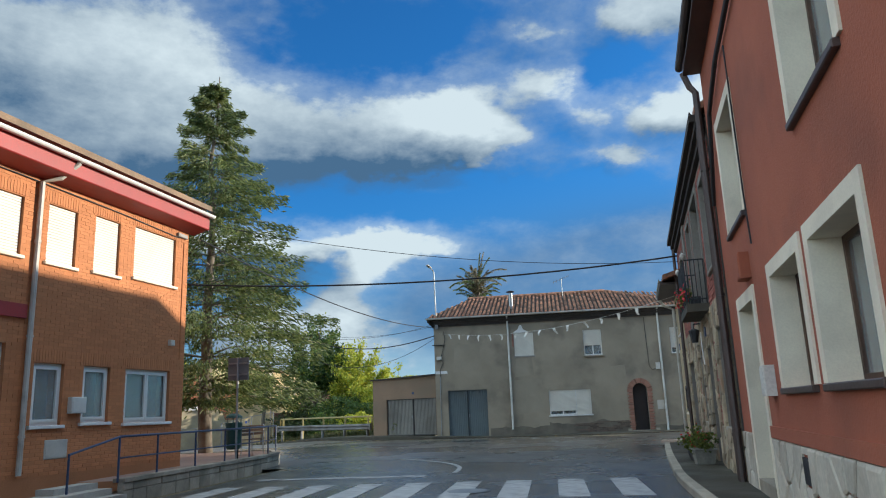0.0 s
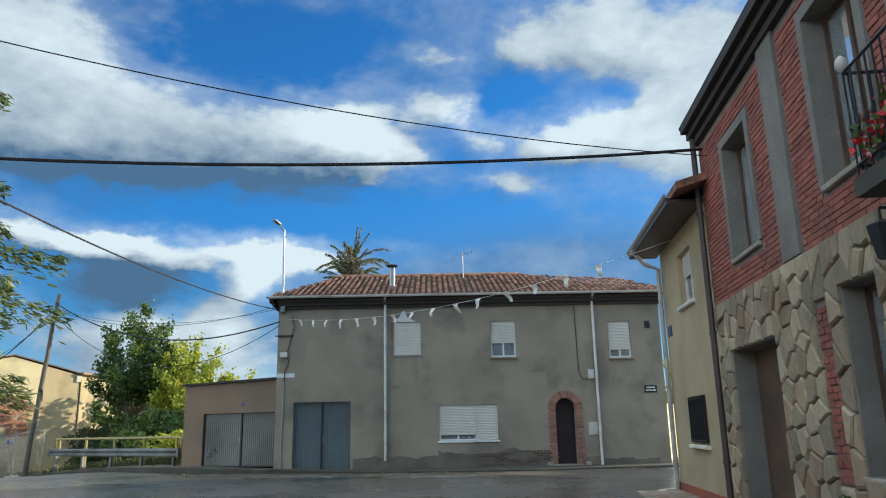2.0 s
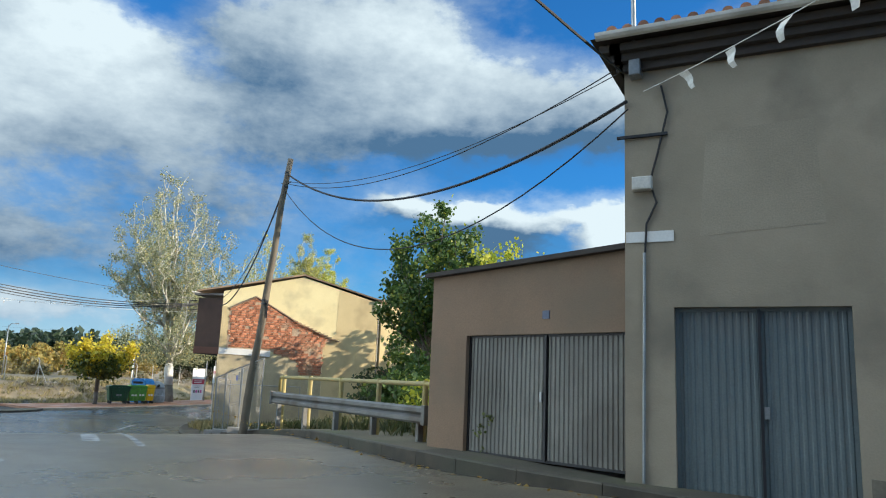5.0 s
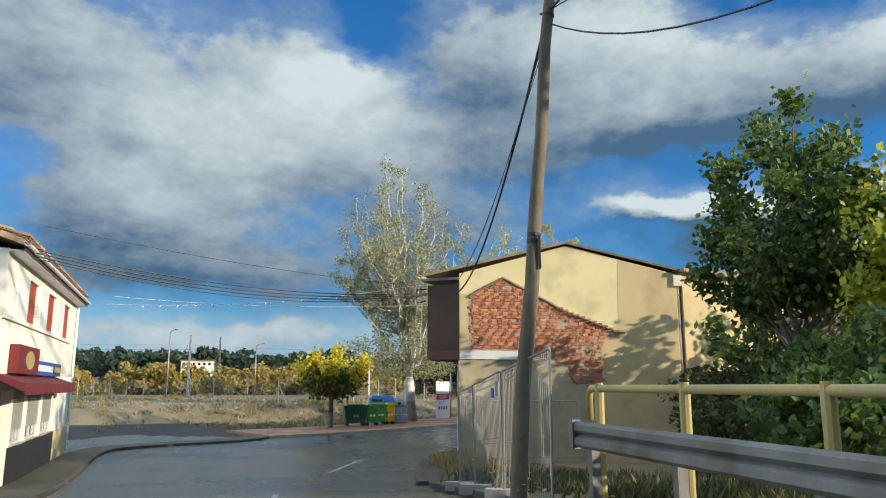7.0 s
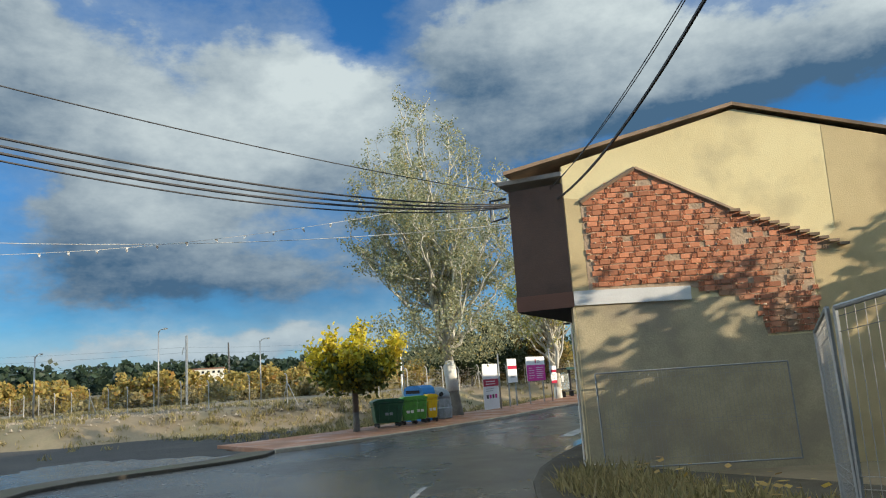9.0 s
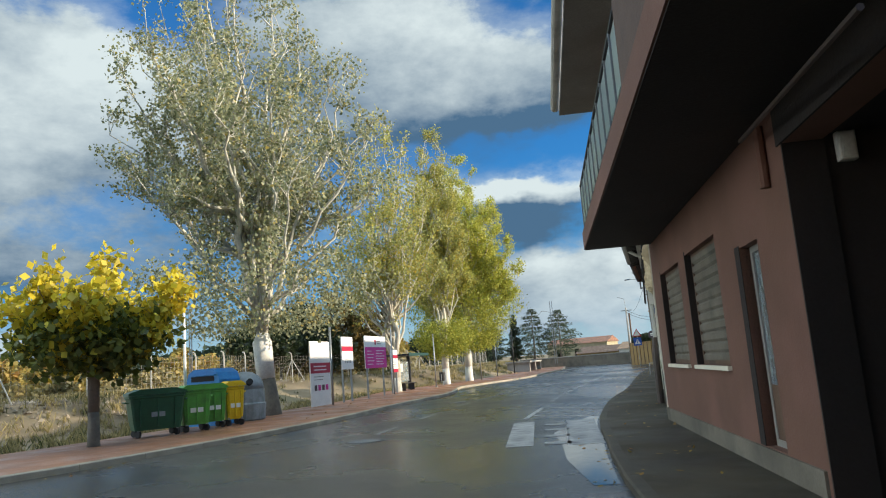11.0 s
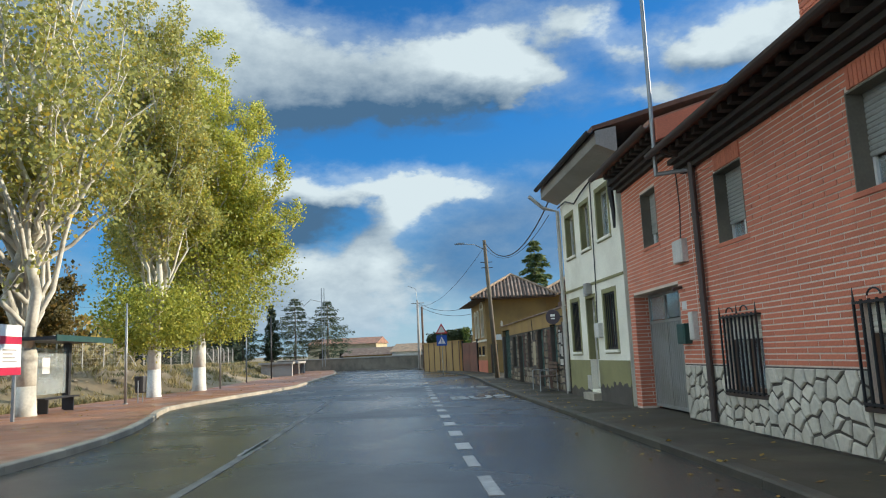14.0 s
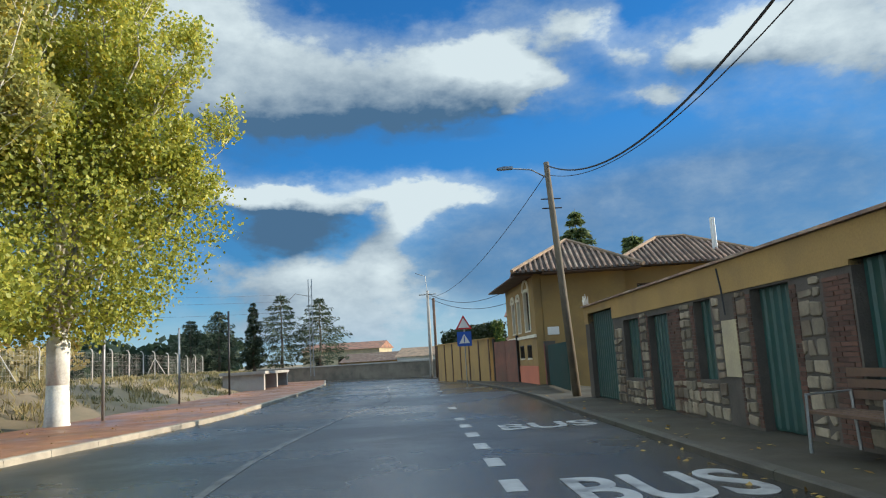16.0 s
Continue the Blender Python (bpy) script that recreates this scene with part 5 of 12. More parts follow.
def aerial(name, at, h):
    t = thing(name, at, "thin rooftop television aerial", "aerial")
    at = Vector(at)
    bm = tube_bm([at - Vector((0, 0, 0.8)), at + Vector((0, 0, h))], 0.018, 6)
    part("mast", bm, M_METAL, t)
    bm = tube_bm([at + Vector((-0.5, 0, h - 0.25)), at + Vector((0.45, 0, h + 0.1))], 0.012, 5)
    for k in range(6):
        c = at + Vector((-0.45 + 0.17 * k, 0, h - 0.23 + 0.06 * k))
        tube(bm, [c + Vector((0, -0.22, 0.06)), c + Vector((0, 0.22, -0.06))], 0.008, 4)
    part("yagi", bm, M_METAL, t)


def wall_lamp(name, pts, head):
    t = thing(name, pts[0], "slim steel street-lamp mast with an angled LED head", "street lamp")
    part("mast", tube_bm(pts, 0.034, 8), M_METAL, t)
    a, b = Vector(pts[-1]), Vector(head)
    d = (b - a).normalized()
    bm = tube_bm([a - Vector((0, 0, 0.05)), a + d * 0.15, b - d * 0.05], 0.03, 6)
    part("arm", bm, M_METAL, t)
    side = Vector((-d.y, d.x, 0)).normalized() * 0.085
    up = Vector((0, 0, 0.045))
    bm = bmesh.new()
    v = [bm.verts.new(p + s * side + q) for p in (b - d * 0.05, b + d * 0.26) for s in (-1, 1) for q in (Vector(), up)]
    for q in ((0, 1, 3, 2), (4, 5, 7, 6), (0, 1, 5, 4), (2, 3, 7, 6), (0, 2, 6, 4), (1, 3, 7, 5)):
        bm.faces.new([v[i] for i in q])
    part("lamp_head", bm, M_PIPE_GRAY, t)


gray_house()


# ---- row on the right of the first street: red house, brick-and-stone house, beige house ----
ROW_BALCONY = []


def row_houses():
    f = wall_map((2.48, 8), (4.6, 26.8), 1)
    rng = random.Random(3)
    # red rendered house
    h = thing("red_house", f(-6, -4, 0), "red rendered house with cream window surrounds and stone plinth", "house")
    up = [(1.75, 3.3, 3.82, 5.5), (-3.0, -1.45, 3.82, 5.6), (-5.6, -3.8, 3.82, 5.6), (-9.5, -8.0, 3.82, 5.6)]
    low = [(2.0, 3.3, 0.1, 2.68), (-0.9, 0.58, 1.5, 2.74), (-2.9, -1.4, 1.5, 2.74), (-6.3, -4.8, 1.5, 2.74), (-10, -8.5, 1.5, 2.74)]
    bm = bmesh.new()
    pierced(bm, f, -26, 4.52, -0.3, 7.3, up + low, 0.4)
    part("front_wall", bm, M_REDWALL, h)
    shell(h, f, -26, 4.52, -0.3, 7.3, 9, 1.5, M_REDWALL)
    # unseen ridge, raised to lift its shadow edge on the orange building
    gable_roof(h, f, -26, 4.45, 7.3, 9, 2.1, over=0.30, mat=M_TILE, ends=0.02)
    part("soffit", box_bm(f, -26, 4.44, 0.0, 0.30, 7.02, 7.08), M_PIPE_DARK, h)
    gutter(h, f, -26, 4.5, 0.34, 7.2, M_PIPE_DARK, 0.075)
    downpipe(h, f, 4.62, 0.1, 6.75, M_PIPE_DARK, d=0.10, r=0.06, top=(0, 0.28, 0.4))
    for u0, u1, z0, z1 in up + low[1:]:
        surround(h, f, u0, u1, z0, z1, 0.15, M_CREAM, bottom=False)
        window(h, f, u0, u1, z0, z1, 0.30, frame=M_WOOD, sill=0.06, sill_mat=M_PIPE_DARK, label="deep-set wooden window in a cream surround", shutter=0.0)
    surround(h, f, 2.0, 3.3, 0.1, 2.68, 0.17, M_CREAM)
    part("door", frame_bm(f, 2.0, 3.3, 0.3, 2.68, -0.34, 0.08, 0.06, mullions=(2.65,)), M_WOOD, h, "deep-set brown wooden door")
    part("door_panel", box_bm(f, 2.06, 3.24, -0.37, -0.33, 0.36, 2.62), M_WOOD, h)
    part("door_step", box_bm(f, 1.98, 3.32, -0.39, 0.03, -0.2, 0.3), M_KERB, h)
    part("ledge", box_bm(f, -26, 1.80, 0.0, 0.035, 0.92, 1.06), M_REDWALL, h)
    stones(h, f, cut([(1.82, 3.48, -0.3, 1.2), (-0.2, 0.12, 0.52, 0.82)], -4.5, 4.5, 0.05, 0.92), 0.36, M_STONE_PALE, rng, 0.012, 0.035, 1.5, 130)
    part("vent_grille", box_bm(f, -0.18, 0.1, 0.0, 0.03, 0.54, 0.80), M_METAL_DARK, h)
    wall_box(h, f, 1.15, 1.42, 1.42, 1.78, M_WHITE_BOX, d=0.13)
    wall_box(h, f, 1.9, 2.25, 2.95, 3.3, M_REDWALL, "cable_cover", 0.14)
    part("wall_cable", tube_bm([f(4.4, 0.05, 4.6), f(3.9, 0.06, 5.2), f(3.5, 0.06, 5.9), f(2.2, 0.06, 6.2), f(-3, 0.06, 6.4), f(-12, 0.06, 6.4)], 0.035, 6), M_CABLE, h)
    part("wall_cable", tube_bm([f(1.55, 0.03, 6.1), f(1.5, 0.03, 4.0), f(1.4, 0.03, 3.3)], 0.012, 5), M_CABLE, h)

    # brick above, stone below
    h = thing("brick_and_stone_house", f(10, -4, 0), "two-storey house, red brick above rough golden stone", "house")
    up = [(13.1, 14.2, 3.74, 5.45), (9.85, 10.95, 3.78, 5.65), (7.55, 9.2, 3.36, 5.75), (5.2, 6.7, 3.85, 5.6)]
    low = [(12.95, 14.85, -0.3, 2.46), (10.24, 11.0, 0.92, 2.72), (7.9, 9.0, -0.3, 2.5), (5.6, 6.6, 0.92, 2.72)]
    bm = bmesh.new()
    pierced(bm, f, 4.7, 15.55, -0.3, 6.3, up + low, 0.4)
    part("front_wall", bm, M_MORTAR, h)
    shell(h, f, 4.7, 15.55, -0.3, 6.3, 9, 1.7, M_MORTAR)
    # this ridge too is out of sight and heightened for that shadow
    gable_roof(h, f, 4.75, 15.5, 6.45, 9, 2.4, over=0.16, mat=M_TILE)
    bm = bmesh.new()
    for z, d in ((6.02, 0.09), (6.14, 0.17), (6.26, 0.26)):
        bx(bm, f, 4.72, 15.6, -0.1, d, z, z + 0.115)
    part("cornice", bm, M_EAVE, h)
    gutter(h, f, 4.72, 15.75, 0.16, 6.44, M_METAL_DARK, 0.085)
    downpipe(h, f, 15.5, 0.1, 6.1, M_PIPE_DARK, d=0.10, top=(0, 0.14, 0.28))
    downpipe(h, f, 4.85, 0.1, 6.1, M_PIPE_DARK, d=0.10, top=(0, 0.14, 0.28))
    bricks(h, f, 4.75, 15.5, 3.26, 5.98, [(a - 0.14, b + 0.14, c - 0.1, d + 0.14) for a, b, c, d in up] + [(11.75, 12.35, 3, 6.2)], M_BRICK, rng, 0.25, 0.070, 0.013, 0.014, near=(4.7, 9, 3.2, 6.2))
    part("pilaster", box_bm(f, 11.78, 12.32, -0.02, 0.05, 3.26, 6.02), M_MORTAR, h, "gray rendered strip")
    for u0, u1, z0, z1 in up:
        surround(h, f, u0, u1, z0, z1, 0.13, M_MORTAR, 0.04)
        window(h, f, u0, u1, z0, z1, 0.24, frame=M_WOOD, sill=0.06, sill_mat=M_KERB, label="dark wooden window in a gray surround")
    stones(h, f, cut([(a - 0.02, b + 0.02, c, d) for a, b, c, d in low] + [(9.42, 9.72, 0.8, 2.70), (11.3, 11.65, 0.8, 2.66), (7.05, 7.5, 0.92, 2.8), (5.1, 5.5, 0.92, 2.8)], 4.75, 15.5, 0.02, 3.26), 0.29, M_STONE, rng, 0.013, 0.05, 0.95, 300)
    for a, b in ((9.42, 9.72), (11.3, 11.65), (7.05, 7.5), (5.1, 5.5)):
        bricks(h, f, a, b, 0.82 if a > 9 else 0.94, 2.68, [], M_BRICK, rng, 0.22, 0.075, 0.013, 0.016)
    part("garage_door", box_bm(f, 12.95, 14.85, -0.36, -0.30, 0.0, 2.46), M_WOOD, h, "brown wooden garage door, deep set")
    window(h, f, 10.24, 11.0, 0.92, 2.72, 0.26, frame=M_WOOD, leaves=1, sill=0.05, sill_mat=M_KERB)
    window(h, f, 5.6, 6.6, 0.92, 2.72, 0.26, frame=M_WOOD, leaves=1, sill=0.05, sill_mat=M_KERB)
    part("door", box_bm(f, 7.9, 9.0, -0.38, -0.32, 0.1, 2.5), M_WOOD, h, "dark entrance door")
    gate = part("iron_gate", box_bm(f, 7.92, 8.98, -0.14, -0.12, 0.12, 0.2), M_METAL_DARK, h, "black iron half gate")
    for k in range(9):
        part("bar", box_bm(f, 7.94 + k * 0.128, 7.965 + k * 0.128, -0.14, -0.11, 0.12, 1.25), M_METAL_DARK, gate)
    part("house_plate", box_bm(f, 8.35, 8.55, 0.05, 0.075, 2.75, 2.95), M_BLUE_RAIL, h, "small blue plate")
    lant = part("lantern", tube_bm([f(9.65, 0.0, 3.15), f(9.65, 0.2, 3.15), f(9.65, 0.2, 3.05)], 0.015, 5), M_METAL_DARK, h, "black iron wall lantern")
    bm = tube_bm([f(9.65, 0.2, 3.05), f(9.65, 0.2, 3.0), f(9.65, 0.2, 2.72)], [0.02, 0.12, 0.07], 6)
    part("lantern_body", bm, M_METAL_DARK, lant)
    part("wall_cable", tube_bm([f(9.6, 0.06, 2.95), f(9.5, 0.07, 2.7), f(9.45, 0.07, 2.4), f(9.3, 0.07, 2.2)], 0.014, 5), M_PVC, h)
    # balcony with railing
    bal = part("balcony_slab", box_bm(f, 7.35, 9.45, 0.0, 0.46, 3.18, 3.34), M_KERB_DARK, h, "concrete balcony slab")
    rail = bmesh.new()
    for a, b in (((7.4, 0.43), (9.4, 0.43)), ((7.4, 0.04), (7.4, 0.43)), ((9.4, 0.04), (9.4, 0.43))):
        for z in (3.44, 4.26):
            tube(rail, [f(*a, z), f(*b, z)], 0.016, 5)
    part("railing", rail, M_METAL_DARK, bal)
    for k in range(17):
        u = 7.4 + k * 0.125
        part("baluster", tube_bm([f(u, 0.43, 3.34), f(u, 0.43, 3.7), f(u, 0.43, 3.76), f(u, 0.43, 3.82), f(u, 0.43, 4.26)], [0.009, 0.009, 0.022, 0.009, 0.009], 6), M_METAL_DARK, bal)
    for u in (7.4, 9.4):
        for k in range(5):
            part("baluster", tube_bm([f(u, 0.05 + k * 0.085, 3.34), f(u, 0.05 + k * 0.085, 4.26)], 0.009, 6), M_METAL_DARK, bal)
        part("finial", tube_bm([f(u, 0.43, 4.26), f(u, 0.43, 4.32), f(u, 0.43, 4.38), f(u, 0.43, 4.42)], [0.02, 0.055, 0.05, 0.01], 8), M_GUTTER, bal, smooth=True)

    ROW_BALCONY.extend((f, bal))

    # beige house at the corner
    h = thing("beige_house", f(17.5, -3, 0), "narrow two-storey beige rendered corner house", "house")
    ops = [(16.85, 17.9, 3.62, 4.62), (16.8, 18.03, 1.06, 1.92)]
    bm = bmesh.new()
    pierced(bm, f, 15.6, 19.5, -0.3, 5.15, ops, 0.35)
    part("front_wall", bm, M_BEIGE, h)
    shell(h, f, 15.6, 19.5, -0.3, 5.15, 8, 1.4, M_BEIGE)
    gable_roof(h, f, 15.6, 19.5, 5.3, 8, 1.2, over=0.52, mat=M_TILE_OLD, ends=0.45)
    part("soffit", box_bm(f, 15.62, 19.9, 0.0, 0.6, 5.05, 5.12), M_PIPE_DARK, h)
    gutter(h, f, 15.6, 20.0, 0.56, 5.22, M_PIPE_GRAY, 0.08)
    downpipe(h, f, 19.42, 0.1, 4.7, M_GUTTER, d=0.08, top=(0.0, 0.62, 0.45))
    part("plinth", box_bm(f, 15.62, 19.5, 0.0, 0.02, -0.2, 0.28), M_REDWALL, h)
    window(h, f, 16.85, 17.9, 3.62, 4.62, 0.16, shutter=0.45, sill=0.08, sill_mat=M_PVC, label="white window with half-lowered shutter")
    window(h, f, 16.8, 18.03, 1.06, 1.92, 0.16, frame=M_WOOD, sill=0.08, sill_mat=M_CREAM)
    grille(h, f, 16.85, 17.98, 1.1, 1.9, 0.03, 9, scroll=False)
    part("house_plate", box_bm(f, 18.95, 19.25, 0.0, 0.02, 3.2, 3.42), M_BLUE_RAIL, h, "small blue tile plate")
    side = part("side_balcony", box_bm(f, 19.5, 20.3, -3.5, -0.6, 2.4, 2.55), M_PIPE_GRAY, h)
    for k in range(14):
        part("baluster", box_bm(f, 20.26, 20.29, -3.4 + k * 0.2, -3.37 + k * 0.2, 2.55, 3.45), M_PVC, side)
    part("rail", box_bm(f, 20.24, 20.31, -3.5, -0.6, 3.45, 3.5), M_PVC, side)


row_houses()


# ---- orange brick building on the left of the first street ----
def orange_building():
    f = wall_map((-9.75, 12), (-9.1, 17.5), -1)
    h = thing("orange_brick_building", f(-4, -5, 0.4), "two-storey orange brick public building with red eaves", "building")
    up = [(3.34, 4.9, 4.7, 5.9), (2.05, 2.84, 4.62, 5.84), (0.75, 1.53, 4.58, 5.76), (-0.7, 0.13, 4.58, 5.72), (-3, -1.5, 4.58, 5.72), (-6, -4.5, 4.58, 5.72)]
    low = [(3.27, 4.87, 1.42, 2.6), (1.98, 2.78, 1.46, 2.6), (0.68, 1.45, 1.43, 2.6), (-1.6, 0.0, 0.55, 2.92), (-5.5, -4, 1.43, 2.6)]
    bm = bmesh.new()
    pierced(bm, f, -12, 5.42, 0.0, 6.5, up + low, 0.35)
    part("front_wall", bm, M_MORTAR_O, h)
    shell(h, f, -12, 5.42, 0.0, 6.5, 10, 1.5, M_ORANGE)
    bricks(h, f, -3, 5.42, 0.5, 6.45, up + low, M_ORANGE, random.Random(8), 0.25, 0.072, 0.008, 0.006, near=(0.0, 5.4, 0.5, 1.4))
    bm = bmesh.new()
    side_prism(bm, f, [(0.0, 6.18), (0.46, 6.28), (0.48, 6.30), (0.48, 6.62), (0.0, 6.70)], -12.3, 5.62)
    part("fascia", bm, M_RED_FASCIA, h, "deep red painted fascia")
    gable_roof(h, f, -12, 5.42, 6.95, 10, 1.6, over=0.52, ends=0.25, mat=M_TILE_PALE)
    gutter(h, f, -12.3, 5.68, 0.56, 6.66, M_PVC, 0.075)
    downpipe(h, f, 0.45, 0.55, 6.1, M_GUTTER, d=0.08, top=(0.45, 0.52, 0.48))
    part("red_band", box_bm(f, -4, 0.36, 0.0, 0.06, 3.4, 3.66), M_RED_FASCIA, h)
    for o in up:
        window(h, f, *o, 0.12, shutter=1.0, sill=0.07, sill_mat=M_CREAM, label="window with closed cream roller shutter")
    for o in low[:3] + low[4:]:
        window(h, f, *o, 0.12, leaves=1 if o[1] - o[0] < 1 else 2, sill=0.07, sill_mat=M_PVC, label="white-framed window with dark panes", sash=True)
    # soldier courses over the openings
    for o in up[:4] + low[:3]:
        bm = bmesh.new()
        n = int((o[1] - o[0] + 0.2) / 0.072)
        for k in range(n):
            u = o[0] - 0.1 + k * 0.072
            bx(bm, f, u, u + 0.06, -0.01, 0.012, o[3] + 0.02, o[3] + 0.26)
        part("soldier_course", bm, M_ORANGE, h)
    door = part("door", frame_bm(f, -1.6, 0.0, 0.55, 2.92, -0.14, 0.08, 0.06, mullions=(-0.8,)), M_PVC, h, "white-framed glazed entrance door")
    part("pane", box_bm(f, -1.55, -0.05, -0.12, -0.11, 0.6, 2.88), G_PANE, door)
    wall_box(h, f, 1.6, 2.0, 1.64, 1.96, M_WHITE_BOX)
    wall_box(h, f, 1.08, 1.67, 0.79, 1.15, M_GUTTER, "hatch", 0.02)
    wall_box(h, f, 4.74, 4.9, 3.22, 3.36, M_WHITE_BOX, "sensor", 0.1)
    part("wall_cable", tube_bm([f(-10, 0.03, 6.16), f(0, 0.03, 6.12), f(3, 0.03, 6.06), f(4.9, 0.03, 5.98), f(5.2, 0.03, 6.02)], 0.014, 5), M_CABLE, h)
    part("conduit", tube_bm([f(5.22, 0.02, 5.9), f(5.2, 0.02, 2.9)], 0.012, 5), M_ORANGE, h)
    wall_box(h, f, 4.9, 5.3, 6.0, 6.1, M_PIPE_GRAY, "cable_clamp", 0.08)


orange_building()


# ---- corner house of the far street: pink front, yellow gable with bare brick ----
def old_bricks(house, f, u0, u1, z0, z1, rng, keep):
    """Rough hollow brickwork: plain stretchers between brick ends that show a grid of holes, with crumbling mortar."""
    lz, long_, short = 0.125, 0.235, 0.125
    meshes, n = {}, 0
    rest, cells, lumps = bmesh.new(), bmesh.new(), bmesh.new()

    def end_bm(bm, g):
        w, h, k = short - 0.012, lz - 0.03, 0.012
        for q in range(4):
            a, c = q * (w - k) / 3, q * (h - k) / 3
            bx(bm, g, a, a + k, 0.0, 0.03, 0.0, h)
            if q < 3:
                for r in range(4):
                    b = r * (h - k) / 3
                    bx(bm, g, a + k, a + (w - k) / 3, 0.0, 0.028, b, b + k)
        bx(bm, g, 0.003, w - 0.003, -0.01, 0.004, 0.003, h - 0.003)

    def long_bm(bm, g):
        bevel_box(bm, g, 0.0, long_ - 0.010, -0.01, 0.020, 0.0, lz - 0.018, 0.007)

    for j in range(int((z1 - z0) / lz)):
        u, k = u0 - rng.uniform(0, 0.3), j
        while u < u1:
            k += 1
            head = k % 2 == 0
            w = short if head else long_
            a = u
            u += w
            z = z0 + j * lz + rng.uniform(-0.008, 0.008)
            if a < u0 or (a < 2.6 and z < 2.64) or not keep(a + w / 2, z + lz / 2):
                continue
            g = (lambda a_, z_, d_: lambda uu, dd, zz: f(a_ + uu, d_ + dd, z_ + zz))(a, z, rng.uniform(-0.008, 0.012))
            build = end_bm if head else long_bm
            if a < 3.0 and z > 2.5 and n < 290:
                n += 1
                at = g(0, 0, 0)
                if head not in meshes:
                    bm = bmesh.new()
                    build(bm, g)
                    bm.transform(Matrix.Translation(-at))
                    meshes[head] = mesh_of(bm, "brick", M_BRICK_OLD)
                ob = new("brick", meshes[head])
                ob.parent = house
                ob.location = at - base_of(house)
            elif head:
                end_bm(cells, g)
            else:
                w_ = long_ - 0.012
                bx(rest, g, 0.0, w_, -0.005, 0.016, 0.0, lz - 0.018)
            if rng.random() < 0.4:
                c, r = (a + rng.uniform(0, w), z + rng.uniform(-0.02, 0.03)), rng.uniform(0.02, 0.055)
                ring = [(c[0] + r * 1.6 * math.cos(t) * rng.uniform(0.6, 1.2), c[1] + r * math.sin(t) * rng.uniform(0.6, 1.2)) for t in [q * math.pi / 3.5 for q in range(7)]]
                v = [lumps.verts.new(f(p_[0], 0.0, p_[1])) for p_ in ring]
                tip = lumps.verts.new(f(c[0], rng.uniform(0.03, 0.06), c[1]))
                for q in range(7):
                    lumps.faces.new((v[q], v[(q + 1) % 7], tip))
    part("brickwork", rest, M_BRICK_OLD, house, kind="stuff")
    part("brick_rubble", cells, M_BRICK_OLD, house, kind="stuff")
    part("crumbled_mortar", lumps, M_MORTAR_OLD, house, kind="stuff")


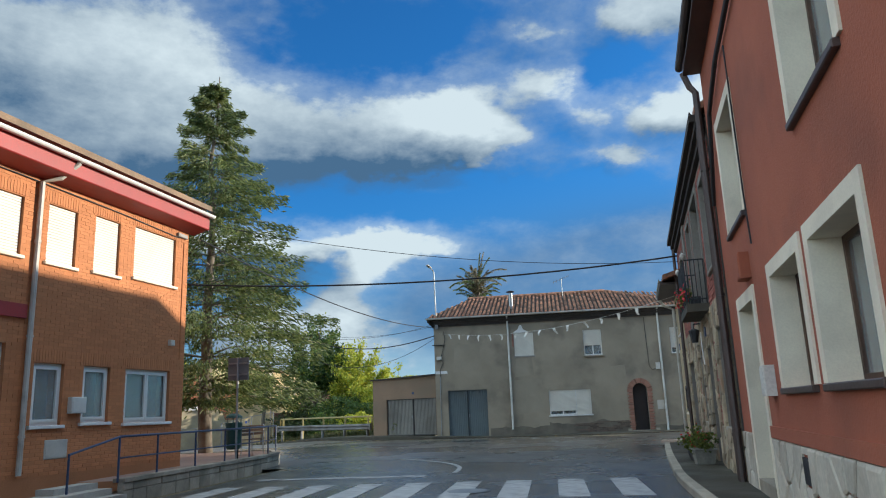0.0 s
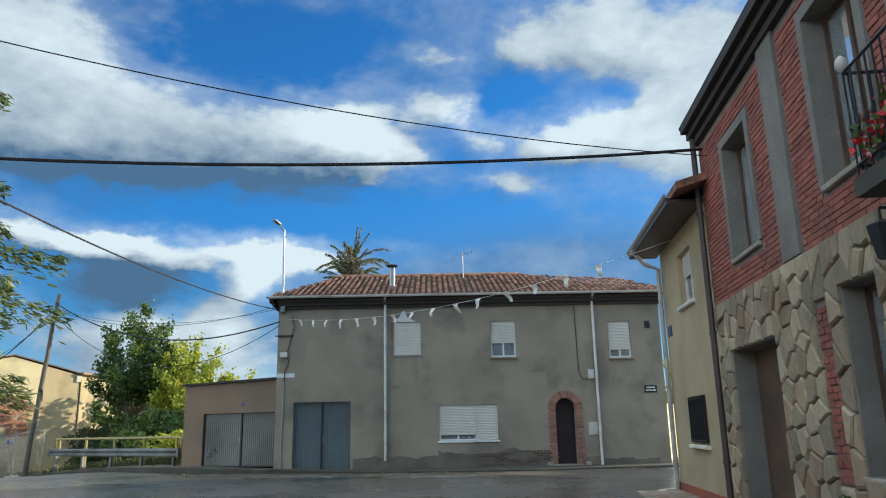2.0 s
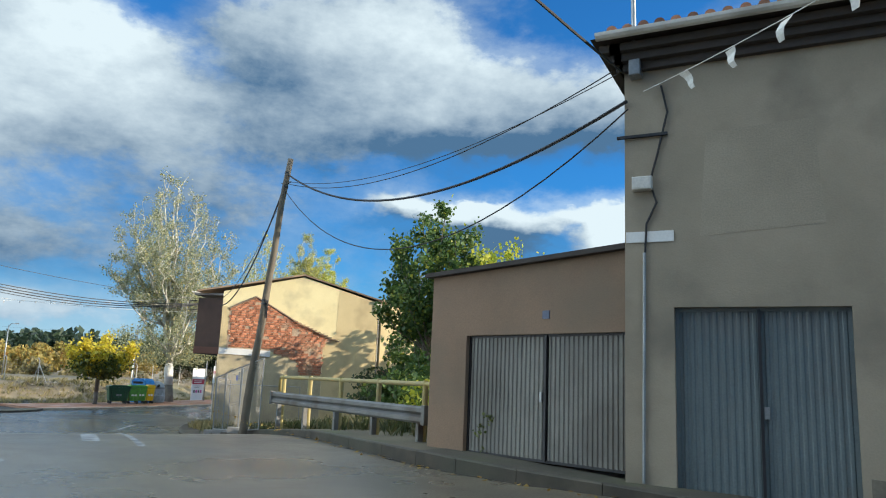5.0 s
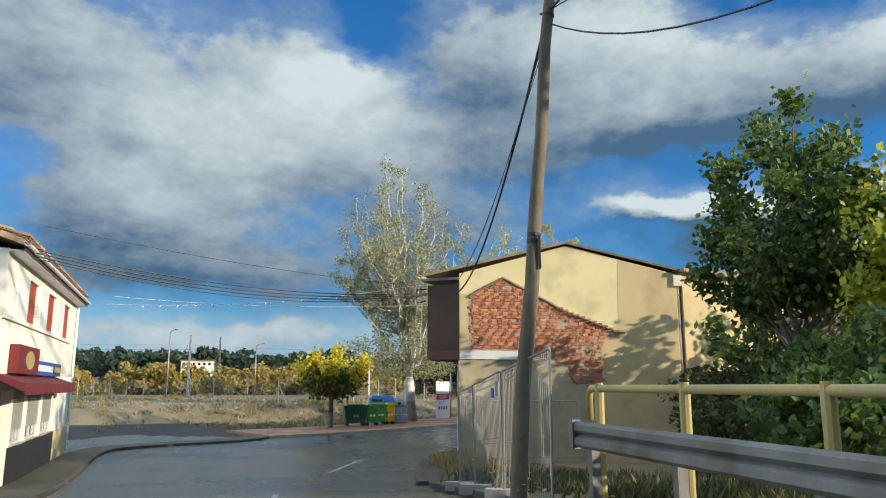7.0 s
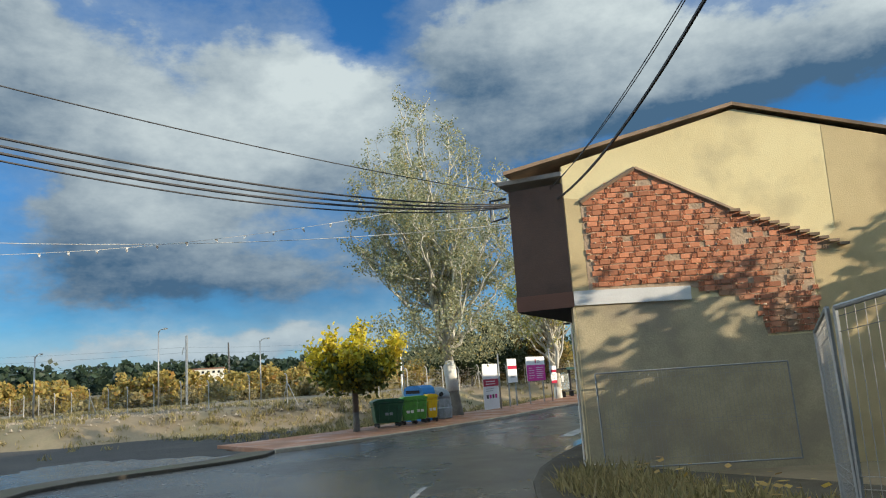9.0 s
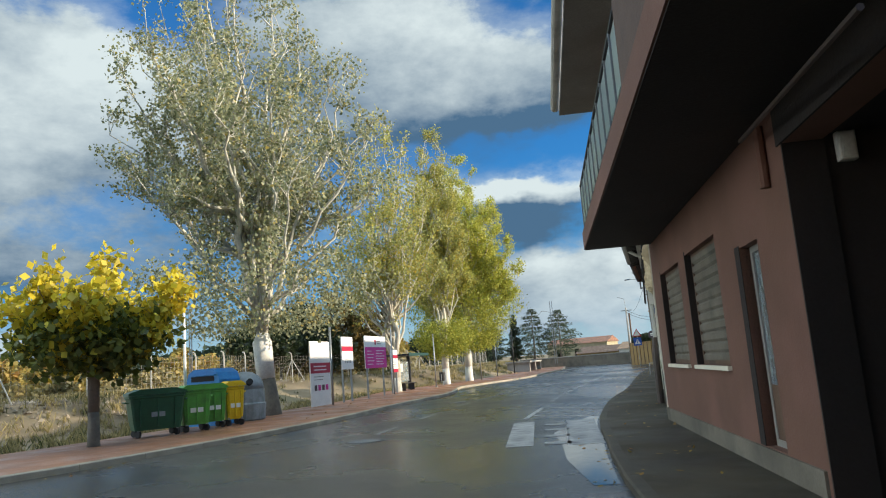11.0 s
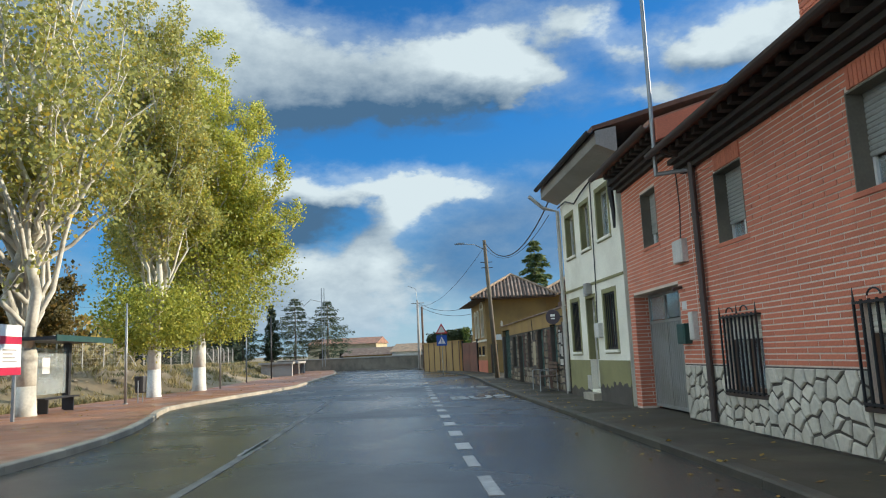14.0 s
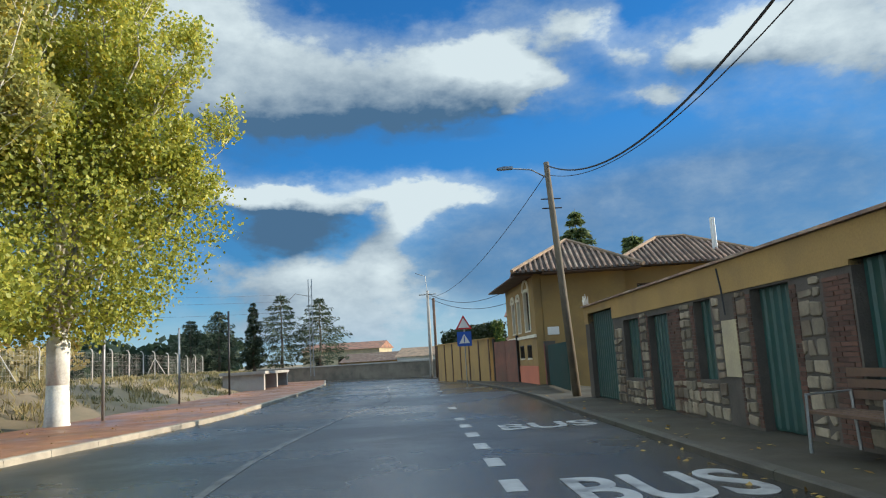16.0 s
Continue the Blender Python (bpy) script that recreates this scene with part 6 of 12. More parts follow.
def pink_house():
    y = wall_map((-30.65, 57.45), (-24.6, 63.2), -1)
    p = wall_map((-30.65, 57.45), (-34.92, 67.98), 1)
    h = thing("pink_corner_house", (-30, 62, -1.2), "old corner house, pink street front and peeling yellow gable", "house")
    # gable wall
    bm = bmesh.new()
    prism(bm, y, [(0, -1.6), (8.12, -1.6), (8.12, 5.45), (4.05, 6.55), (0, 5.5)], -0.35, 0.0)
    part("gable_wall", bm, M_YELLOW, h, "peeling yellow rendered gable")
    bm = bmesh.new()
    prism(bm, y, [(5.3, -1.5), (8.1, -1.5), (8.1, 5.44), (5.95, 6.02), (5.9, 3.6), (5.3, 3.1)], 0.0, 0.006)
    part("ochre_render", bm, M_YELLOW2, h)
    bm = bmesh.new()
    prism(bm, y, [(0.02, -1.5), (5.28, -1.5), (5.28, 1.35), (4.1, 1.35), (4.0, 2.28), (0.02, 2.28)], 0.0, 0.006)
    part("lower_render", bm, M_PLASTER, h, "stained bare plaster")
    patch = [(0.35, 2.6), (0.35, 4.62), (0.75, 4.85), (1.65, 5.3), (3.75, 4.15), (5.85, 3.28), (5.3, 3.12), (5.22, 1.4), (4.1, 1.4), (4.02, 2.1), (2.56, 2.55)]
    bm = bmesh.new()
    prism(bm, y, patch, 0.0, 0.012)
    part("rough_mortar", bm, M_MORTAR_OLD, h)
    rng = random.Random(21)
    inside = lambda u, z: in_poly(u, z, patch) and rng.random() < 0.965 and not (3.62 < u < 3.95 and 3.45 < z < 3.8) and not (5.0 < u < 5.2 and 2.9 < z < 3.15) and not (4.4 < u < 4.62 and 2.55 < z < 2.68)
    old_bricks(h, lambda u, d, z: y(u, d + 0.012, z), 0.37, 5.85, 1.42, 5.3, rng, inside)
    bm = bmesh.new()
    for a, b in zip([(0.35, 4.62), (0.75, 4.86), (1.65, 5.32)], [(0.75, 4.86), (1.65, 5.32), (3.75, 4.17)]):
        tube(bm, [y(*a[:1], 0.03, a[1]), y(*b[:1], 0.03, b[1])], 0.05, 5)
    for k in range(12):
        q = k / 11
        u, z = 3.75 + q * 2.25, 4.17 - q * 0.92
        bx(bm, y, u - 0.12, u + 0.1, -0.01, 0.10 + rng.uniform(0, 0.06), z - 0.03, z + 0.03)
    part("old_roof_line", bm, M_TILE_PALE, h, "broken tile edge of a vanished lean-to")
    bm = bmesh.new()
    prism(bm, y, [(0.0, 2.3), (2.55, 2.26), (2.57, 2.56), (1.2, 2.6), (0.0, 2.62)], 0.0, 0.05)
    part("white_ledge", bm, M_PVC, h, "white plastered ledge")
    bm = bmesh.new()
    prism(bm, y, [(0.0, 2.62), (0.34, 2.62), (0.34, 4.7), (0.0, 4.75)], 0.0, 0.012)
    part("corner_render", bm, M_YELLOW2, h)
    # roof, running back along the street front
    along = lambda u, d, z: y(u, 0, z) + Vector((-0.376, 0.927, 0)) * d
    bm = bmesh.new()
    for a, b in (((-1.3, 5.37), (4.05, 6.62)), ((4.05, 6.62), (8.5, 5.5))):
        prism(bm, along, [a, b, (b[0], b[1] + 0.08), (a[0], a[1] + 0.08)], -0.10, 11.5)
    part("roof", bm, M_TILE_PALE, h)
    part("bracket_box", box_bm(y, 8.0, 8.3, -0.2, 0.1, 5.0, 5.4), M_CREAM, h)
    downpipe(h, y, 8.2, -1.4, 5.0, M_GUTTER, d=-0.1)
    # street front
    ops = [(5.86, 7.9, -0.1, 1.58), (8.5, 10.4, -0.1, 1.56), (4.03, 4.75, -0.95, 1.22), (0.22, 2.9, -1.2, 1.9), (6.0, 7.2, 2.75, 4.9), (8.8, 10.0, 2.75, 4.9), (3.2, 4.4, 2.75, 4.9)]
    bm = bmesh.new()
    pierced(bm, p, 0.14, 11.36, -1.6, 5.3, ops, 0.35)
    part("front_wall", bm, M_PINK, h)
    part("corner_post", box_bm(lambda u, d, z: p(u - min(d, 0) * 0.393, d, z), 0.004, 0.12, -0.3, 0.02, -1.5, 5.3), M_PLASTER, h)
    # entrance porch, its near side following the slanting gable
    skew = lambda u, d, z: p(u - d * 0.393, d, z)
    # porch lining, its brown darkened for the shade inside
    lining = part("porch_back", box_bm(p, 1.0, 3.1, -1.7, -1.6, -1.3, 2.1), M_BROWN_SHADED, h, "dark brown tiled entrance porch, its shade put into the colour")
    part("porch_side", box_bm(skew, 0.40, 0.5, -1.598, -0.36, -1.3, 2.1), M_BROWN_SHADED, h)
    part("porch_side", box_bm(p, 2.92, 3.1, -1.598, -0.36, -1.3, 2.1), M_BROWN_SHADED, h)
    part("porch_ceiling", box_bm(skew, 0.45, 2.85, -1.59, -0.36, 1.95, 2.08), M_BROWN_SHADED, h)
    part("porch_jamb", box_bm(p, 2.886, 2.915, -0.36, 0.004, -1.2, 1.9), M_BROWN_SHADED, h)
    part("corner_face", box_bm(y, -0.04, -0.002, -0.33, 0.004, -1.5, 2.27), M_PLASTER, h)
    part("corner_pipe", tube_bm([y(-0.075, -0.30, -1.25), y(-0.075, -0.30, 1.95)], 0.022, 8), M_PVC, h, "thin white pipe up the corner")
    part("cladding", box_bm(p, 0.0, 3.0, 0.0, 0.02, 1.9, 2.26), M_BROWN_SHADED, h)
    for o in ops[:2]:
        win = part("window", frame_bm(p, o[0], o[1], o[2], o[3], -0.14, 0.07, 0.05), M_WOOD, h, "large window with closed roller shutter")
        bm = bmesh.new()
        slats(bm, p, o[0] + 0.05, o[1] - 0.05, o[2] + 0.02, o[3] - 0.02, -0.12, 0.145, 0.03)
        part("roller_shutter", bm, M_DAMP_GRAY, win)
        part("sill", box_bm(p, o[0] - 0.05, o[1] + 0.05, -0.12, 0.05, o[2] - 0.06, o[2] - 0.004), M_CREAM, win)
        part("reveal", box_bm(p, o[1] - 0.004, o[1] + 0.03, -0.2, 0.006, o[2], o[3] + 0.06), M_BROWN_SHADED, win)
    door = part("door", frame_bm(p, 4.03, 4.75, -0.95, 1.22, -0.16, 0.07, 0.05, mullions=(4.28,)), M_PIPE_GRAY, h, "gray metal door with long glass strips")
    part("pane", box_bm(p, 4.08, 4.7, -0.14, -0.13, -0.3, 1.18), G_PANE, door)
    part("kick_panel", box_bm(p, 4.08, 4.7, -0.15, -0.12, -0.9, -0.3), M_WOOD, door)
    part("reveal", box_bm(p, 4.75, 4.95, -0.2, 0.006, -0.95, 1.25), M_BROWN_SHADED, door)
    part("plinth", box_bm(p, 3.0, 11.36, 0.0, 0.03, -1.5, -0.96), M_DAMP_GRAY, h, "gray stone plinth")
    for o in ops[4:]:
        window(h, p, *o, 0.15, frame=M_WOOD, shutter=0.4, sill=0, label="balcony door")
    wall_box(h, lambda u, d, z: p(2.92 - d, -0.45 - u, z), 0.0, 0.15, 1.68, 1.94, M_WHITE_BOX, "alarm_box", 0.10)
    bal = part("balcony_slab", box_bm(p, -0.02, 11.1, 0.005, 1.32, 2.28, 2.62), M_PINK, h, "long cantilevered balcony slab")
    # thin sheet coloured with the shade under the slab
    part("slab_soffit", box_bm(p, 0.0, 11.08, 0.01, 1.30, 2.262, 2.278), M_BROWN_SHADED, bal)
    part("end_screen", box_bm(p, -0.02, 0.06, 0.02, 1.3, 2.62, 5.1), M_BROWN_SHEET, h, "brown sheet screen closing the balcony end")
    part("end_screen", box_bm(p, 0.06, 3.1, 1.24, 1.3, 2.62, 4.3), M_BROWN_SHEET, h, "brown sheet balcony screen")
    bm = bmesh.new()
    for z in (2.72, 3.58):
        tube(bm, [p(3.1, 1.26, z), p(11.05, 1.26, z)], 0.025, 6)
    tube(bm, [p(11.05, 1.26, 3.58), p(11.05, 0.05, 3.58)], 0.025, 6)
    part("rail", bm, M_METAL_DARK, bal)
    for k in range(12):
        part("post", box_bm(p, 3.1 + k * 0.72, 3.14 + k * 0.72, 1.24, 1.28, 2.62, 3.6), M_METAL, bal)
        if k < 11:
            part("glass_panel", box_bm(p, 3.2 + k * 0.72, 3.76 + k * 0.72, 1.255, 1.265, 2.8, 3.5), G_FROST, bal)
    part("eave", box_bm(p, -0.1, 11.4, 0.0, 1.52, 5.26, 5.36), M_SOFFIT, h)
    gutter(h, p, -0.1, 11.45, 1.60, 5.45, M_GUTTER, 0.09)
    part("wall_pipe", tube_bm([p(3.35, 0.05, 2.2), p(3.35, 0.05, 1.6)], 0.05, 8), M_PINK, h)
    part("entry_pipe", tube_bm([p(0.3, 0.35, 1.95), p(3.4, 0.2, 2.1)], 0.025, 6), M_PIPE_DARK, h)
    bm = tube_bm([p(-0.05, 1.35, 4.95), p(-0.05, 1.75, 4.95), p(-0.05, 1.75, 4.45), p(-0.05, 1.35, 4.5)], 0.03, 5)
    part("cable_bracket", bm, M_METAL_DARK, h)
    # rear wing with its own lower gable
    w = wall_map((-24.6, 63.2), (-22.4, 67.2), -1)
    bm = bmesh.new()
    prism(bm, w, [(0, -1.6), (4.5, -1.6), (4.5, 5.2), (0, 5.5)], -6, 0.0)
    part("rear_wing", bm, M_YELLOW2, h)
    bm = bmesh.new()
    prism(bm, w, [(-0.1, 5.52), (4.9, 5.2), (4.9, 5.34), (-0.1, 5.66)], -6, 0.3)
    part("rear_roof", bm, M_TILE_PALE, h)
    downpipe(h, w, 4.3, 1.0, 4.9, M_GUTTER, d=0.08, top=(-1.9, 0.1, -1.6))


pink_house()

# ---- houses along the far street ----
def ruin_house():
    f = wall_map((-34.95, 68.0), (-37.56, 78.55), 1)
    h = thing("whitewashed_house", f(5, -4, -1.2), "crumbling whitewashed house with green base and bare mud upper wall", "house")
    ops = [(0.75, 2.3, -0.28, 1.14), (3.35, 4.15, -0.17, 1.18), (5.2, 6.08, -1.2, 0.78), (8.48, 9.24, 1.85, 2.88), (5.85, 6.5, 1.8, 2.84), (8.38, 9.22, -0.36, 0.92)]
    bm = bmesh.new()
    pierced(bm, f, 0.03, 10.78, -1.6, 3.2, ops, 0.4)
    part("front_wall", bm, M_WHITEWASH, h)
    shell(h, f, 0.0, 10.78, -1.6, 3.2, 8, 1.5, M_WHITEWASH)
    # peeling green base in uneven pieces
    rng = random.Random(31)
    bm, damp = bmesh.new(), bmesh.new()
    for a, b, z in ((6.12, 8.36, -0.16), (8.36, 9.24, -0.38), (9.24, 10.78, -0.24), (4.2, 5.18, -0.22), (0.05, 3.3, -0.34), (3.3, 4.2, -0.20)):
        n = max(2, int((b - a) / 0.22))
        top = [(b - (b - a) * k / n, z + rng.uniform(-0.05, 0.07)) for k in range(n + 1)]
        prism(damp if b < 5 else bm, f, [(a, -1.5), (b, -1.5)] + top, 0.0, 0.012)
    part("green_base", bm, M_GREENISH, h, "faded green base paint, stained and flaking")
    part("damp_base", damp, M_DAMP, h, "dark damp plaster under the gate and niche")
    wet = bmesh.new()
    for a, b, z in ((6.15, 10.75, -0.98), (4.25, 5.15, -0.85)):
        n = int((b - a) / 0.14)
        prism(wet, f, [(a, -1.5), (b, -1.5)] + [(b - (b - a) * k / n, z + 0.30 * noise.noise(Vector((k * 0.17 + a, 0.7, 1.0))) + rng.uniform(-0.02, 0.02)) for k in range(n + 1)], 0.012, 0.017)
    part("wet_foot", wet, M_DAMP, h, "dark wet stain along the foot of the wall")
    flakes = bmesh.new()
    for k in range(9):
        u, z, r = rng.uniform(6.2, 10.6), rng.uniform(-0.55, -0.1), rng.uniform(0.08, 0.26)
        ring = [(u + r * 1.3 * math.cos(t) * rng.uniform(0.6, 1.2), z + r * 0.7 * math.sin(t) * rng.uniform(0.6, 1.2)) for t in [q * math.pi / 5 for q in range(10)]]
        prism(flakes, f, ring, 0.012, 0.0165)
    part("flaked_patch", flakes, M_WHITEWASH, h, "pale patches where the green paint flaked off")
    # bare mud wall above the gate, rough surface
    bm = bmesh.new()
    top = lambda u: 2.55 + min(u, 4.6) * 0.26
    low = lambda u: 1.40 + 0.20 * min(1, u / 3) + 0.03 * math.sin(u * 5)
    n, m = 104, 50
    grid = [[None] * (m + 1) for _ in range(n + 1)]
    for i in range(n + 1):
        u = 0.03 + 4.5 * i / n
        for j in range(m + 1):
            z = low(u) + (top(u) - low(u)) * j / m
            edge = min(i, n - i, j, m - j) > 0
            d = 0.02 + (0.05 + 0.09 * noise.noise(Vector((u * 3.2, z * 3.2, 1))) + 0.07 * noise.noise(Vector((u * 8, z * 8, 4))) + 0.05 * noise.noise(Vector((u * 17, z * 15, 9))) if edge else -0.02)
            grid[i][j] = bm.verts.new(f(u, d, z))
    for i in range(n):
        for j in range(m):
            bm.faces.new((grid[i][j], grid[i + 1][j], grid[i + 1][j + 1], grid[i][j + 1]))
    part("mud_wall", bm, M_MUD, h, "bare rough straw-mud wall where plaster fell off")
    bm = bmesh.new()
    for k in range(24):
        u = 0.0 + k * 0.2
        z = top(u) + 0.02
        v = [bm.verts.new(f(u + 0.09 + 0.09 * math.cos(a), dd, z + 0.07 * math.sin(a))) for dd in (-0.7, 0.08) for a in (0, 0.8, 1.57, 2.35, 3.14)]
        for q in range(4):
            bm.faces.new((v[q], v[q + 1], v[q + 6], v[q + 5]))
    part("verge_tiles", bm, M_TILE, h)
    bm = bmesh.new()
    prism(bm, f, [(0.0, 3.2), (4.6, 3.2), (4.6, 3.72), (0.0, 2.5)], -0.4, -0.002)
    part("upper_wall", bm, M_MUD, h)
    # roof with wide rough eave
    bm = bmesh.new()
    side_prism(bm, f, [(0.60, 3.22), (-4, 5.0), (-4, 5.14), (0.60, 3.36)], 4.45, 10.85)
    side_prism(bm, f, [(-4.004, 5.0), (-8.3, 3.1), (-8.3, 3.24), (-4.004, 5.14)], 0.0, 10.85)
    side_prism(bm, f, [(-0.1, 2.75), (-4, 5.0), (-4, 5.12), (-0.1, 2.9)], 0.0, 4.44)
    part("roof", bm, M_TILE_PALE, h)
    bm = bmesh.new()
    for k in range(13):
        u = 4.6 + k * 0.5
        side_prism(bm, f, [(0.0, 3.20), (0.58, 3.09), (0.58, 3.21), (0.0, 3.40)], u, u + 0.09)
    part("rafter", bm, M_EAVE, h)
    part("soffit", box_bm(f, 4.46, 10.8, 0.0, 0.3, 3.0, 3.07), M_PIPE_GRAY, h)
    gutter(h, f, 4.4, 10.8, 0.66, 3.24, M_PIPE_GRAY, 0.075)
    bm = bmesh.new()
    side_prism(bm, f, [(0.54, 3.36), (0.65, 3.33), (0.65, 3.45), (0.54, 3.48)], 4.4, 10.85)
    part("tile_edge", bm, M_TILE_PALE, h)
    # openings
    gate = part("gate", frame_bm(f, 0.75, 2.3, -0.28, 1.14, -0.22, 0.06, 0.05, mullions=(1.52,), rails=(0.66,)), M_BLUE_DOOR, h, "faded blue planked gate with louvred top")
    for k in range(12):
        a = 0.80 + k * 0.123
        part("plank", box_bm(f, a, a + 0.115, -0.205, -0.185, -0.24, 0.64), M_BLUE_DOOR, gate)
    for j in range(4):
        part("louvre", box_bm(f, 0.82, 2.22, -0.21, -0.17, 0.74 + j * 0.1, 0.80 + j * 0.1), M_GUTTER, gate)
    part("niche_board", box_bm(f, 3.35, 4.15, -0.36, -0.30, -0.17, 1.18), M_PLASTER, h)
    part("door", frame_bm(f, 5.2, 6.08, -1.15, 0.78, -0.3, 0.08, 0.06), M_WOOD, h, "old brown wooden door")
    part("door_panel", box_bm(f, 5.26, 6.02, -0.32, -0.27, -1.1, 0.72), M_WOOD, h)
    for o in ops[3:]:
        win = window(h, f, *o, 0.26, frame=M_WOOD, shutter=1.0, shutter_mat=M_SHUTTER_G, sill=0, label="window with closed slatted blind")
        surround(h, f, *o, 0.07, M_WHITE2, 0.010)
    part("buttress_pipe", tube_bm([f(4.75, 0.12, -1.2), f(4.72, 0.12, 0.0), f(4.75, 0.1, 0.5)], [0.09, 0.085, 0.07], 8), M_PIPE_DARK, h)
    downpipe(h, f, 7.1, -1.15, 2.9, M_GUTTER, d=0.09, top=(0, 0.6, 0.3))
    wall_box(h, f, 4.72, 5.08, 1.38, 1.78, M_GUTTER)
    part("conduit", tube_bm([f(4.9, 0.05, 1.4), f(4.95, 0.05, 0.4), f(4.9, 0.05, -0.2)], 0.03, 6), M_GUTTER, h)
    wall_box(h, f, 5.45, 5.68, 1.16, 1.38, M_BLUE_RAIL, "house_plate", 0.02)
    wall_box(h, f, 6.3, 6.75, -0.95, -0.55, M_GUTTER, "hatch", 0.02)
    for dz, off in ((0, 0), (0.05, 0.14)):
        part("loose_cable", tube_bm([f(6.2, 0.2, 3.0), f(5.2, 0.14, 3.05), f(4.7, 0.2, 2.4 - off), f(4.1, 0.2, 1.8 - off), f(3.2, 0.2, 1.36 + dz), f(2.6, 0.2, 1.28 + dz), f(2.0, 0.2, 1.3 - dz), f(1.3, 0.18, 1.62), f(0.6, 0.14, 2.05 + off), f(0.1, 0.1, 2.35 + off)], 0.020, 6), M_CABLE, h)
    chim = thing("stove_flue", f(7.58, -0.12, 3.5), "tall pale metal stove flue", "chimney")
    part("pipe", tube_bm([f(7.58, -0.12, 3.5), f(7.58, -0.12, 5.1)], 0.09, 10), M_GUTTER, chim)
    part("collar", tube_bm([f(7.58, -0.12, 3.4), f(7.58, -0.12, 3.9), f(7.58, -0.12, 4.0)], [0.26, 0.24, 0.11], 12), M_EAVE, chim, "dark mortared collar")


def street_brick_house():
    f = wall_map((-37.56, 78.55), (-39.95, 88.75), 1)
    h = thing("street_brick_house", f(5, -4, -1.2), "red ribbed-brick house with pale crazy-stone plinth", "house")
    low_ops = [(1.22, 2.38, -0.62, 0.41), (4.6, 5.75, -0.63, 0.43), (7.52, 10.15, -1.3, 1.13)]
    up = [(1.25, 2.2, 1.55, 2.62), (4.7, 5.65, 1.55, 2.63), (8.3, 9.2, 2.0, 3.08)]
    bm = bmesh.new()
    pierced(bm, f, 0.0, 6.72, -1.6, 3.12, low_ops + up, 0.35)
    part("front_wall", bm, M_MORTAR_W, h)
    bm = bmesh.new()
    pierced(bm, f, 6.722, 10.5, -1.6, 3.5, low_ops + up, 0.35)
    part("front_wall", bm, M_MORTAR_W, h)
    shell(h, f, 0.0, 10.5, -1.6, 3.12, 8, 1.5, M_BRICK2)
    rng = random.Random(41)
    pad = [(a, b, c, d) for a, b, c, d in low_ops + up]
    bricks(h, f, 0.02, 6.7, -0.24, 3.1, pad, M_BRICK2, rng, 0.5, 0.075, 0.018, 0.006, near=(0, 6.7, -0.2, 0.9))
    bricks(h, f, 6.74, 10.48, -0.24, 3.48, pad + [(6.7, 7.5, -1, -0.24)], M_BRICK2, rng, 0.5, 0.075, 0.018, 0.006)
    bricks(h, f, 10.17, 10.48, -1.15, -0.25, [], M_BRICK2, rng, 0.5, 0.075, 0.018, 0.006)
    bm = bmesh.new()
    pierced(bm, f, 0.02, 7.5, -1.5, -0.26, low_ops, 0.01, front=0.005)
    part("joint_bed", bm, M_MORTAR_D, h, "dark recessed joints")
    stones(h, f, cut(low_ops, 0.02, 7.5, -1.18, -0.26), 0.25, M_STONE_PALE, rng, 0.019, 0.035, 0.8, 220)
    # reveals of the garage in brick, stepped dark eave
    bm = bmesh.new()
    for u0, u1, zb in ((-0.1, 6.72, 2.90), (6.73, 10.5, 3.42)):
        for k, d in enumerate((0.10, 0.2, 0.3)):
            bx(bm, f, u0, u1, -0.1, d, zb + k * 0.075, zb + k * 0.075 + 0.07)
        n = int((u1 - u0) / 0.32)
        for k in range(n):
            bx(bm, f, u0 + 0.06 + k * 0.32, u0 + 0.2 + k * 0.32, 0.0, 0.46, zb + 0.23, zb + 0.33)
    part("corbel", bm, M_EAVE, h, "dark stepped eave brick")
    bm = bmesh.new()
    side_prism(bm, f, [(0.55, 3.22), (-4, 4.8), (-4, 4.93), (0.55, 3.34)], -0.15, 6.72)
    side_prism(bm, f, [(0.55, 3.74), (-4, 5.2), (-4, 5.33), (0.55, 3.86)], 6.73, 10.55)
    side_prism(bm, f, [(-4.004, 5.0), (-8.3, 3.1), (-8.3, 3.3), (-4.004, 5.38)], -0.1, 10.55)
    part("roof", bm, M_TILE, h)
    bm = bmesh.new()
    side_prism(bm, f, [(0.5, 3.45), (-4, 4.9), (-4, 5.25), (0.5, 3.80)], 6.5, 6.715)
    part("parapet", bm, M_BRICK2, h)
    gutter(h, f, -0.15, 6.75, 0.61, 3.24, M_PIPE_DARK, 0.07)
    gutter(h, f, 6.73, 10.6, 0.61, 3.78, M_PIPE_DARK, 0.07)
    downpipe(h, f, 6.25, -1.12, 3.0, M_PIPE_DARK, d=0.09, r=0.055, top=(0.0, 0.55, 0.2))
    for o in up:
        # gray slats put the recess's shade into the pale shutters' colour
        win = window(h, f, *o, 0.25, shutter=0.66 if o[0] < 2 else 0.75, shutter_mat=M_SHUTTER_G, sill=0.02, sill_mat=M_BRICK2, label="window with pale roller shutter partly lowered, grayed for the recess shade")
        for a, b in ((o[0] + 0.001, o[0] + 0.02), (o[1] - 0.02, o[1] - 0.001)):
            part("reveal", box_bm(f, a, b, -0.24, 0.008, o[2], o[3]), M_DAMP_GRAY, win, "gray plastered reveal")
        part("lintel_face", box_bm(f, o[0] + 0.021, o[1] - 0.021, -0.24, 0.006, o[3] - 0.02, o[3] - 0.001), M_DAMP_GRAY, win)
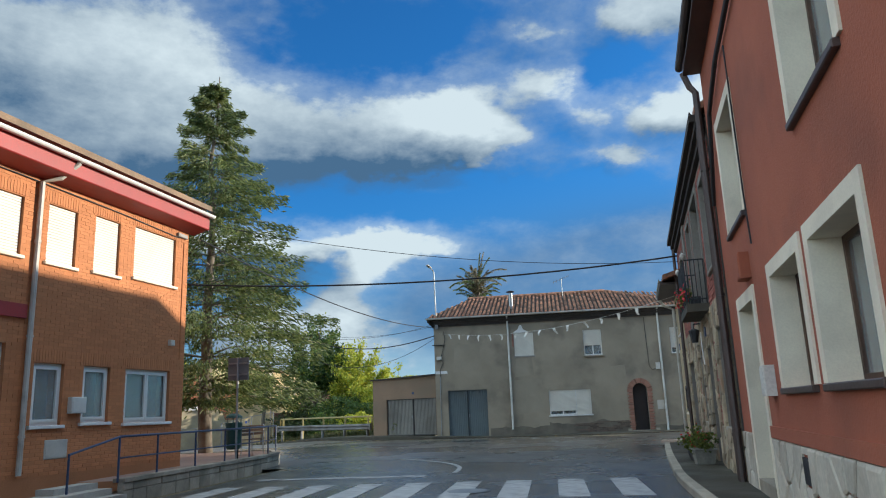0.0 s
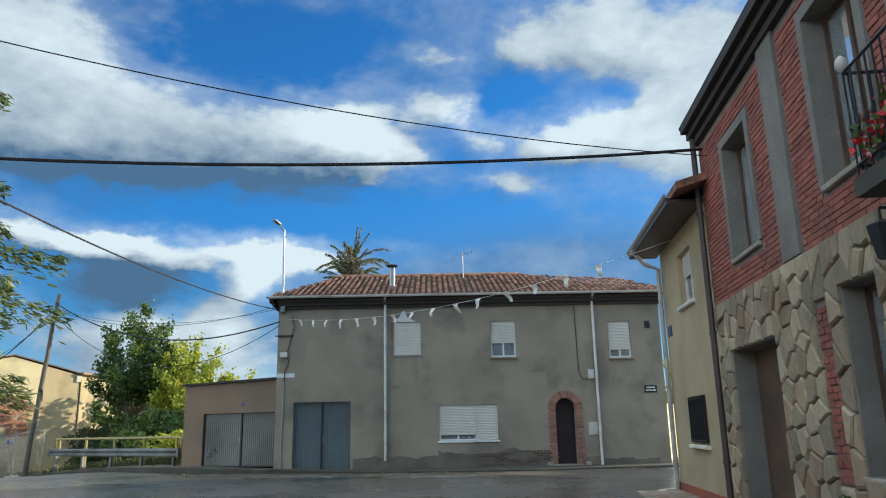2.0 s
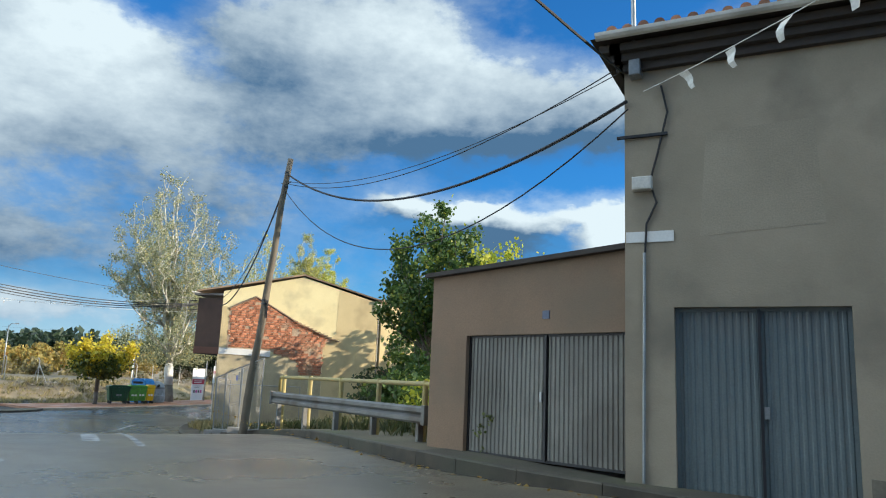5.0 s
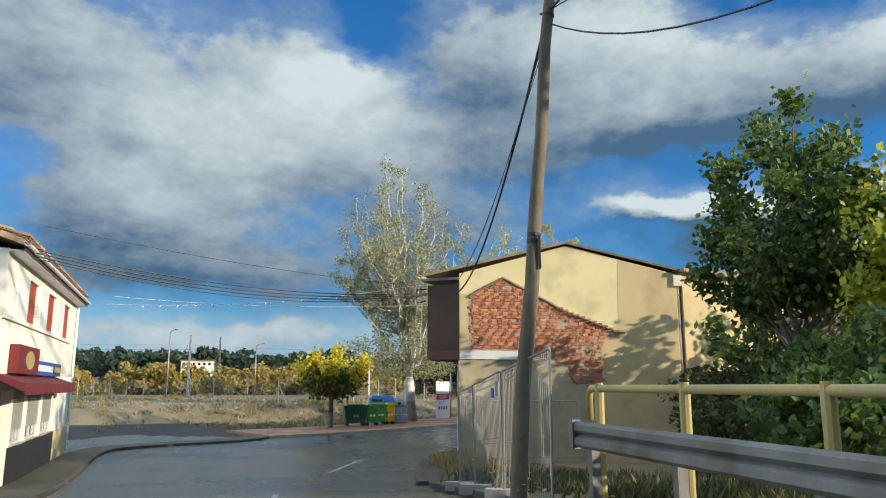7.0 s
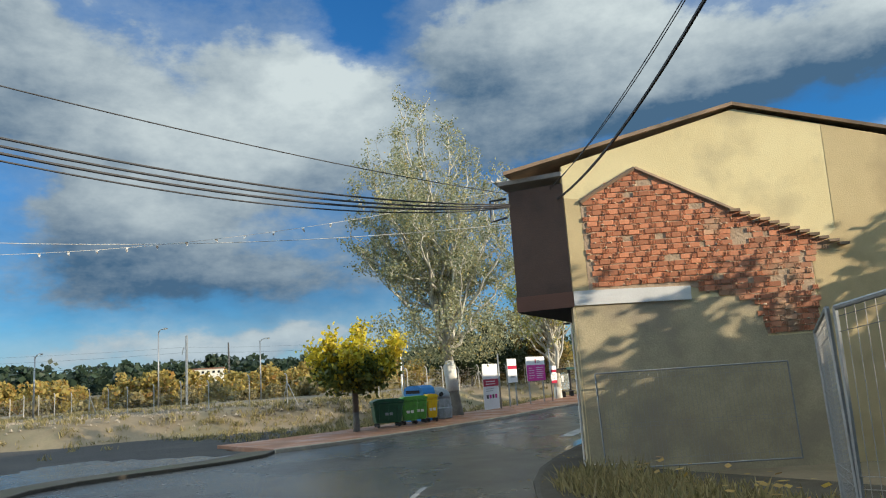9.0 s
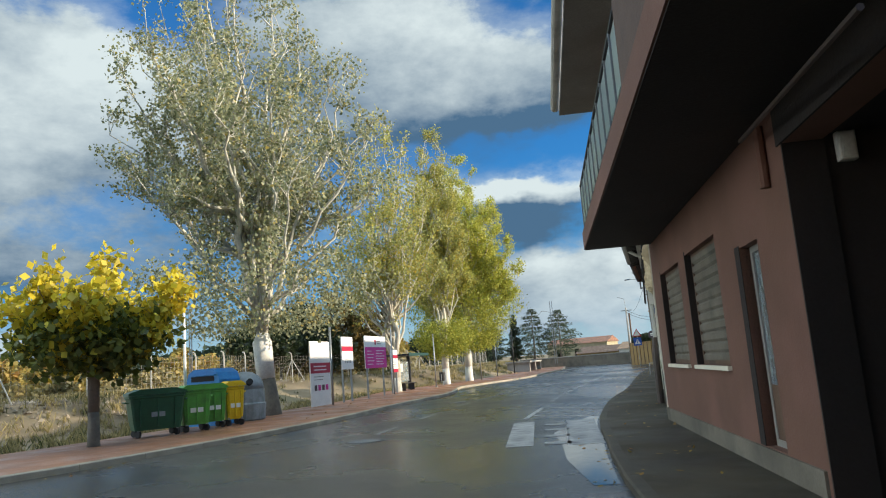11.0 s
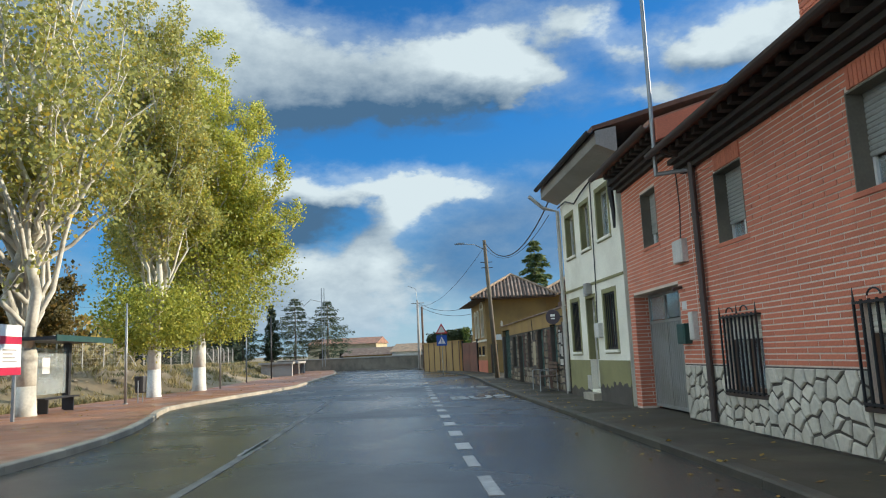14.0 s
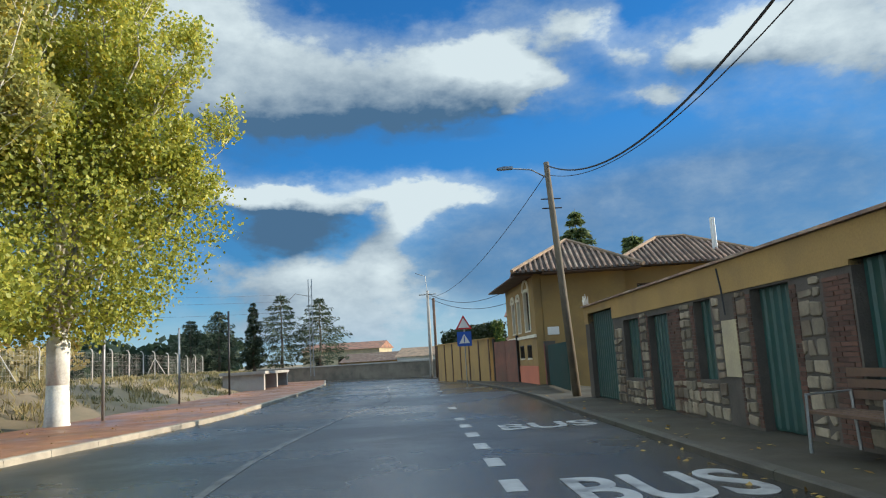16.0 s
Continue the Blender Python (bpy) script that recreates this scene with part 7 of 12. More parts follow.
    for o in low_ops[:2]:
        window(h, f, *o, 0.16, frame=M_WOOD, shutter=0.3, sill=0.06, sill_mat=M_PIPE_DARK, label="dark window behind an iron grille")
        grille(h, f, o[0] - 0.01, o[1] + 0.01, o[2] - 0.02, o[3] + 0.04, 0.07, 9)
    for o in up[:2]:
        bm = bmesh.new()
        for k in range(int((o[1] - o[0]) / 0.074)):
            bx(bm, f, o[0] + k * 0.074, o[0] + k * 0.074 + 0.06, -0.01, 0.024, o[3] + 0.01, o[3] + 0.24)
        part("soldier_course", bm, M_BRICK2, h)
    door = part("garage_door", frame_bm(f, 7.55, 10.12, -1.15, 1.12, -0.345, 0.06, 0.05, mullions=(8.35, 9.15), rails=(0.55,)), M_GRAY_DOOR, h, "gray corrugated metal door with glazed top")
    for a, b in ((7.6, 8.32), (8.38, 9.12), (9.18, 10.07)):
        bm = bmesh.new()
        corrugated(bm, f, a, b, -1.12, 0.54, -0.335, 0.10, 0.03)
        part("door_leaf", bm, M_GRAY_DOOR, door)
    part("pane", box_bm(f, 7.6, 10.07, -0.33, -0.32, 0.6, 1.08), G_PANE, door)
    # near-black board in place of the unlit garage
    part("dim_room", box_bm(f, 7.5, 10.2, -0.7, -0.66, -1.2, 1.2), M_BLACK_BOARD, door, "board behind the glass, coloured with the garage's darkness")
    bricks(h, lambda u, d, z: f(10.15 - d, -u, z), 0.0, 0.29, -1.15, 1.12, [], M_BRICK2, rng, 0.5, 0.075, 0.018, 0.006)
    wall_box(h, f, 7.08, 7.42, 0.08, 0.42, M_GREEN_DOOR, "mailbox", 0.14, "dark green letter box")
    wall_box(h, f, 6.76, 6.95, 0.14, 0.6, M_WHITE_BOX, "meter_box", 0.1)
    wall_box(h, f, 6.92, 7.35, 1.45, 1.84, M_WHITE_BOX, "meter_box", 0.12)
    wall_box(h, f, 7.2, 7.4, 0.66, 0.80, M_PVC, "plate", 0.02)
    part("spout", tube_bm([f(7.35, 0.0, 1.05), f(7.35, 0.16, 1.03), f(7.2, 0.2, 1.0)], 0.03, 6), M_PIPE_DARK, h)
    part("wall_cable", tube_bm([f(7.1, 0.03, 3.1), f(7.05, 0.03, 2.4), f(7.15, 0.03, 1.8)], 0.01, 5), M_CABLE, h)
    # lamp mast on a wall bracket
    wall_lamp("roof_street_lamp", [f(6.62, 0.54, 2.85), f(6.56, 0.54, 7.15)], f(6.62, 0.90, 7.26))
    part("lamp_bracket", tube_bm([f(6.3, 0.0, 2.88), f(6.62, 0.54, 2.88)], 0.035, 6), M_METAL, h)
    c = thing("brick_chimney", f(2.9, -0.55, 3.4), "stout red brick chimney with a flat cap", "chimney")
    bm = box_bm(f, 2.55, 3.25, -0.9, -0.25, 3.3, 5.2)
    part("shaft", bm, M_MORTAR_W, c)
    g2 = lambda u, d, z: f(u, d - 0.25, z)
    bricks(c, g2, 2.55, 3.25, 3.5, 5.2, [], M_BRICK2, rng, 0.25, 0.073, 0.014, 0.012)
    sidef = lambda u, d, z: f(2.55 - d, -0.9 + u, z)
    bricks(c, sidef, 0.0, 0.65, 3.5, 5.2, [], M_BRICK2, rng, 0.25, 0.073, 0.014, 0.012)
    part("cap", box_bm(f, 2.5, 3.3, -0.95, -0.2, 5.2, 5.27), M_BRICK_BROWN, c)


def cream_house():
    f = wall_map((-39.95, 88.75), (-41.5, 94.3), 1)
    h = thing("cream_house", f(2.8, -4, -1.2), "cream-white two-storey house with olive trim and base", "house")
    ops = [(4.12, 4.92, 2.64, 3.78), (2.62, 3.36, 2.64, 3.8), (0.97, 1.88, 2.69, 3.84), (4.1, 4.92, 0.0, 1.37), (2.6, 3.34, -0.95, 1.36), (0.97, 1.86, 0.03, 1.37)]
    bm = bmesh.new()
    pierced(bm, f, 0.25, 5.42, -1.6, 4.35, ops, 0.35)
    part("front_wall", bm, M_WHITE2, h)
    shell(h, f, 0.25, 5.42, -1.6, 4.35, 8, 1.6, M_WHITE2)
    bm = bmesh.new()
    rng = random.Random(51)
    for a, b in ((0.26, 2.58), (3.36, 5.41)):
        prism(bm, f, [(a, -1.5), (b, -1.5), (b, -0.22), (a, -0.22)], 0.0, 0.012)
    part("olive_base", bm, M_OLIVE, h, "olive-green painted base")
    bm = bmesh.new()
    for a, b, z in ((0.26, 1.5, -0.75), (1.5, 2.55, -0.85), (3.4, 5.4, -0.98)):
        n = 26
        prism(bm, f, [(a, -1.5), (b, -1.5)] + [(b - (b - a) * k / n, z + 0.05 * math.sin(k * 0.7 + a * 3) + rng.uniform(-0.03, 0.03)) for k in range(n + 1)], 0.012, 0.02)
    part("damp_base", bm, M_MORTAR_D, h, "dark damp along the ground")
    part("string_course", box_bm(f, 0.26, 5.41, 0.0, 0.03, 1.66, 1.72), M_OLIVE, h)
    for k, o in enumerate(ops):
        if k == 4:
            continue
        window(h, f, *o, 0.18, frame=M_WOOD if k > 2 else M_GUTTER, sill=0.05, sill_mat=M_WHITE2, shutter=0.0, label="barred window in an olive surround" if k > 2 else "window with white curtain")
        surround(h, f, *o, 0.10, M_OLIVE, 0.012, bottom=True)
        part("curtain", box_bm(f, o[0] + 0.05, o[1] - 0.05, -0.27, -0.25, o[2] + 0.05, o[3] - 0.05), M_GUTTER, h, "pale curtain behind the pane")
        if k > 2:
            grille(h, f, o[0], o[1], o[2], o[3], -0.05, 6, scroll=False)
    door = part("door", frame_bm(f, 2.6, 3.34, -0.9, 1.36, -0.2, 0.07, 0.05, mullions=(2.97,), rails=(0.0, 0.95)), M_GUTTER, h, "tall barred glass door with metal panel")
    part("pane", box_bm(f, 2.65, 3.3, -0.18, -0.17, 0.0, 1.3), G_PANE, door)
    part("kick_panel", box_bm(f, 2.65, 3.3, -0.19, -0.16, -0.85, -0.02), M_GUTTER, door)
    part("doorstep", box_bm(f, 2.5, 3.45, -0.2, 0.22, -1.4, -1.02), M_KERB, h)
    surround(h, f, 2.6, 3.34, -0.2, 1.36, 0.08, M_OLIVE, 0.012)
    bm = bmesh.new()
    side_prism(bm, f, [(0.0, 4.35), (0.48, 4.55), (0.48, 4.85), (0.0, 4.95)], 0.0, 5.75)
    part("eave", bm, M_SOFFIT, h, "deep white boxed eave")
    bm = bmesh.new()
    side_prism(bm, f, [(0.54, 4.86), (-4, 6.2), (-4, 6.32), (0.54, 4.96)], 0.0, 5.8)
    side_prism(bm, f, [(-4.004, 6.2), (-8.3, 4.5), (-8.3, 4.62), (-4.004, 6.32)], 0.0, 5.8)
    part("roof", bm, M_TILE, h)
    gutter(h, f, 0.0, 5.8, 0.60, 4.86, M_METAL_DARK, 0.08)
    downpipe(h, f, 5.42, -1.1, 4.1, M_GUTTER, d=0.09, r=0.055, top=(0.1, 0.9, 0.5))
    wall_box(h, f, 2.06, 2.43, 0.33, 0.68, M_WHITE_BOX)
    wall_box(h, f, 2.75, 3.0, 1.45, 1.72, M_PIPE_GRAY, "junction_box", 0.16)
    wall_box(h, f, 3.35, 3.68, -0.98, -0.6, M_GUTTER, "hatch", 0.02)
    wall_box(h, f, 2.95, 3.35, 1.42, 1.62, M_WHITE_BOX, "lamp_box", 0.08)
    part("wall_cable", tube_bm([f(0.3, 0.06, 3.9), f(1.5, 0.06, 4.28), f(3.0, 0.06, 4.1), f(3.6, 0.08, 3.95), f(4.6, 0.06, 4.22), f(5.4, 0.08, 4.2)], 0.022, 5), M_CABLE, h)
    part("wall_cable", tube_bm([f(2.2, 0.03, 4.2), f(2.25, 0.03, 3.0), f(2.3, 0.03, 1.8), f(2.4, 0.03, 0.7)], 0.014, 5), M_CABLE, h)
    part("cable_coil", tube_bm([f(0.32, 0.1, 3.9), f(0.28, 0.14, 3.5), f(0.3, 0.1, 3.1), f(0.26, 0.12, 2.7)], [0.09, 0.07, 0.05, 0.03], 7), M_CABLE, h)


def sheds():
    f = wall_map((-41.8, 95.8), (-45.4, 110.8), 1)
    h = thing("ochre_sheds", f(7, -3, -1.2), "low row of ochre sheds in stone and brick with green doors", "shed")
    ops = [(11.12, 13.65, -1.3, 1.12), (9.05, 10.25, -0.58, 0.74), (7.2, 8.4, -1.3, 0.72), (5.08, 5.82, -0.52, 0.81), (2.5, 3.62, -1.3, 0.81), (0.1, 1.1, -0.6, 0.9)]
    bm = bmesh.new()
    pierced(bm, f, -1.5, 14.1, -1.6, 1.2, ops, 0.4)
    part("front_wall", bm, M_MORTAR_D, h)
    shell(h, f, -1.5, 14.1, -1.6, 1.15, 6, 0.5, M_OCHRE)
    bm = bmesh.new()
    pierced(bm, f, -1.5, 14.1, 0.84, 1.32, ops, 0.38, front=0.025)
    part("ochre_band", bm, M_OCHRE, h, "ochre plaster band under the roof edge")
    bm = bmesh.new()
    side_prism(bm, f, [(0.09, 1.325), (-6.2, 1.93), (-6.2, 1.99), (0.09, 1.365)], -1.6, 14.2)
    part("roof", bm, M_TILE_DUSTY, h)
    rng = random.Random(61)
    cols = [(-0.35, 0.05), (1.75, 2.3), (3.75, 4.1), (4.72, 5.0), (8.5, 8.95), (6.0, 6.5)]
    rubble(h, f, [(a, b, -1.15, 0.82) for a, b in cols], 0.21, M_STONE_SHED, rng, 0.008, 0.03)
    rubble(h, f, [(5.05, 7.15, -1.15, -0.55), (9.05, 10.3, -1.15, -0.62), (10.4, 11.05, -1.15, 0.6), (0.1, 1.15, -1.15, -0.4)], 0.2, M_STONE_SHED, rng, 0.008, 0.035)
    for a, b in ((1.15, 1.7), (3.63, 3.75), (4.12, 4.2), (5.84, 5.98), (6.52, 7.18), (8.42, 8.5), (8.96, 9.04), (2.32, 2.48)):
        bricks(h, f, a, b, -1.15, 0.82, [], M_BRICK_SHED, rng, 0.22, 0.058, 0.010, 0.012)
    part("plaster_panel", box_bm(f, 4.15, 4.68, 0.0, 0.02, -0.45, 0.42), M_PLASTER, h, "pale plaster panel")
    rubble(h, f, [(-1.5, -0.4, -1.15, 0.3)], 0.24, M_STONE_SHED, rng, 0.01, 0.03)
    bricks(h, f, -1.5, -0.38, 0.32, 0.82, [], M_BRICK_SHED, rng, 0.22, 0.058, 0.010, 0.012)
    # stepped brick end against the taller neighbour
    for k in range(4):
        part("stepped_end", box_bm(f, -1.52, -0.55 - k * 0.24, -0.42, 0.02, 1.366 + k * 0.17, 1.53 + k * 0.17), M_BRICK_SHED, h)
    board = part("poster_board", box_bm(f, -1.02, -0.42, 0.035, 0.055, -0.42, 0.62), M_BLACK_BOARD, h, "weathered board with torn posters")
    for a, b, c, d, m in ((-0.98, -0.74, 0.24, 0.58, M_PIPE_GRAY), (-0.71, -0.46, 0.30, 0.58, M_GUTTER), (-0.96, -0.70, -0.12, 0.18, M_GUTTER), (-0.66, -0.46, -0.05, 0.24, M_PIPE_GRAY), (-0.94, -0.5, -0.38, -0.2, M_GUTTER), (-0.69, -0.48, 0.62, 0.68, M_GUTTER)):
        part("poster", box_bm(f, a, b, 0.056, 0.060, c, d), m, board)
    for u, m in ((-1.16, M_PIPE_DARK), (-1.3, M_PIPE_GRAY)):
        part("wall_pipe", tube_bm([f(u, 0.06, -1.2), f(u, 0.06, 0.9)], 0.035, 7), m, h)
    for o in (ops[0], ops[2], ops[4]):
        bm = bmesh.new()
        corrugated(bm, f, o[0], o[1], -1.15, o[3], -0.16, 0.2, 0.03)
        d = part("green_door", bm, M_GREEN_DOOR, h, "dark green sheet-metal door")
        part("door_frame", frame_bm(f, o[0], o[1], -1.18, o[3], -0.2, 0.05, 0.04), M_GREEN_DOOR, d)
    for o in (ops[1], ops[3], ops[5]):
        bm = bmesh.new()
        corrugated(bm, f, o[0], o[1], o[2], o[3], -0.16, 0.2, 0.03)
        part("green_shutter", bm, M_GREEN_DOOR, h, "dark green shutter")
    part("wall_cable", tube_bm([f(4.6, 0.04, 1.25), f(4.5, 0.04, 0.9), f(4.4, 0.06, 0.5)], 0.014, 5), M_CABLE, h)
    # small ornament on the roof corner
    bm = bmesh.new()
    for k in range(7):
        tube(bm, [f(13.6 + k * 0.08, 0.0, 1.4), f(13.55 + k * 0.1, 0.05 * (k % 2), 1.62 + 0.08 * math.sin(k * 2.2))], [0.03, 0.008], 5)
    part("roof_cactus", bm, M_GUTTER, h, "pale dried plant on the roof corner")


def brown_house():
    f = wall_map((-47.3, 120.2), (-49.4, 127.8), 1)
    s = wall_map((-47.3, 120.2), (-38.0, 121.5), -1)
    h = thing("ochre_villa", (-43, 124, -1.2), "ochre two-storey villa with overhanging tiled hip roof", "house")
    ops = [(1.3, 2.2, -0.05, 0.55), (3.2, 4.1, -0.05, 0.55), (5.0, 5.8, -0.05, 0.55), (1.2, 2.4, 1.2, 3.0), (3.6, 4.3, 1.2, 2.7), (5.2, 5.9, 1.2, 2.7)]
    bm = bmesh.new()
    pierced(bm, f, 0.0, 7.8, -1.6, 3.6, ops, 0.35)
    part("front_wall", bm, M_OCHRE, h)
    bm = bmesh.new()
    pierced(bm, s, 0.36, 4.0, -1.6, 3.6, [], 0.35)
    part("side_wall", bm, M_OCHRE, h)
    part("red_base", box_bm(f, 0.0, 7.8, 0.0, 0.03, -1.5, -0.4), M_BRICK2, h)
    for o in ops[:3]:
        win = window(h, f, *o, 0.15, frame=M_WOOD, sill=0.05, sill_mat=M_CREAM)
        grille(h, f, *o, 0.02, 5, scroll=False)
    for o in ops[3:]:
        window(h, f, *o, 0.18, frame=M_WOOD, sill=0.05, sill_mat=M_CREAM, label="arched upper window with pale surround")
        u0, u1, z0, z1 = o
        surround(h, f, u0, u1, z0, z1, 0.12, M_CREAM, 0.02)
        bm = bmesh.new()
        c, r = (u0 + u1) / 2, (u1 - u0) / 2 + 0.12
        tube(bm, [f(c + r * math.cos(a), 0.02, z1 + r * 0.7 * math.sin(a)) for a in [k * math.pi / 10 for k in range(11)]], 0.06, 6)
        part("arch", bm, M_CREAM, h)
    part("string_course", box_bm(f, -0.05, 7.85, 0.0, 0.06, 0.85, 0.98), M_CREAM, h)
    zc, e = 3.6, 0.9

    def hip(name, u0, u1, d0, d1, z, r0, r1, zr):
        """Hip roof over the side map, with rows of barrel tiles on its slopes."""
        bm = bmesh.new()
        eave = [s(u0, d0, z), s(u1, d0, z), s(u1, d1, z), s(u0, d1, z)]
        ridge = [s(*r0, zr), s(*r1, zr)]
        lowv, up = [bm.verts.new(p) for p in eave], [bm.verts.new(p) for p in ridge]
        along = abs(r1[0] - r0[0]) > abs(r1[1] - r0[1])
        quads = (((0, 1), (0, 1)), ((1, 2), (1, 1)), ((2, 3), (1, 0)), ((3, 0), (0, 0))) if along else (((0, 1), (0, 0)), ((1, 2), (0, 1)), ((2, 3), (1, 1)), ((3, 0), (1, 0)))
        for (a, b), (c, d) in quads:
            bm.faces.new([lowv[a], lowv[b], up[d]] + ([up[c]] if c != d else []))
        bm.faces.new(lowv)
        roof = part(name, bm, M_VALLEY, h)
        rows = bmesh.new()
        for (a, b), (c, d) in quads:
            n = int((eave[b] - eave[a]).length / 0.235)
            for k in range(n):
                t = (k + 0.5) / n
                p = eave[a].lerp(eave[b], t)
                base = (eave[b] - eave[a]).normalized()
                # each row climbs straight up its slope until it meets the hip or the ridge
                q0, q1 = ridge[c], ridge[d]
                s0, s1 = (q0 - eave[a]).dot(base) / (eave[b] - eave[a]).length, (q1 - eave[a]).dot(base) / (eave[b] - eave[a]).length
                rise = min(1.0, t / max(s0, 1e-3), (1 - t) / max(1 - s1, 1e-3))
                mid = eave[a].lerp(eave[b], s0)
                top_ = p + (q0 - mid) * rise * 0.985
                tube(rows, [p + Vector((0, 0, 0.04)), top_ + Vector((0, 0, 0.04))], 0.062, 6)
        part("tile_row_rest", rows, M_TILE_DUSTY, roof, kind="stuff")
        caps = bmesh.new()
        ends = ((0, 0), (1, 1), (2, 1), (3, 0)) if along else ((0, 0), (1, 0), (2, 1), (3, 1))
        for a, c in ends:
            tube(caps, [eave[a] + Vector((0, 0, 0.07)), ridge[c] + Vector((0, 0, 0.07))], 0.10, 6)
        tube(caps, [ridge[0] + Vector((0, 0, 0.07)), ridge[1] + Vector((0, 0, 0.07))], 0.11, 6)
        part("ridge_tiles", caps, M_TILE_PALE, roof)
        return roof

    hip("roof", -e, 4.7, e, -8.6, zc, (1.9, -2.6), (1.9, -5.2), 5.35)
    part("soffit", box_bm(f, -0.2, 8.4, 0.0, 0.85, 3.52, 3.58), M_WOOD, h)
    part("soffit", box_bm(s, 0.4, 4.6, 0.0, 0.85, 3.52, 3.58), M_WOOD, h)
    wall_box(h, s, 0.5, 1.0, 0.9, 1.25, M_PVC, "notice", 0.02)
    # wing set back from the corner block, with its own lower roof
    bm = bmesh.new()
    pierced(bm, lambda u, d, z: s(u, d - 0.9, z), 4.01, 10.2, -1.6, 3.7, [(4.7, 5.3, 1.4, 3.0)], 0.35)
    part("wing_wall", bm, M_OCHRE, h)
    window(h, lambda u, d, z: s(u, d - 0.9, z), 4.7, 5.3, 1.4, 3.0, 0.18, frame=M_WOOD, sill=0.05, sill_mat=M_CREAM, label="narrow window of the wing")
    part("wing_side", box_bm(s, 9.9, 10.2, -7.5, -1.3, -1.6, 3.7), M_OCHRE, h)
    hip("wing_roof", 3.4, 10.9, -0.2, -8.2, 3.72, (6.4, -3.8), (7.8, -3.8), 5.35)
    part("flue", tube_bm([s(8.6, -1.8, 4.0), s(8.6, -1.8, 5.9)], 0.12, 8), M_PVC, h)
    # green sheet gate between the villa and the sheds
    g = wall_map((-45.75, 112.6), (-46.75, 118.9), 1)
    t = thing("sheet_gate", g(3, 0, -1.2), "dark green corrugated sheet gate between brick piers", "gate")
    bm = bmesh.new()
    corrugated(bm, g, 0.0, 6.38, -1.15, 0.45, 0.0, 0.22, 0.03)
    part("gate_leaf", bm, M_GREEN_DOOR, t)
    pier = part("pier", box_bm(g, 6.4, 6.85, -0.3, 0.14, -1.5, 0.62), M_MORTAR_D, t, "worn brick pier")
    bricks(t, lambda u, d, z: g(u, d + 0.14, z), 6.41, 6.84, -1.15, 0.6, [], M_BRICK, random.Random(77), 0.22, 0.07, 0.012, 0.012)


def bar_house():
    f = wall_map((-42.5, 47.9), (-34.2, 44.0), 1)
    h = thing("white_bar", f(6, -4, -1.2), "white corner bar with red roller shutters and dark awning", "bar")
    ups = [(1.75, 3.45, 2.96, 4.14), (5.3, 6.95, 2.96, 4.12), (8.6, 10.15, 2.96, 4.10)]
    blanks = [(3.52, 4.9, 2.96, 4.12), (7.02, 8.3, 2.96, 4.10), (10.2, 11.6, 2.96, 4.08)]
    lows = [(3.95, 6.1, -0.18, 1.2), (6.4, 8.6, -0.18, 1.2), (8.9, 10.6, -0.18, 1.2)]
    door_at = (10.9, 12.2, -1.2, 1.2)
    bm = bmesh.new()
    pierced(bm, f, 0.0, 13.0, -1.6, 4.45, ups + lows + [door_at], 0.35)
    part("front_wall", bm, M_HOUSE_W, h)
    shell(h, f, 0.0, 13.0, -1.6, 4.45, 8, 1.2, M_HOUSE_W)
    gable_roof(h, f, 0.0, 13.0, 4.62, 8, 1.4, over=0.32, ends=0.2, mat=M_TILE_PALE)
    tiles(h, f, -0.18, 13.15, 0.34, 4.74, -3.9, 6.12, M_TILE_PALE, near=0)
    gutter(h, f, -0.22, 13.2, 0.40, 4.55, M_PVC, 0.07)
    part("soffit", box_bm(f, 0, 13, 0, 0.32, 4.38, 4.43), M_PVC, h)
    part("fascia", box_bm(f, -0.15, 13.1, 0.32, 0.345, 4.40, 4.60), M_PIPE_DARK, h)
    downpipe(h, f, 0.12, -1.1, 4.3, M_PVC, d=0.06)
    for o in ups:
        window(h, f, *o, 0.14, shutter=1.0, shutter_mat=M_SHUTTER_R, sill=0.05, sill_mat=M_HOUSE_W, label="window with closed red roller shutter")
    for u0, u1, z0, z1 in blanks:
        part("white_panel", box_bm(f, u0, u1, 0.0, 0.03, z0, z1), M_PVC, h, "flat white panel between the shutters")
    part("string_course", box_bm(f, 1.5, 13.0, 0.0, 0.07, 2.84, 2.94), M_HOUSE_W, h)
    for o in lows:
        window(h, f, *o, 0.12, frame=M_GUTTER, leaves=2, shutter=0.75, shutter_mat=M_SHUTTER_G, sill=0.03, sill_mat=M_PIPE_GRAY, label="bar window with gray roller shutter mostly down")
    part("door", box_bm(f, 10.92, 12.18, -0.3, -0.24, -1.2, 1.18), M_WOOD, h)
    part("dark_base", box_bm(f, 3.5, 10.88, 0.0, 0.03, -1.5, -0.22), M_METAL_DARK, h, "dark tiled base")
    part("tan_base", box_bm(f, 0.25, 3.45, 0.0, 0.03, -1.5, -0.22), M_YELLOW2, h, "tan painted base at the corner")
    bm = bmesh.new()
    side_prism(bm, f, [(0.0, 1.58), (0.62, 1.36), (0.62, 1.18), (0.58, 1.18), (0.0, 1.48)], 3.8, 13.0)
    part("awning", bm, M_AWNING, h, "dark red fabric awning")
    for k in range(12):
        part("valance_scallop", box_bm(f, 3.85 + k * 0.76, 4.52 + k * 0.76, 0.60, 0.625, 1.09, 1.20), M_AWNING, h)
    sg = part("sign_board", box_bm(f, 4.1, 8.8, 0.02, 0.16, 1.60, 2.0), M_SIGN_BLUE, h, "blue bar sign with white lettering")
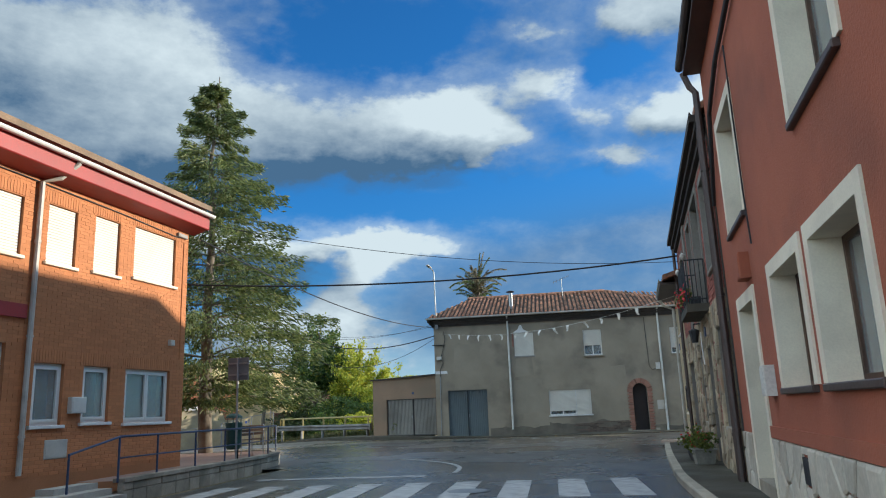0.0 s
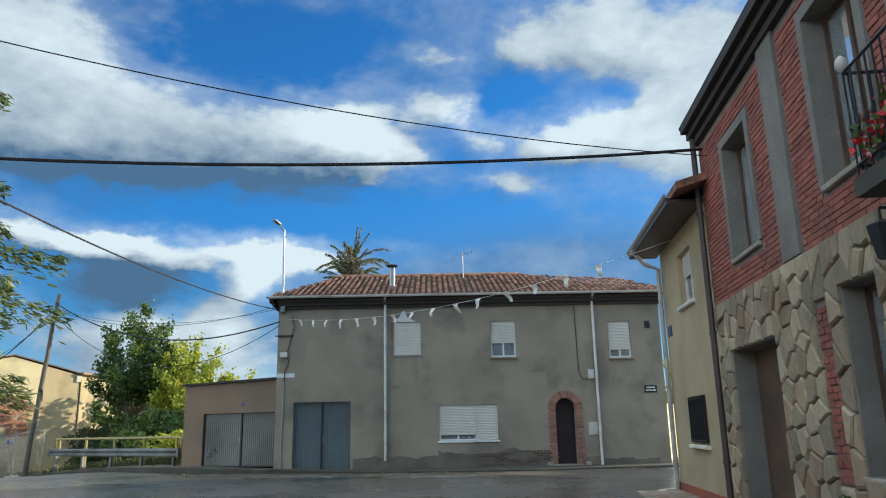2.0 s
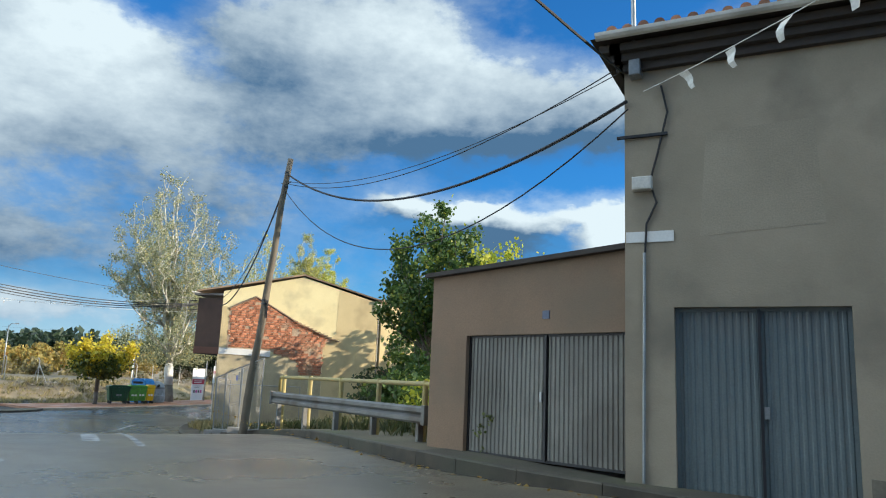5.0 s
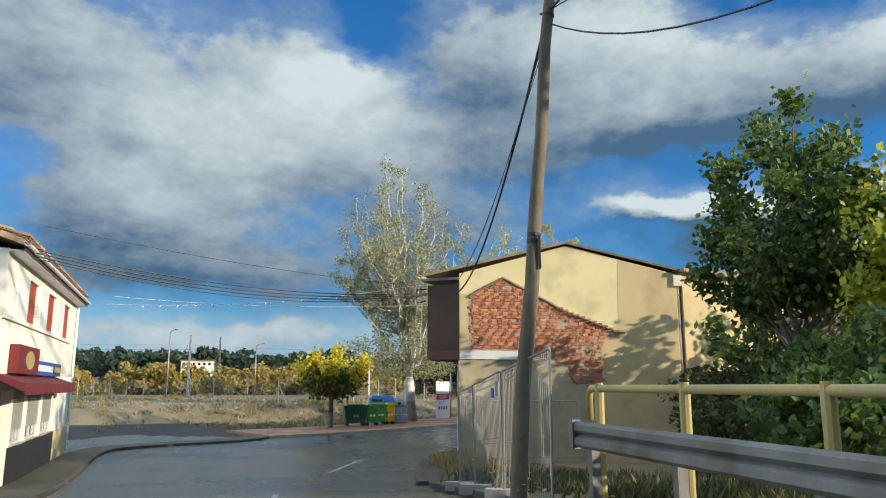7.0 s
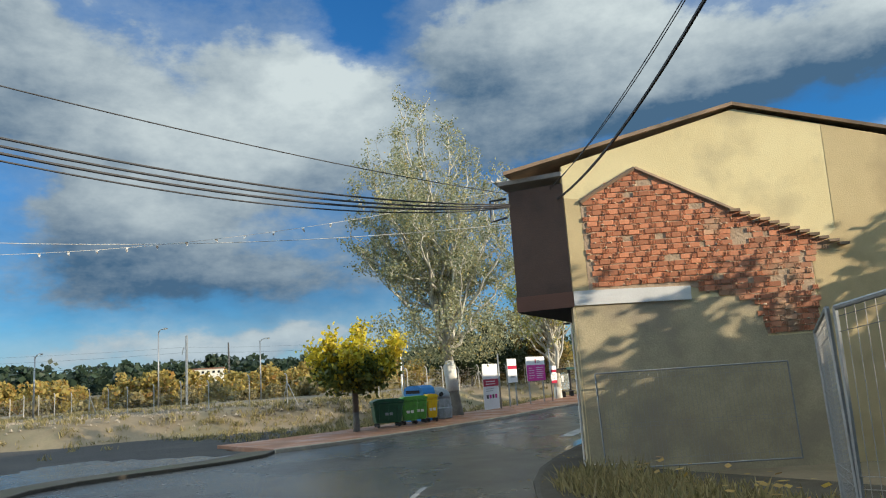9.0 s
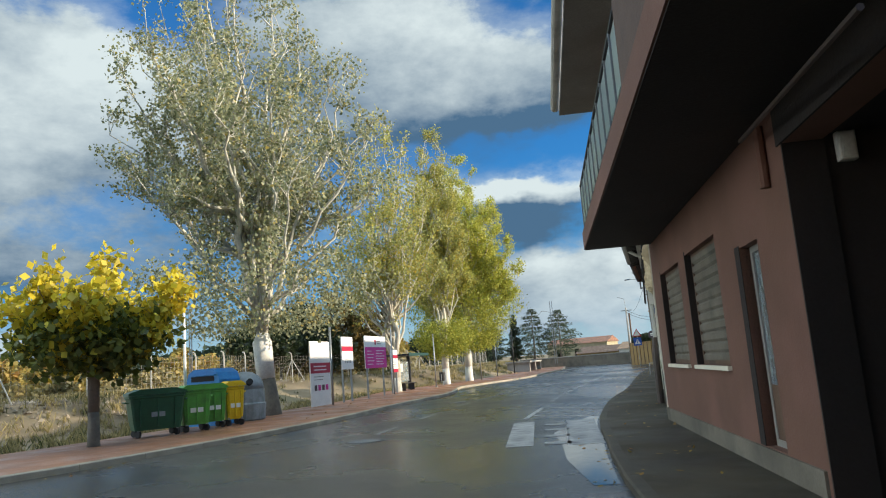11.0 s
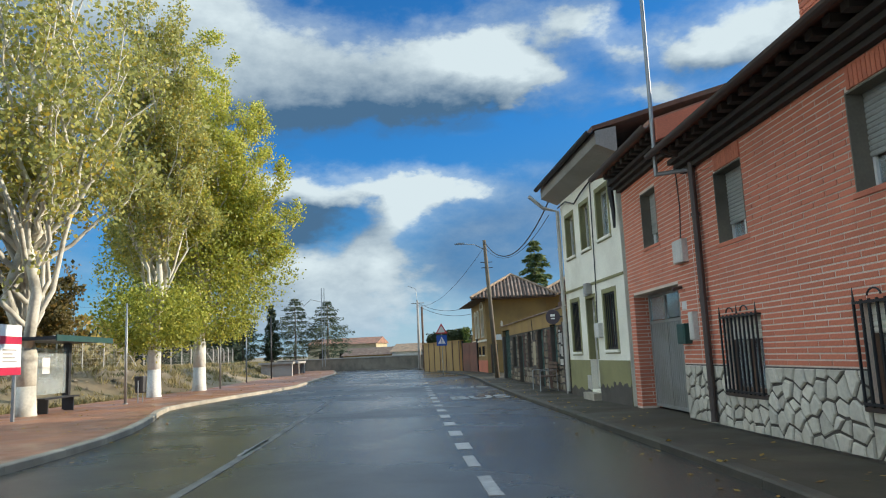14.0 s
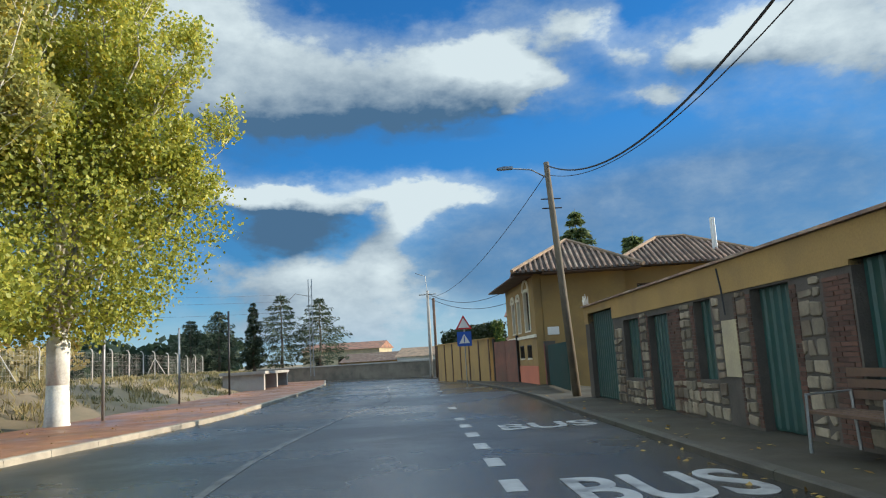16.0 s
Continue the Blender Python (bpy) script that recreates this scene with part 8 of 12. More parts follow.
    for k in range(9):
        part("lettering", box_bm(f, 5.9 + k * 0.31, 6.12 + k * 0.31, 0.16, 0.17, 1.71, 1.89), M_PVC, sg)
    lg = part("logo", box_bm(f, 4.25, 5.7, 0.16, 0.17, 1.66, 1.95), M_PIPE_DARK, sg)
    part("logo_field", box_bm(f, 4.4, 5.55, 0.17, 0.178, 1.72, 1.89), M_YELLOW_RAIL, lg)
    sg = part("sign_board", box_bm(f, 8.9, 11.8, 0.02, 0.22, 1.60, 2.30), M_SIGN_DARKRED, h, "red bar sign box with a yellow emblem")
    bm = bmesh.new()
    prism(bm, f, [(10.25 + 0.62 * math.cos(a * math.pi / 8), 1.95 + 0.24 * math.sin(a * math.pi / 8)) for a in range(16)], 0.22, 0.23)
    part("logo", bm, M_YELLOW_RAIL, sg)
    wall_box(h, f, 1.3, 1.7, 1.35, 1.62, M_PVC, "fan_outlet", 0.2)
    wall_lamp("bar_street_lamp", [f(6.2, -2.5, 5.4), f(6.2, -2.5, 7.2)], f(5.2, -2.3, 7.3))


ruin_house()
street_brick_house()
cream_house()
sheds()
brown_house()
bar_house()

# ---- trees, hedges and woods ----
M_BARK = material("gray_bark", (0.20, 0.17, 0.13), (0.12, 0.10, 0.08), 2.5, 14, rough=0.95, bump=0.8, bump_scale=9)
M_BARK_PALE = material("pale_poplar_bark", (0.60, 0.57, 0.48), (0.43, 0.40, 0.33), 1.5, 14, rough=0.9, bump=0.4, bump_scale=10, stain=(0.17, 0.155, 0.12), stain_scale=1.5)
M_LIME = material("limewashed_bark", (0.78, 0.77, 0.72), (0.66, 0.65, 0.60), 1.5, 16, rough=0.9, bump=0.5, bump_scale=10, stain=(0.36, 0.34, 0.28), stain_scale=1.6, stain_amount=0.5)
L_POPLAR = leaf_material("poplar_leaves", (0.155, 0.18, 0.085), (0.42, 0.42, 0.25), (0.54, 0.41, 0.10), 0.15)
L_POPLAR_Y = leaf_material("yellowing_poplar_leaves", (0.22, 0.24, 0.07), (0.50, 0.48, 0.14), (0.58, 0.42, 0.05), 0.25)
L_POPLAR_G = leaf_material("yellow_green_leaves", (0.25, 0.30, 0.05), (0.60, 0.58, 0.11), (0.64, 0.50, 0.05), 0.24)
L_POPLAR_LOW = leaf_material("green_lower_leaves", (0.16, 0.20, 0.03), (0.50, 0.50, 0.08), (0.50, 0.44, 0.07), 0.15)
L_GOLD = leaf_material("golden_leaves", (0.36, 0.32, 0.03), (0.74, 0.56, 0.04), (0.60, 0.58, 0.06), 0.25)
L_DEEP = leaf_material("deep_green_leaves", (0.05, 0.075, 0.014), (0.17, 0.19, 0.035), (0.26, 0.26, 0.04), 0.08)
L_WALNUT = leaf_material("walnut_leaves", (0.035, 0.075, 0.02), (0.12, 0.19, 0.04), (0.38, 0.38, 0.05), 0.12)
L_LIMEGREEN = leaf_material("lime_yellow_leaves", (0.20, 0.27, 0.03), (0.46, 0.48, 0.05), (0.58, 0.50, 0.05), 0.25)
L_CEDAR = leaf_material("cedar_needles", (0.045, 0.075, 0.026), (0.19, 0.235, 0.075), (0.27, 0.28, 0.10), 0.2)
L_CEDAR_DRY = leaf_material("dry_cedar_needles", (0.12, 0.115, 0.065), (0.27, 0.23, 0.14), (0.30, 0.20, 0.10), 0.3)
L_DARKWOOD = leaf_material("far_dark_wood", (0.028, 0.048, 0.028), (0.055, 0.085, 0.045))
L_AUTUMN = leaf_material("autumn_wood", (0.24, 0.20, 0.06), (0.46, 0.35, 0.09), (0.38, 0.20, 0.05), 0.25)
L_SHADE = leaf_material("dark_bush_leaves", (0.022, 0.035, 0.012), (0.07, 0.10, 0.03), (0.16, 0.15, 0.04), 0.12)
L_FIR = leaf_material("far_fir_needles", (0.03, 0.048, 0.028), (0.10, 0.13, 0.07))
L_OLIVE = leaf_material("dull_autumn_leaves", (0.055, 0.05, 0.014), (0.17, 0.13, 0.035), (0.26, 0.15, 0.03), 0.2)
L_HEDGE = leaf_material("hedge_leaves", (0.018, 0.03, 0.011), (0.045, 0.065, 0.022))
L_WEED = leaf_material("weeds", (0.03, 0.045, 0.014), (0.09, 0.10, 0.032), (0.17, 0.14, 0.06), 0.3)
L_DRYGRASS = leaf_material("dry_grass", (0.17, 0.14, 0.06), (0.42, 0.34, 0.15), (0.15, 0.14, 0.05), 0.3)


def leaf_mesh(name, pts, size, rng, mat, aspect=0.75, dirs=None, flat=0.0):
    """Many small four-cornered leaves at points; dirs gives each its long axis."""
    p = np.asarray(pts, float)
    n = len(p)
    a = rng.normal(size=(n, 3)) if dirs is None else np.asarray(dirs, float) + rng.normal(size=(n, 3)) * 0.25
    a /= np.linalg.norm(a, axis=1)[:, None] + 1e-9
    w = rng.normal(size=(n, 3))
    w[:, 2] *= 1 - flat
    if flat:
        w = np.cross(a, np.array([0, 0, 1.0])) + w * (1 - flat)
    b = w - a * (w * a).sum(1)[:, None]
    b /= np.linalg.norm(b, axis=1)[:, None] + 1e-9
    s = size * rng.uniform(0.6, 1.35, n)[:, None]
    co = np.empty((n, 4, 3))
    co[:, 0], co[:, 2] = p - a * s * 0.5, p + a * s * 0.5
    co[:, 1], co[:, 3] = p + b * s * aspect * 0.5, p - b * s * aspect * 0.5
    me = bpy.data.meshes.new(name)
    me.vertices.add(n * 4)
    me.vertices.foreach_set("co", co.ravel())
    me.loops.add(n * 4)
    me.loops.foreach_set("vertex_index", np.arange(n * 4))
    me.polygons.add(n)
    me.polygons.foreach_set("loop_start", np.arange(0, n * 4, 4))
    me.polygons.foreach_set("loop_total", np.full(n, 4))
    me.update()
    me.materials.append(mat)
    return me


def leaves(name, pts, size, rng, mat, parent, label="", aspect=0.75, dirs=None, flat=0.0, kind=""):
    ob = new(name, leaf_mesh(name, np.asarray(pts) - np.array(base_of(parent)), size, rng, mat, aspect, dirs, flat))
    ob.parent = parent
    return tagged(ob, label, kind=kind)


def bend(a, b, rise, rng, n=6, wob=0.12):
    """A curved limb from a to b that leaves outward and turns up (rise > 0)."""
    a, b = np.array(a, float), np.array(b, float)
    out = []
    for i in range(n + 1):
        s = i / n
        q = a + (b - a) * s
        q[:2] += (b - a)[:2] * (rise * s * (1 - s))
        if 0 < i < n:
            q += rng.normal(size=3) * wob * np.linalg.norm(b - a) * 0.12
        out.append(q)
    return out


def at_path(path, s):
    k = s * (len(path) - 1)
    i = min(int(k), len(path) - 2)
    return path[i] + (path[i + 1] - path[i]) * (k - i)


def broadleaf(name, base, crotch, top, radius, seed, mat, label, bark=None, paint=None, limbs=14, subs=9, count=16000, size=0.13, shape=(0.35, 0.9), low=None, lean=(0, 0), girth=0.3, upright=0.35, skirt=None, category="tree"):
    """A tree: trunk, limbs that fan out from the crotch, branches, and leaves along the branches. shape: height share of the widest girth and fullness of the top."""
    rng = np.random.default_rng(seed)
    bark = bark or M_BARK
    bx_, by_, bz_ = base
    tree = thing(name, base, label, category)
    h = top - crotch
    cx, cy = lean
    fork = np.array([bx_ + cx * 0.2, by_ + cy * 0.2, crotch])
    split = bz_ + (crotch - bz_) * 0.5
    mid = np.array([bx_ + cx * 0.12, by_ + cy * 0.12, split])
    low_trunk = [(bx_, by_, bz_ - 0.15), (bx_, by_, bz_ + 0.12), tuple(mid)]
    bm = tube_bm(low_trunk, [girth * 1.2, girth * 1.02, girth * 0.90], 12)
    part("trunk", bm, {"all": M_LIME, "band": M_BARK}.get(paint, bark), tree, smooth=True)
    bm = bmesh.new()
    tube(bm, [tuple(mid), tuple(fork), tuple(fork + (0.02, 0.03, 0.35))], [girth * 0.92, girth * 0.95, girth * 0.6], 12)
    part("trunk_fork", bm, M_LIME if paint else bark, tree, smooth=True)

    def env(s):
        w = shape[0]
        return (s / w) ** 0.7 if s < w else max(0.0, (1 - ((s - w) / (1 - w)) ** (1.0 + shape[1]))) ** 0.8

    bm = bmesh.new()
    sites, out = [], []
    for i in range(limbs):
        s_top = 1.0 - 0.72 * (i / limbs) ** 0.85
        ang = i * 2.39996 + rng.uniform(-0.3, 0.3)
        rr = radius * env(min(0.98, s_top)) * rng.uniform(0.75, 1.0) + (0.15 if i else 0)
        start = fork + np.array([0, 0, rng.uniform(0, 0.3)]) + (np.array([cx, cy, h]) * rng.uniform(0.0, upright) * (1 - s_top * 0.3) if i > 3 else 0)
        end = np.array([bx_ + cx * s_top + math.cos(ang) * rr, by_ + cy * s_top + math.sin(ang) * rr, crotch + h * s_top * rng.uniform(0.93, 1.0)])
        path = bend(start, end, 0.45, rng, 8, 0.18)
        r0 = girth * (0.5 if i < 5 else 0.28) * rng.uniform(0.8, 1.1)
        tube(bm, path, [max(0.012, r0 * (1 - 0.95 * k / 8)) for k in range(9)], 6)
        nsub = int(subs * (0.6 + s_top * 0.8))
        for j in range(nsub):
            s = rng.uniform(0.22, 1.0) if j else 1.0
            p = at_path(path, s)
            a2 = rng.uniform(0, 2 * math.pi)
            ln = rng.uniform(0.10, 0.30) * h * (0.35 + 0.65 * (1 - s)) * 0.55 + 0.35
            tip = p + np.array([math.cos(a2) * ln * 0.62, math.sin(a2) * ln * 0.62, ln * rng.uniform(0.35, 1.0)])
            tw = bend(p, tip, 0.3, rng, 4, 0.3)
            tube(bm, tw, [max(0.006, r0 * 0.22 * (1 - 0.9 * k / 4)) for k in range(5)], 4, False)
            for q in range(int(6 + ln * 5)):
                sites.append(at_path(tw, rng.uniform(0.15, 1.0)))
                out.append(tip - p)
    part("branching", bm, bark, tree, smooth=True)
    sites = np.array(sites)
    per = max(1, count // len(sites))
    pts = np.repeat(sites, per, 0) + rng.normal(size=(len(sites) * per, 3)) * np.array([0.20, 0.20, 0.22]) * (0.6 + size * 2)
    keep = rng.random(len(sites)) > 0.12
    leaves("crown", pts[np.repeat(keep, per)], size, rng, mat, tree)
    if skirt:
        sm, share, lo, hi = skirt
        n = int(count * share)
        a = rng.uniform(0, 2 * math.pi, n // 8)
        r = radius * np.sqrt(rng.uniform(0.05, 1, n // 8)) * 0.95
        zs = rng.uniform(lo, hi, n // 8)
        k = (zs - lo) / (hi - lo)
        r = r * (0.45 + 0.55 * np.minimum(1, k * 2.2)) * (1 - 0.3 * np.maximum(0, k - 0.6) / 0.4)
        c = np.stack([bx_ + cx * 0.2 + np.cos(a) * r, by_ + cy * 0.2 + np.sin(a) * r, zs], 1)
        pts = np.repeat(c, 8, 0) + rng.normal(size=(len(c) * 8, 3)) * 0.22
        leaves("lower_foliage", pts, size, rng, sm, tree)
    return tree


def cedar(name, base, top, reach, first, seed, label, mat=None, bark=None, whorls=24, per=6, needles=60, size=0.30, droop=0.25, girth=0.28, power=0.8, lift=0.1, gaps=0.0):
    """A cedar or fir: straight trunk, tiers of spreading boughs with drooping sprays of needles."""
    rng = np.random.default_rng(seed)
    bark = bark or M_BARK
    tree = thing(name, base, label, "tree")
    b = np.array(base, float)
    h = top - b[2]
    trunk = [b + np.array([rng.normal() * 0.05, rng.normal() * 0.05, h * k / 8 - (0.2 if k == 0 else 0)]) for k in range(9)]
    part("trunk", tube_bm(trunk, [girth * (1.0 - 0.94 * k / 8) for k in range(9)], 9), bark, tree, smooth=True)
    bm = bmesh.new()
    pts, dirs = [], []
    for w in range(whorls):
        s = (w + rng.uniform(-0.3, 0.3)) / whorls
        z = first + (top - first) * min(0.985, max(0.0, s))
        for k in range(per):
            if rng.random() < gaps:
                continue
            ang = w * 1.3 + k * 2 * math.pi / per + rng.uniform(-0.35, 0.35)
            ln = reach * ((1 - s) ** power) * rng.uniform(0.5, 1.15) * min(1.0, 0.55 + s * 3) + 0.25
            d = np.array([math.cos(ang), math.sin(ang), 0])
            path = []
            for i in range(7):
                q = i / 6
                path.append(np.array([b[0], b[1], z]) + d * ln * q + np.array([0, 0, ln * (lift * q - droop * q * q + (0.10 * max(0, q - 0.75)))]))
            tube(bm, path, [max(0.008, girth * 0.16 * (1 - s * 0.6) * (1 - 0.9 * i / 6)) for i in range(7)], 4, False)
            n = int(needles * (0.3 + ln / reach))
            for _ in range(n):
                q = rng.uniform(0.12, 1.02) ** 0.8
                p = at_path(path, min(1, q))
                side = np.array([-d[1], d[0], 0]) * rng.normal() * 0.15 * ln * (1.15 - q)
                hang = -abs(rng.normal()) * 0.17 * (0.5 + ln / reach)
                pts.append(p + side + np.array([0, 0, hang]) + rng.normal(size=3) * 0.05)
                dirs.append(d * 0.8 + side * 0.5 + np.array([0, 0, -0.7 * rng.random()]))
    part("branching", bm, bark, tree)
    leaves("needle_sprays", pts, size, rng, mat or L_CEDAR, tree, aspect=0.22, dirs=dirs)
    return tree


def frond_tree(base, top, seed):
    """Topped conifer whose last boughs stand out like a fan, each hung with short sprays."""
    rng = np.random.default_rng(seed)
    tree = thing("topped_conifer", base, "topped old conifer with fanned feathery boughs behind the gray house", "tree")
    b = np.array(base, float)
    part("trunk", tube_bm([b + np.array([0, 0, (top + 0.6) * k / 6]) for k in range(7)], [0.34 - 0.035 * k for k in range(7)], 9), M_BARK, tree, smooth=True)
    boughs = bmesh.new()
    green, dry = ([], []), ([], [])
    for k in range(46):
        ang, up = k * 2.4, math.radians(rng.uniform(12, 84))
        z = top + rng.uniform(-1.0, 0.5)
        ln = rng.uniform(1.7, 2.85) * (1.0 if up < 1.2 else 0.95)
        d = np.array([math.cos(ang) * math.cos(up), math.sin(ang) * math.cos(up), math.sin(up)])
        path = [np.array([b[0], b[1], z]) + d * ln * q - np.array([0, 0, 0.38 * ln * q ** 3 * math.cos(up)]) for q in (0, 0.2, 0.4, 0.6, 0.8, 1.0)]
        tube(boughs, path, [0.05, 0.042, 0.035, 0.026, 0.017, 0.008], 5, False)
        pts, dirs = dry if k % 2 == 0 else green
        flat = np.array([-d[1], d[0], 0]) / (math.hypot(d[0], d[1]) + 1e-6)
        for _ in range(150):
            q = rng.uniform(0.22, 1.0)
            s = rng.choice((-1, 1)) * rng.uniform(0.02, 0.24) * (1.25 - q)
            at = at_path(path, q)
            pts.append(at + flat * s + np.array([0, 0, -abs(s) * 0.55 - 0.05 * rng.random()]))
            dirs.append(flat * np.sign(s) * 0.6 + d * 0.55 + np.array([0, 0, -0.55]))
    part("branching", boughs, M_BARK, tree)
    leaves("needle_sprays", green[0], 0.21, rng, L_CEDAR, tree, aspect=0.22, dirs=green[1])
    leaves("dry_sprays", dry[0], 0.21, rng, L_CEDAR_DRY, tree, "dry brown needle sprays", aspect=0.22, dirs=dry[1])
    return tree


def clump_points(rng, centres, radii, per, squash=0.8):
    """Points near the skins of many uneven clumps."""
    n = len(centres)
    d = rng.normal(size=(n * per, 3))
    d /= np.linalg.norm(d, axis=1)[:, None]
    d *= rng.uniform(0.55, 1.0, n * per)[:, None] ** 0.5
    d[:, 2] *= squash
    return np.repeat(np.asarray(centres, float), per, 0) + d * np.repeat(np.asarray(radii, float), per)[:, None]


def wood(name, spots, mat, label, category, seed, size, per=60, kind="stuff"):
    """A far wood as many crowns of leaf clumps; spots: (x, y, ground, height, radius)."""
    rng = np.random.default_rng(seed)
    c, r = [], []
    for x, y, z, h, w in spots:
        for k in range(9):
            s = rng.uniform(0.1, 1.0)
            ww = w * (1 - 0.75 * s * s)
            a = rng.uniform(0, 2 * math.pi)
            c.append((x + math.cos(a) * ww * 0.6, y + math.sin(a) * ww * 0.6, z + h * (0.12 + 0.8 * s)))
            r.append(w * rng.uniform(0.3, 0.5))
    ob = new(name, leaf_mesh(name, clump_points(rng, c, r, per), size, rng, mat))
    return tagged(ob, label, category, kind=kind)


def bush(name, at, r, h, seed, mat, label, size=0.10, per=26, category="bush"):
    rng = np.random.default_rng(seed)
    holder = thing(name, at, label, category)
    bm = bmesh.new()
    tips = []
    for k in range(9):
        a, q = rng.uniform(0, 6.28), rng.uniform(0.2, 1)
        tip = np.array(at) + np.array([math.cos(a) * r * q, math.sin(a) * r * q, h * rng.uniform(0.45, 0.95)])
        tube(bm, [np.array(at) + (0, 0, -0.05), (np.array(at) + tip) / 2 + rng.normal(size=3) * 0.05, tip], [0.02, 0.014, 0.006], 4, False)
        tips.append(tip)
    part("stems", bm, M_BARK, holder)
    n = max(20, int(40 * r * h))
    c = np.stack([at[0] + rng.normal(size=n) * r * 0.45, at[1] + rng.normal(size=n) * r * 0.45, at[2] + np.abs(rng.uniform(0.05, 1.0, n)) * h * 0.9], 1)
    leaves("foliage", clump_points(rng, c, np.full(n, 0.28 * max(r, 0.5)), per), size, rng, mat, holder)
    return holder


def grass(name, spots, seed, mat, label, height=0.35, per=14):
    """Tufts of grass and weeds; spots: (x, y, z)."""
    rng = np.random.default_rng(seed)
    p = np.repeat(np.asarray(spots, float), per, 0)
    hh = height * rng.uniform(0.4, 1.2, len(p))
    p[:, :2] += rng.normal(size=(len(p), 2)) * 0.14
    p[:, 2] += hh * 0.35
    d = np.stack([rng.normal(size=len(p)) * 0.35, rng.normal(size=len(p)) * 0.35, np.ones(len(p))], 1)
    ob = new(name, leaf_mesh(name, p, height, rng, mat, 0.10, d))
    return tagged(ob, label, "grass", kind="stuff")


def crown_tree():
    """Small street tree with a wide low crown, golden on top and green beneath."""
    base = (-48.5, 64.9, terr(-48.5, 64.9) + 0.12)
    t = broadleaf("plane_tree", base, 0.55, 3.3, 2.0, 5, L_GOLD, "small street tree with golden top leaves over dark green ones", limbs=12, subs=7, count=6200, size=0.22, shape=(0.62, 2.5), girth=0.15, upright=0.1, skirt=(L_DEEP, 0.6, 0.85, 2.05))
    return t


def plant_trees():
    g = lambda x, y: terr(x, y) + 0.10
    crown_tree()
    broadleaf("poplar_tree", (-51.3, 74.2, g(-51.3, 74.2)), 1.6, 18.3, 5.7, 11, L_POPLAR, "tall poplar with pale limbs and thin silvery leaves", M_BARK_PALE, "band", limbs=46, subs=17, count=56000, size=0.135, shape=(0.36, 1.2), girth=0.38, upright=0.34, lean=(-1.2, -0.5), skirt=(L_POPLAR, 0.15, 2.0, 4.8))
    broadleaf("poplar_tree", (-57.2, 91.6, g(-57.2, 91.6)), 0.6, 17.0, 4.0, 12, L_POPLAR_Y, "poplar with thin yellowing leaves and forked grey trunk", M_BARK_PALE, None, limbs=34, subs=13, count=24000, size=0.16, shape=(0.46, 0.75), girth=0.32, upright=0.28)
    broadleaf("poplar_tree", (-59.2, 101.3, g(-59.2, 101.3)), 1.2, 19.2, 2.7, 13, L_POPLAR_Y, "slender poplar with whitewashed trunk and golden green leaves", M_BARK_PALE, "all", limbs=30, subs=14, count=60000, size=0.135, shape=(0.34, 0.5), girth=0.30, upright=0.5, skirt=(L_POPLAR_LOW, 0.16, 1.0, 3.4))
    broadleaf("poplar_tree", (-60.3, 107.0, g(-60.3, 107.0)), 1.2, 17.6, 5.2, 14, L_POPLAR_G, "dense yellow-green poplar with whitewashed trunk", M_BARK_PALE, "all", limbs=36, subs=16, count=150000, size=0.128, shape=(0.30, 0.75), girth=0.34, upright=0.45, skirt=(L_POPLAR_LOW, 0.22, 1.5, 8.0))
    # cedars beside the orange building and behind the gray house
    cedar("cedar_tree", (-12.0, 24.6, 0.1), 14.4, 5.7, 1.9, 21, "tall green cedar with drooping tiers beside the orange building", whorls=28, per=7, needles=520, size=0.21, droop=0.24, girth=0.26, power=0.9, lift=0.2, gaps=0.14)
    cedar("cedar_tree", (-17.5, 26.5, 0.1), 10.5, 3.4, 2.0, 22, "smaller cedar behind the orange building", whorls=18, per=6, needles=80, size=0.36, droop=0.2, girth=0.2, lift=0.15)
    frond_tree((-4.7, 51.0, 0.0), 9.9, 23)
    # walnut and shrubs between the gray house annexe and the yellow gable
    broadleaf("walnut_tree", (-18.9, 58.4, -0.3), 1.6, 9.3, 2.7, 31, L_WALNUT, "leafy green walnut tree turning yellow on one side", limbs=20, subs=10, count=22000, size=0.20, shape=(0.45, 1.6), girth=0.2, upright=0.25)
    broadleaf("walnut_tree", (-15.4, 57.6, -0.3), 0.9, 7.2, 2.1, 32, L_LIMEGREEN, "lime-yellow young tree beside the walnut", limbs=15, subs=9, count=13000, size=0.20, shape=(0.45, 1.6), girth=0.15, upright=0.25)
    for k, (x, y, r, h, m) in enumerate(((-16.9, 54.2, 1.1, 2.6, L_WALNUT), (-15.2, 53.6, 1.3, 2.8, L_WALNUT), (-13.6, 52.6, 1.3, 2.3, L_WALNUT), (-12.6, 47.6, 1.0, 1.6, L_LIMEGREEN), (-15.8, 50.0, 0.9, 1.7, L_WALNUT), (-13.0, 55.5, 1.8, 3.8, L_LIMEGREEN), (-10.5, 54.0, 1.8, 4.2, L_LIMEGREEN))):
        bush("bush", (x, y, 0.0), r, h, 40 + k, m, "overgrown leafy bush behind the guard rail" if m is L_WALNUT else "yellow-green overgrown bush behind the guard rail", 0.17, 30)
    for k, (x, y, r, h) in enumerate(((-21.4, 59.4, 1.4, 2.6), (-20.2, 57.4, 1.5, 3.0), (-22.6, 61.2, 1.0, 1.9), (-18.8, 60.6, 1.7, 3.8), (-19.6, 55.4, 1.2, 2.0))):
        bush("bush", (x, y, terr(x, y) + 0.05), r, h, 240 + k, L_SHADE, "dark overgrown bush beside the yard wall", 0.16, 34)
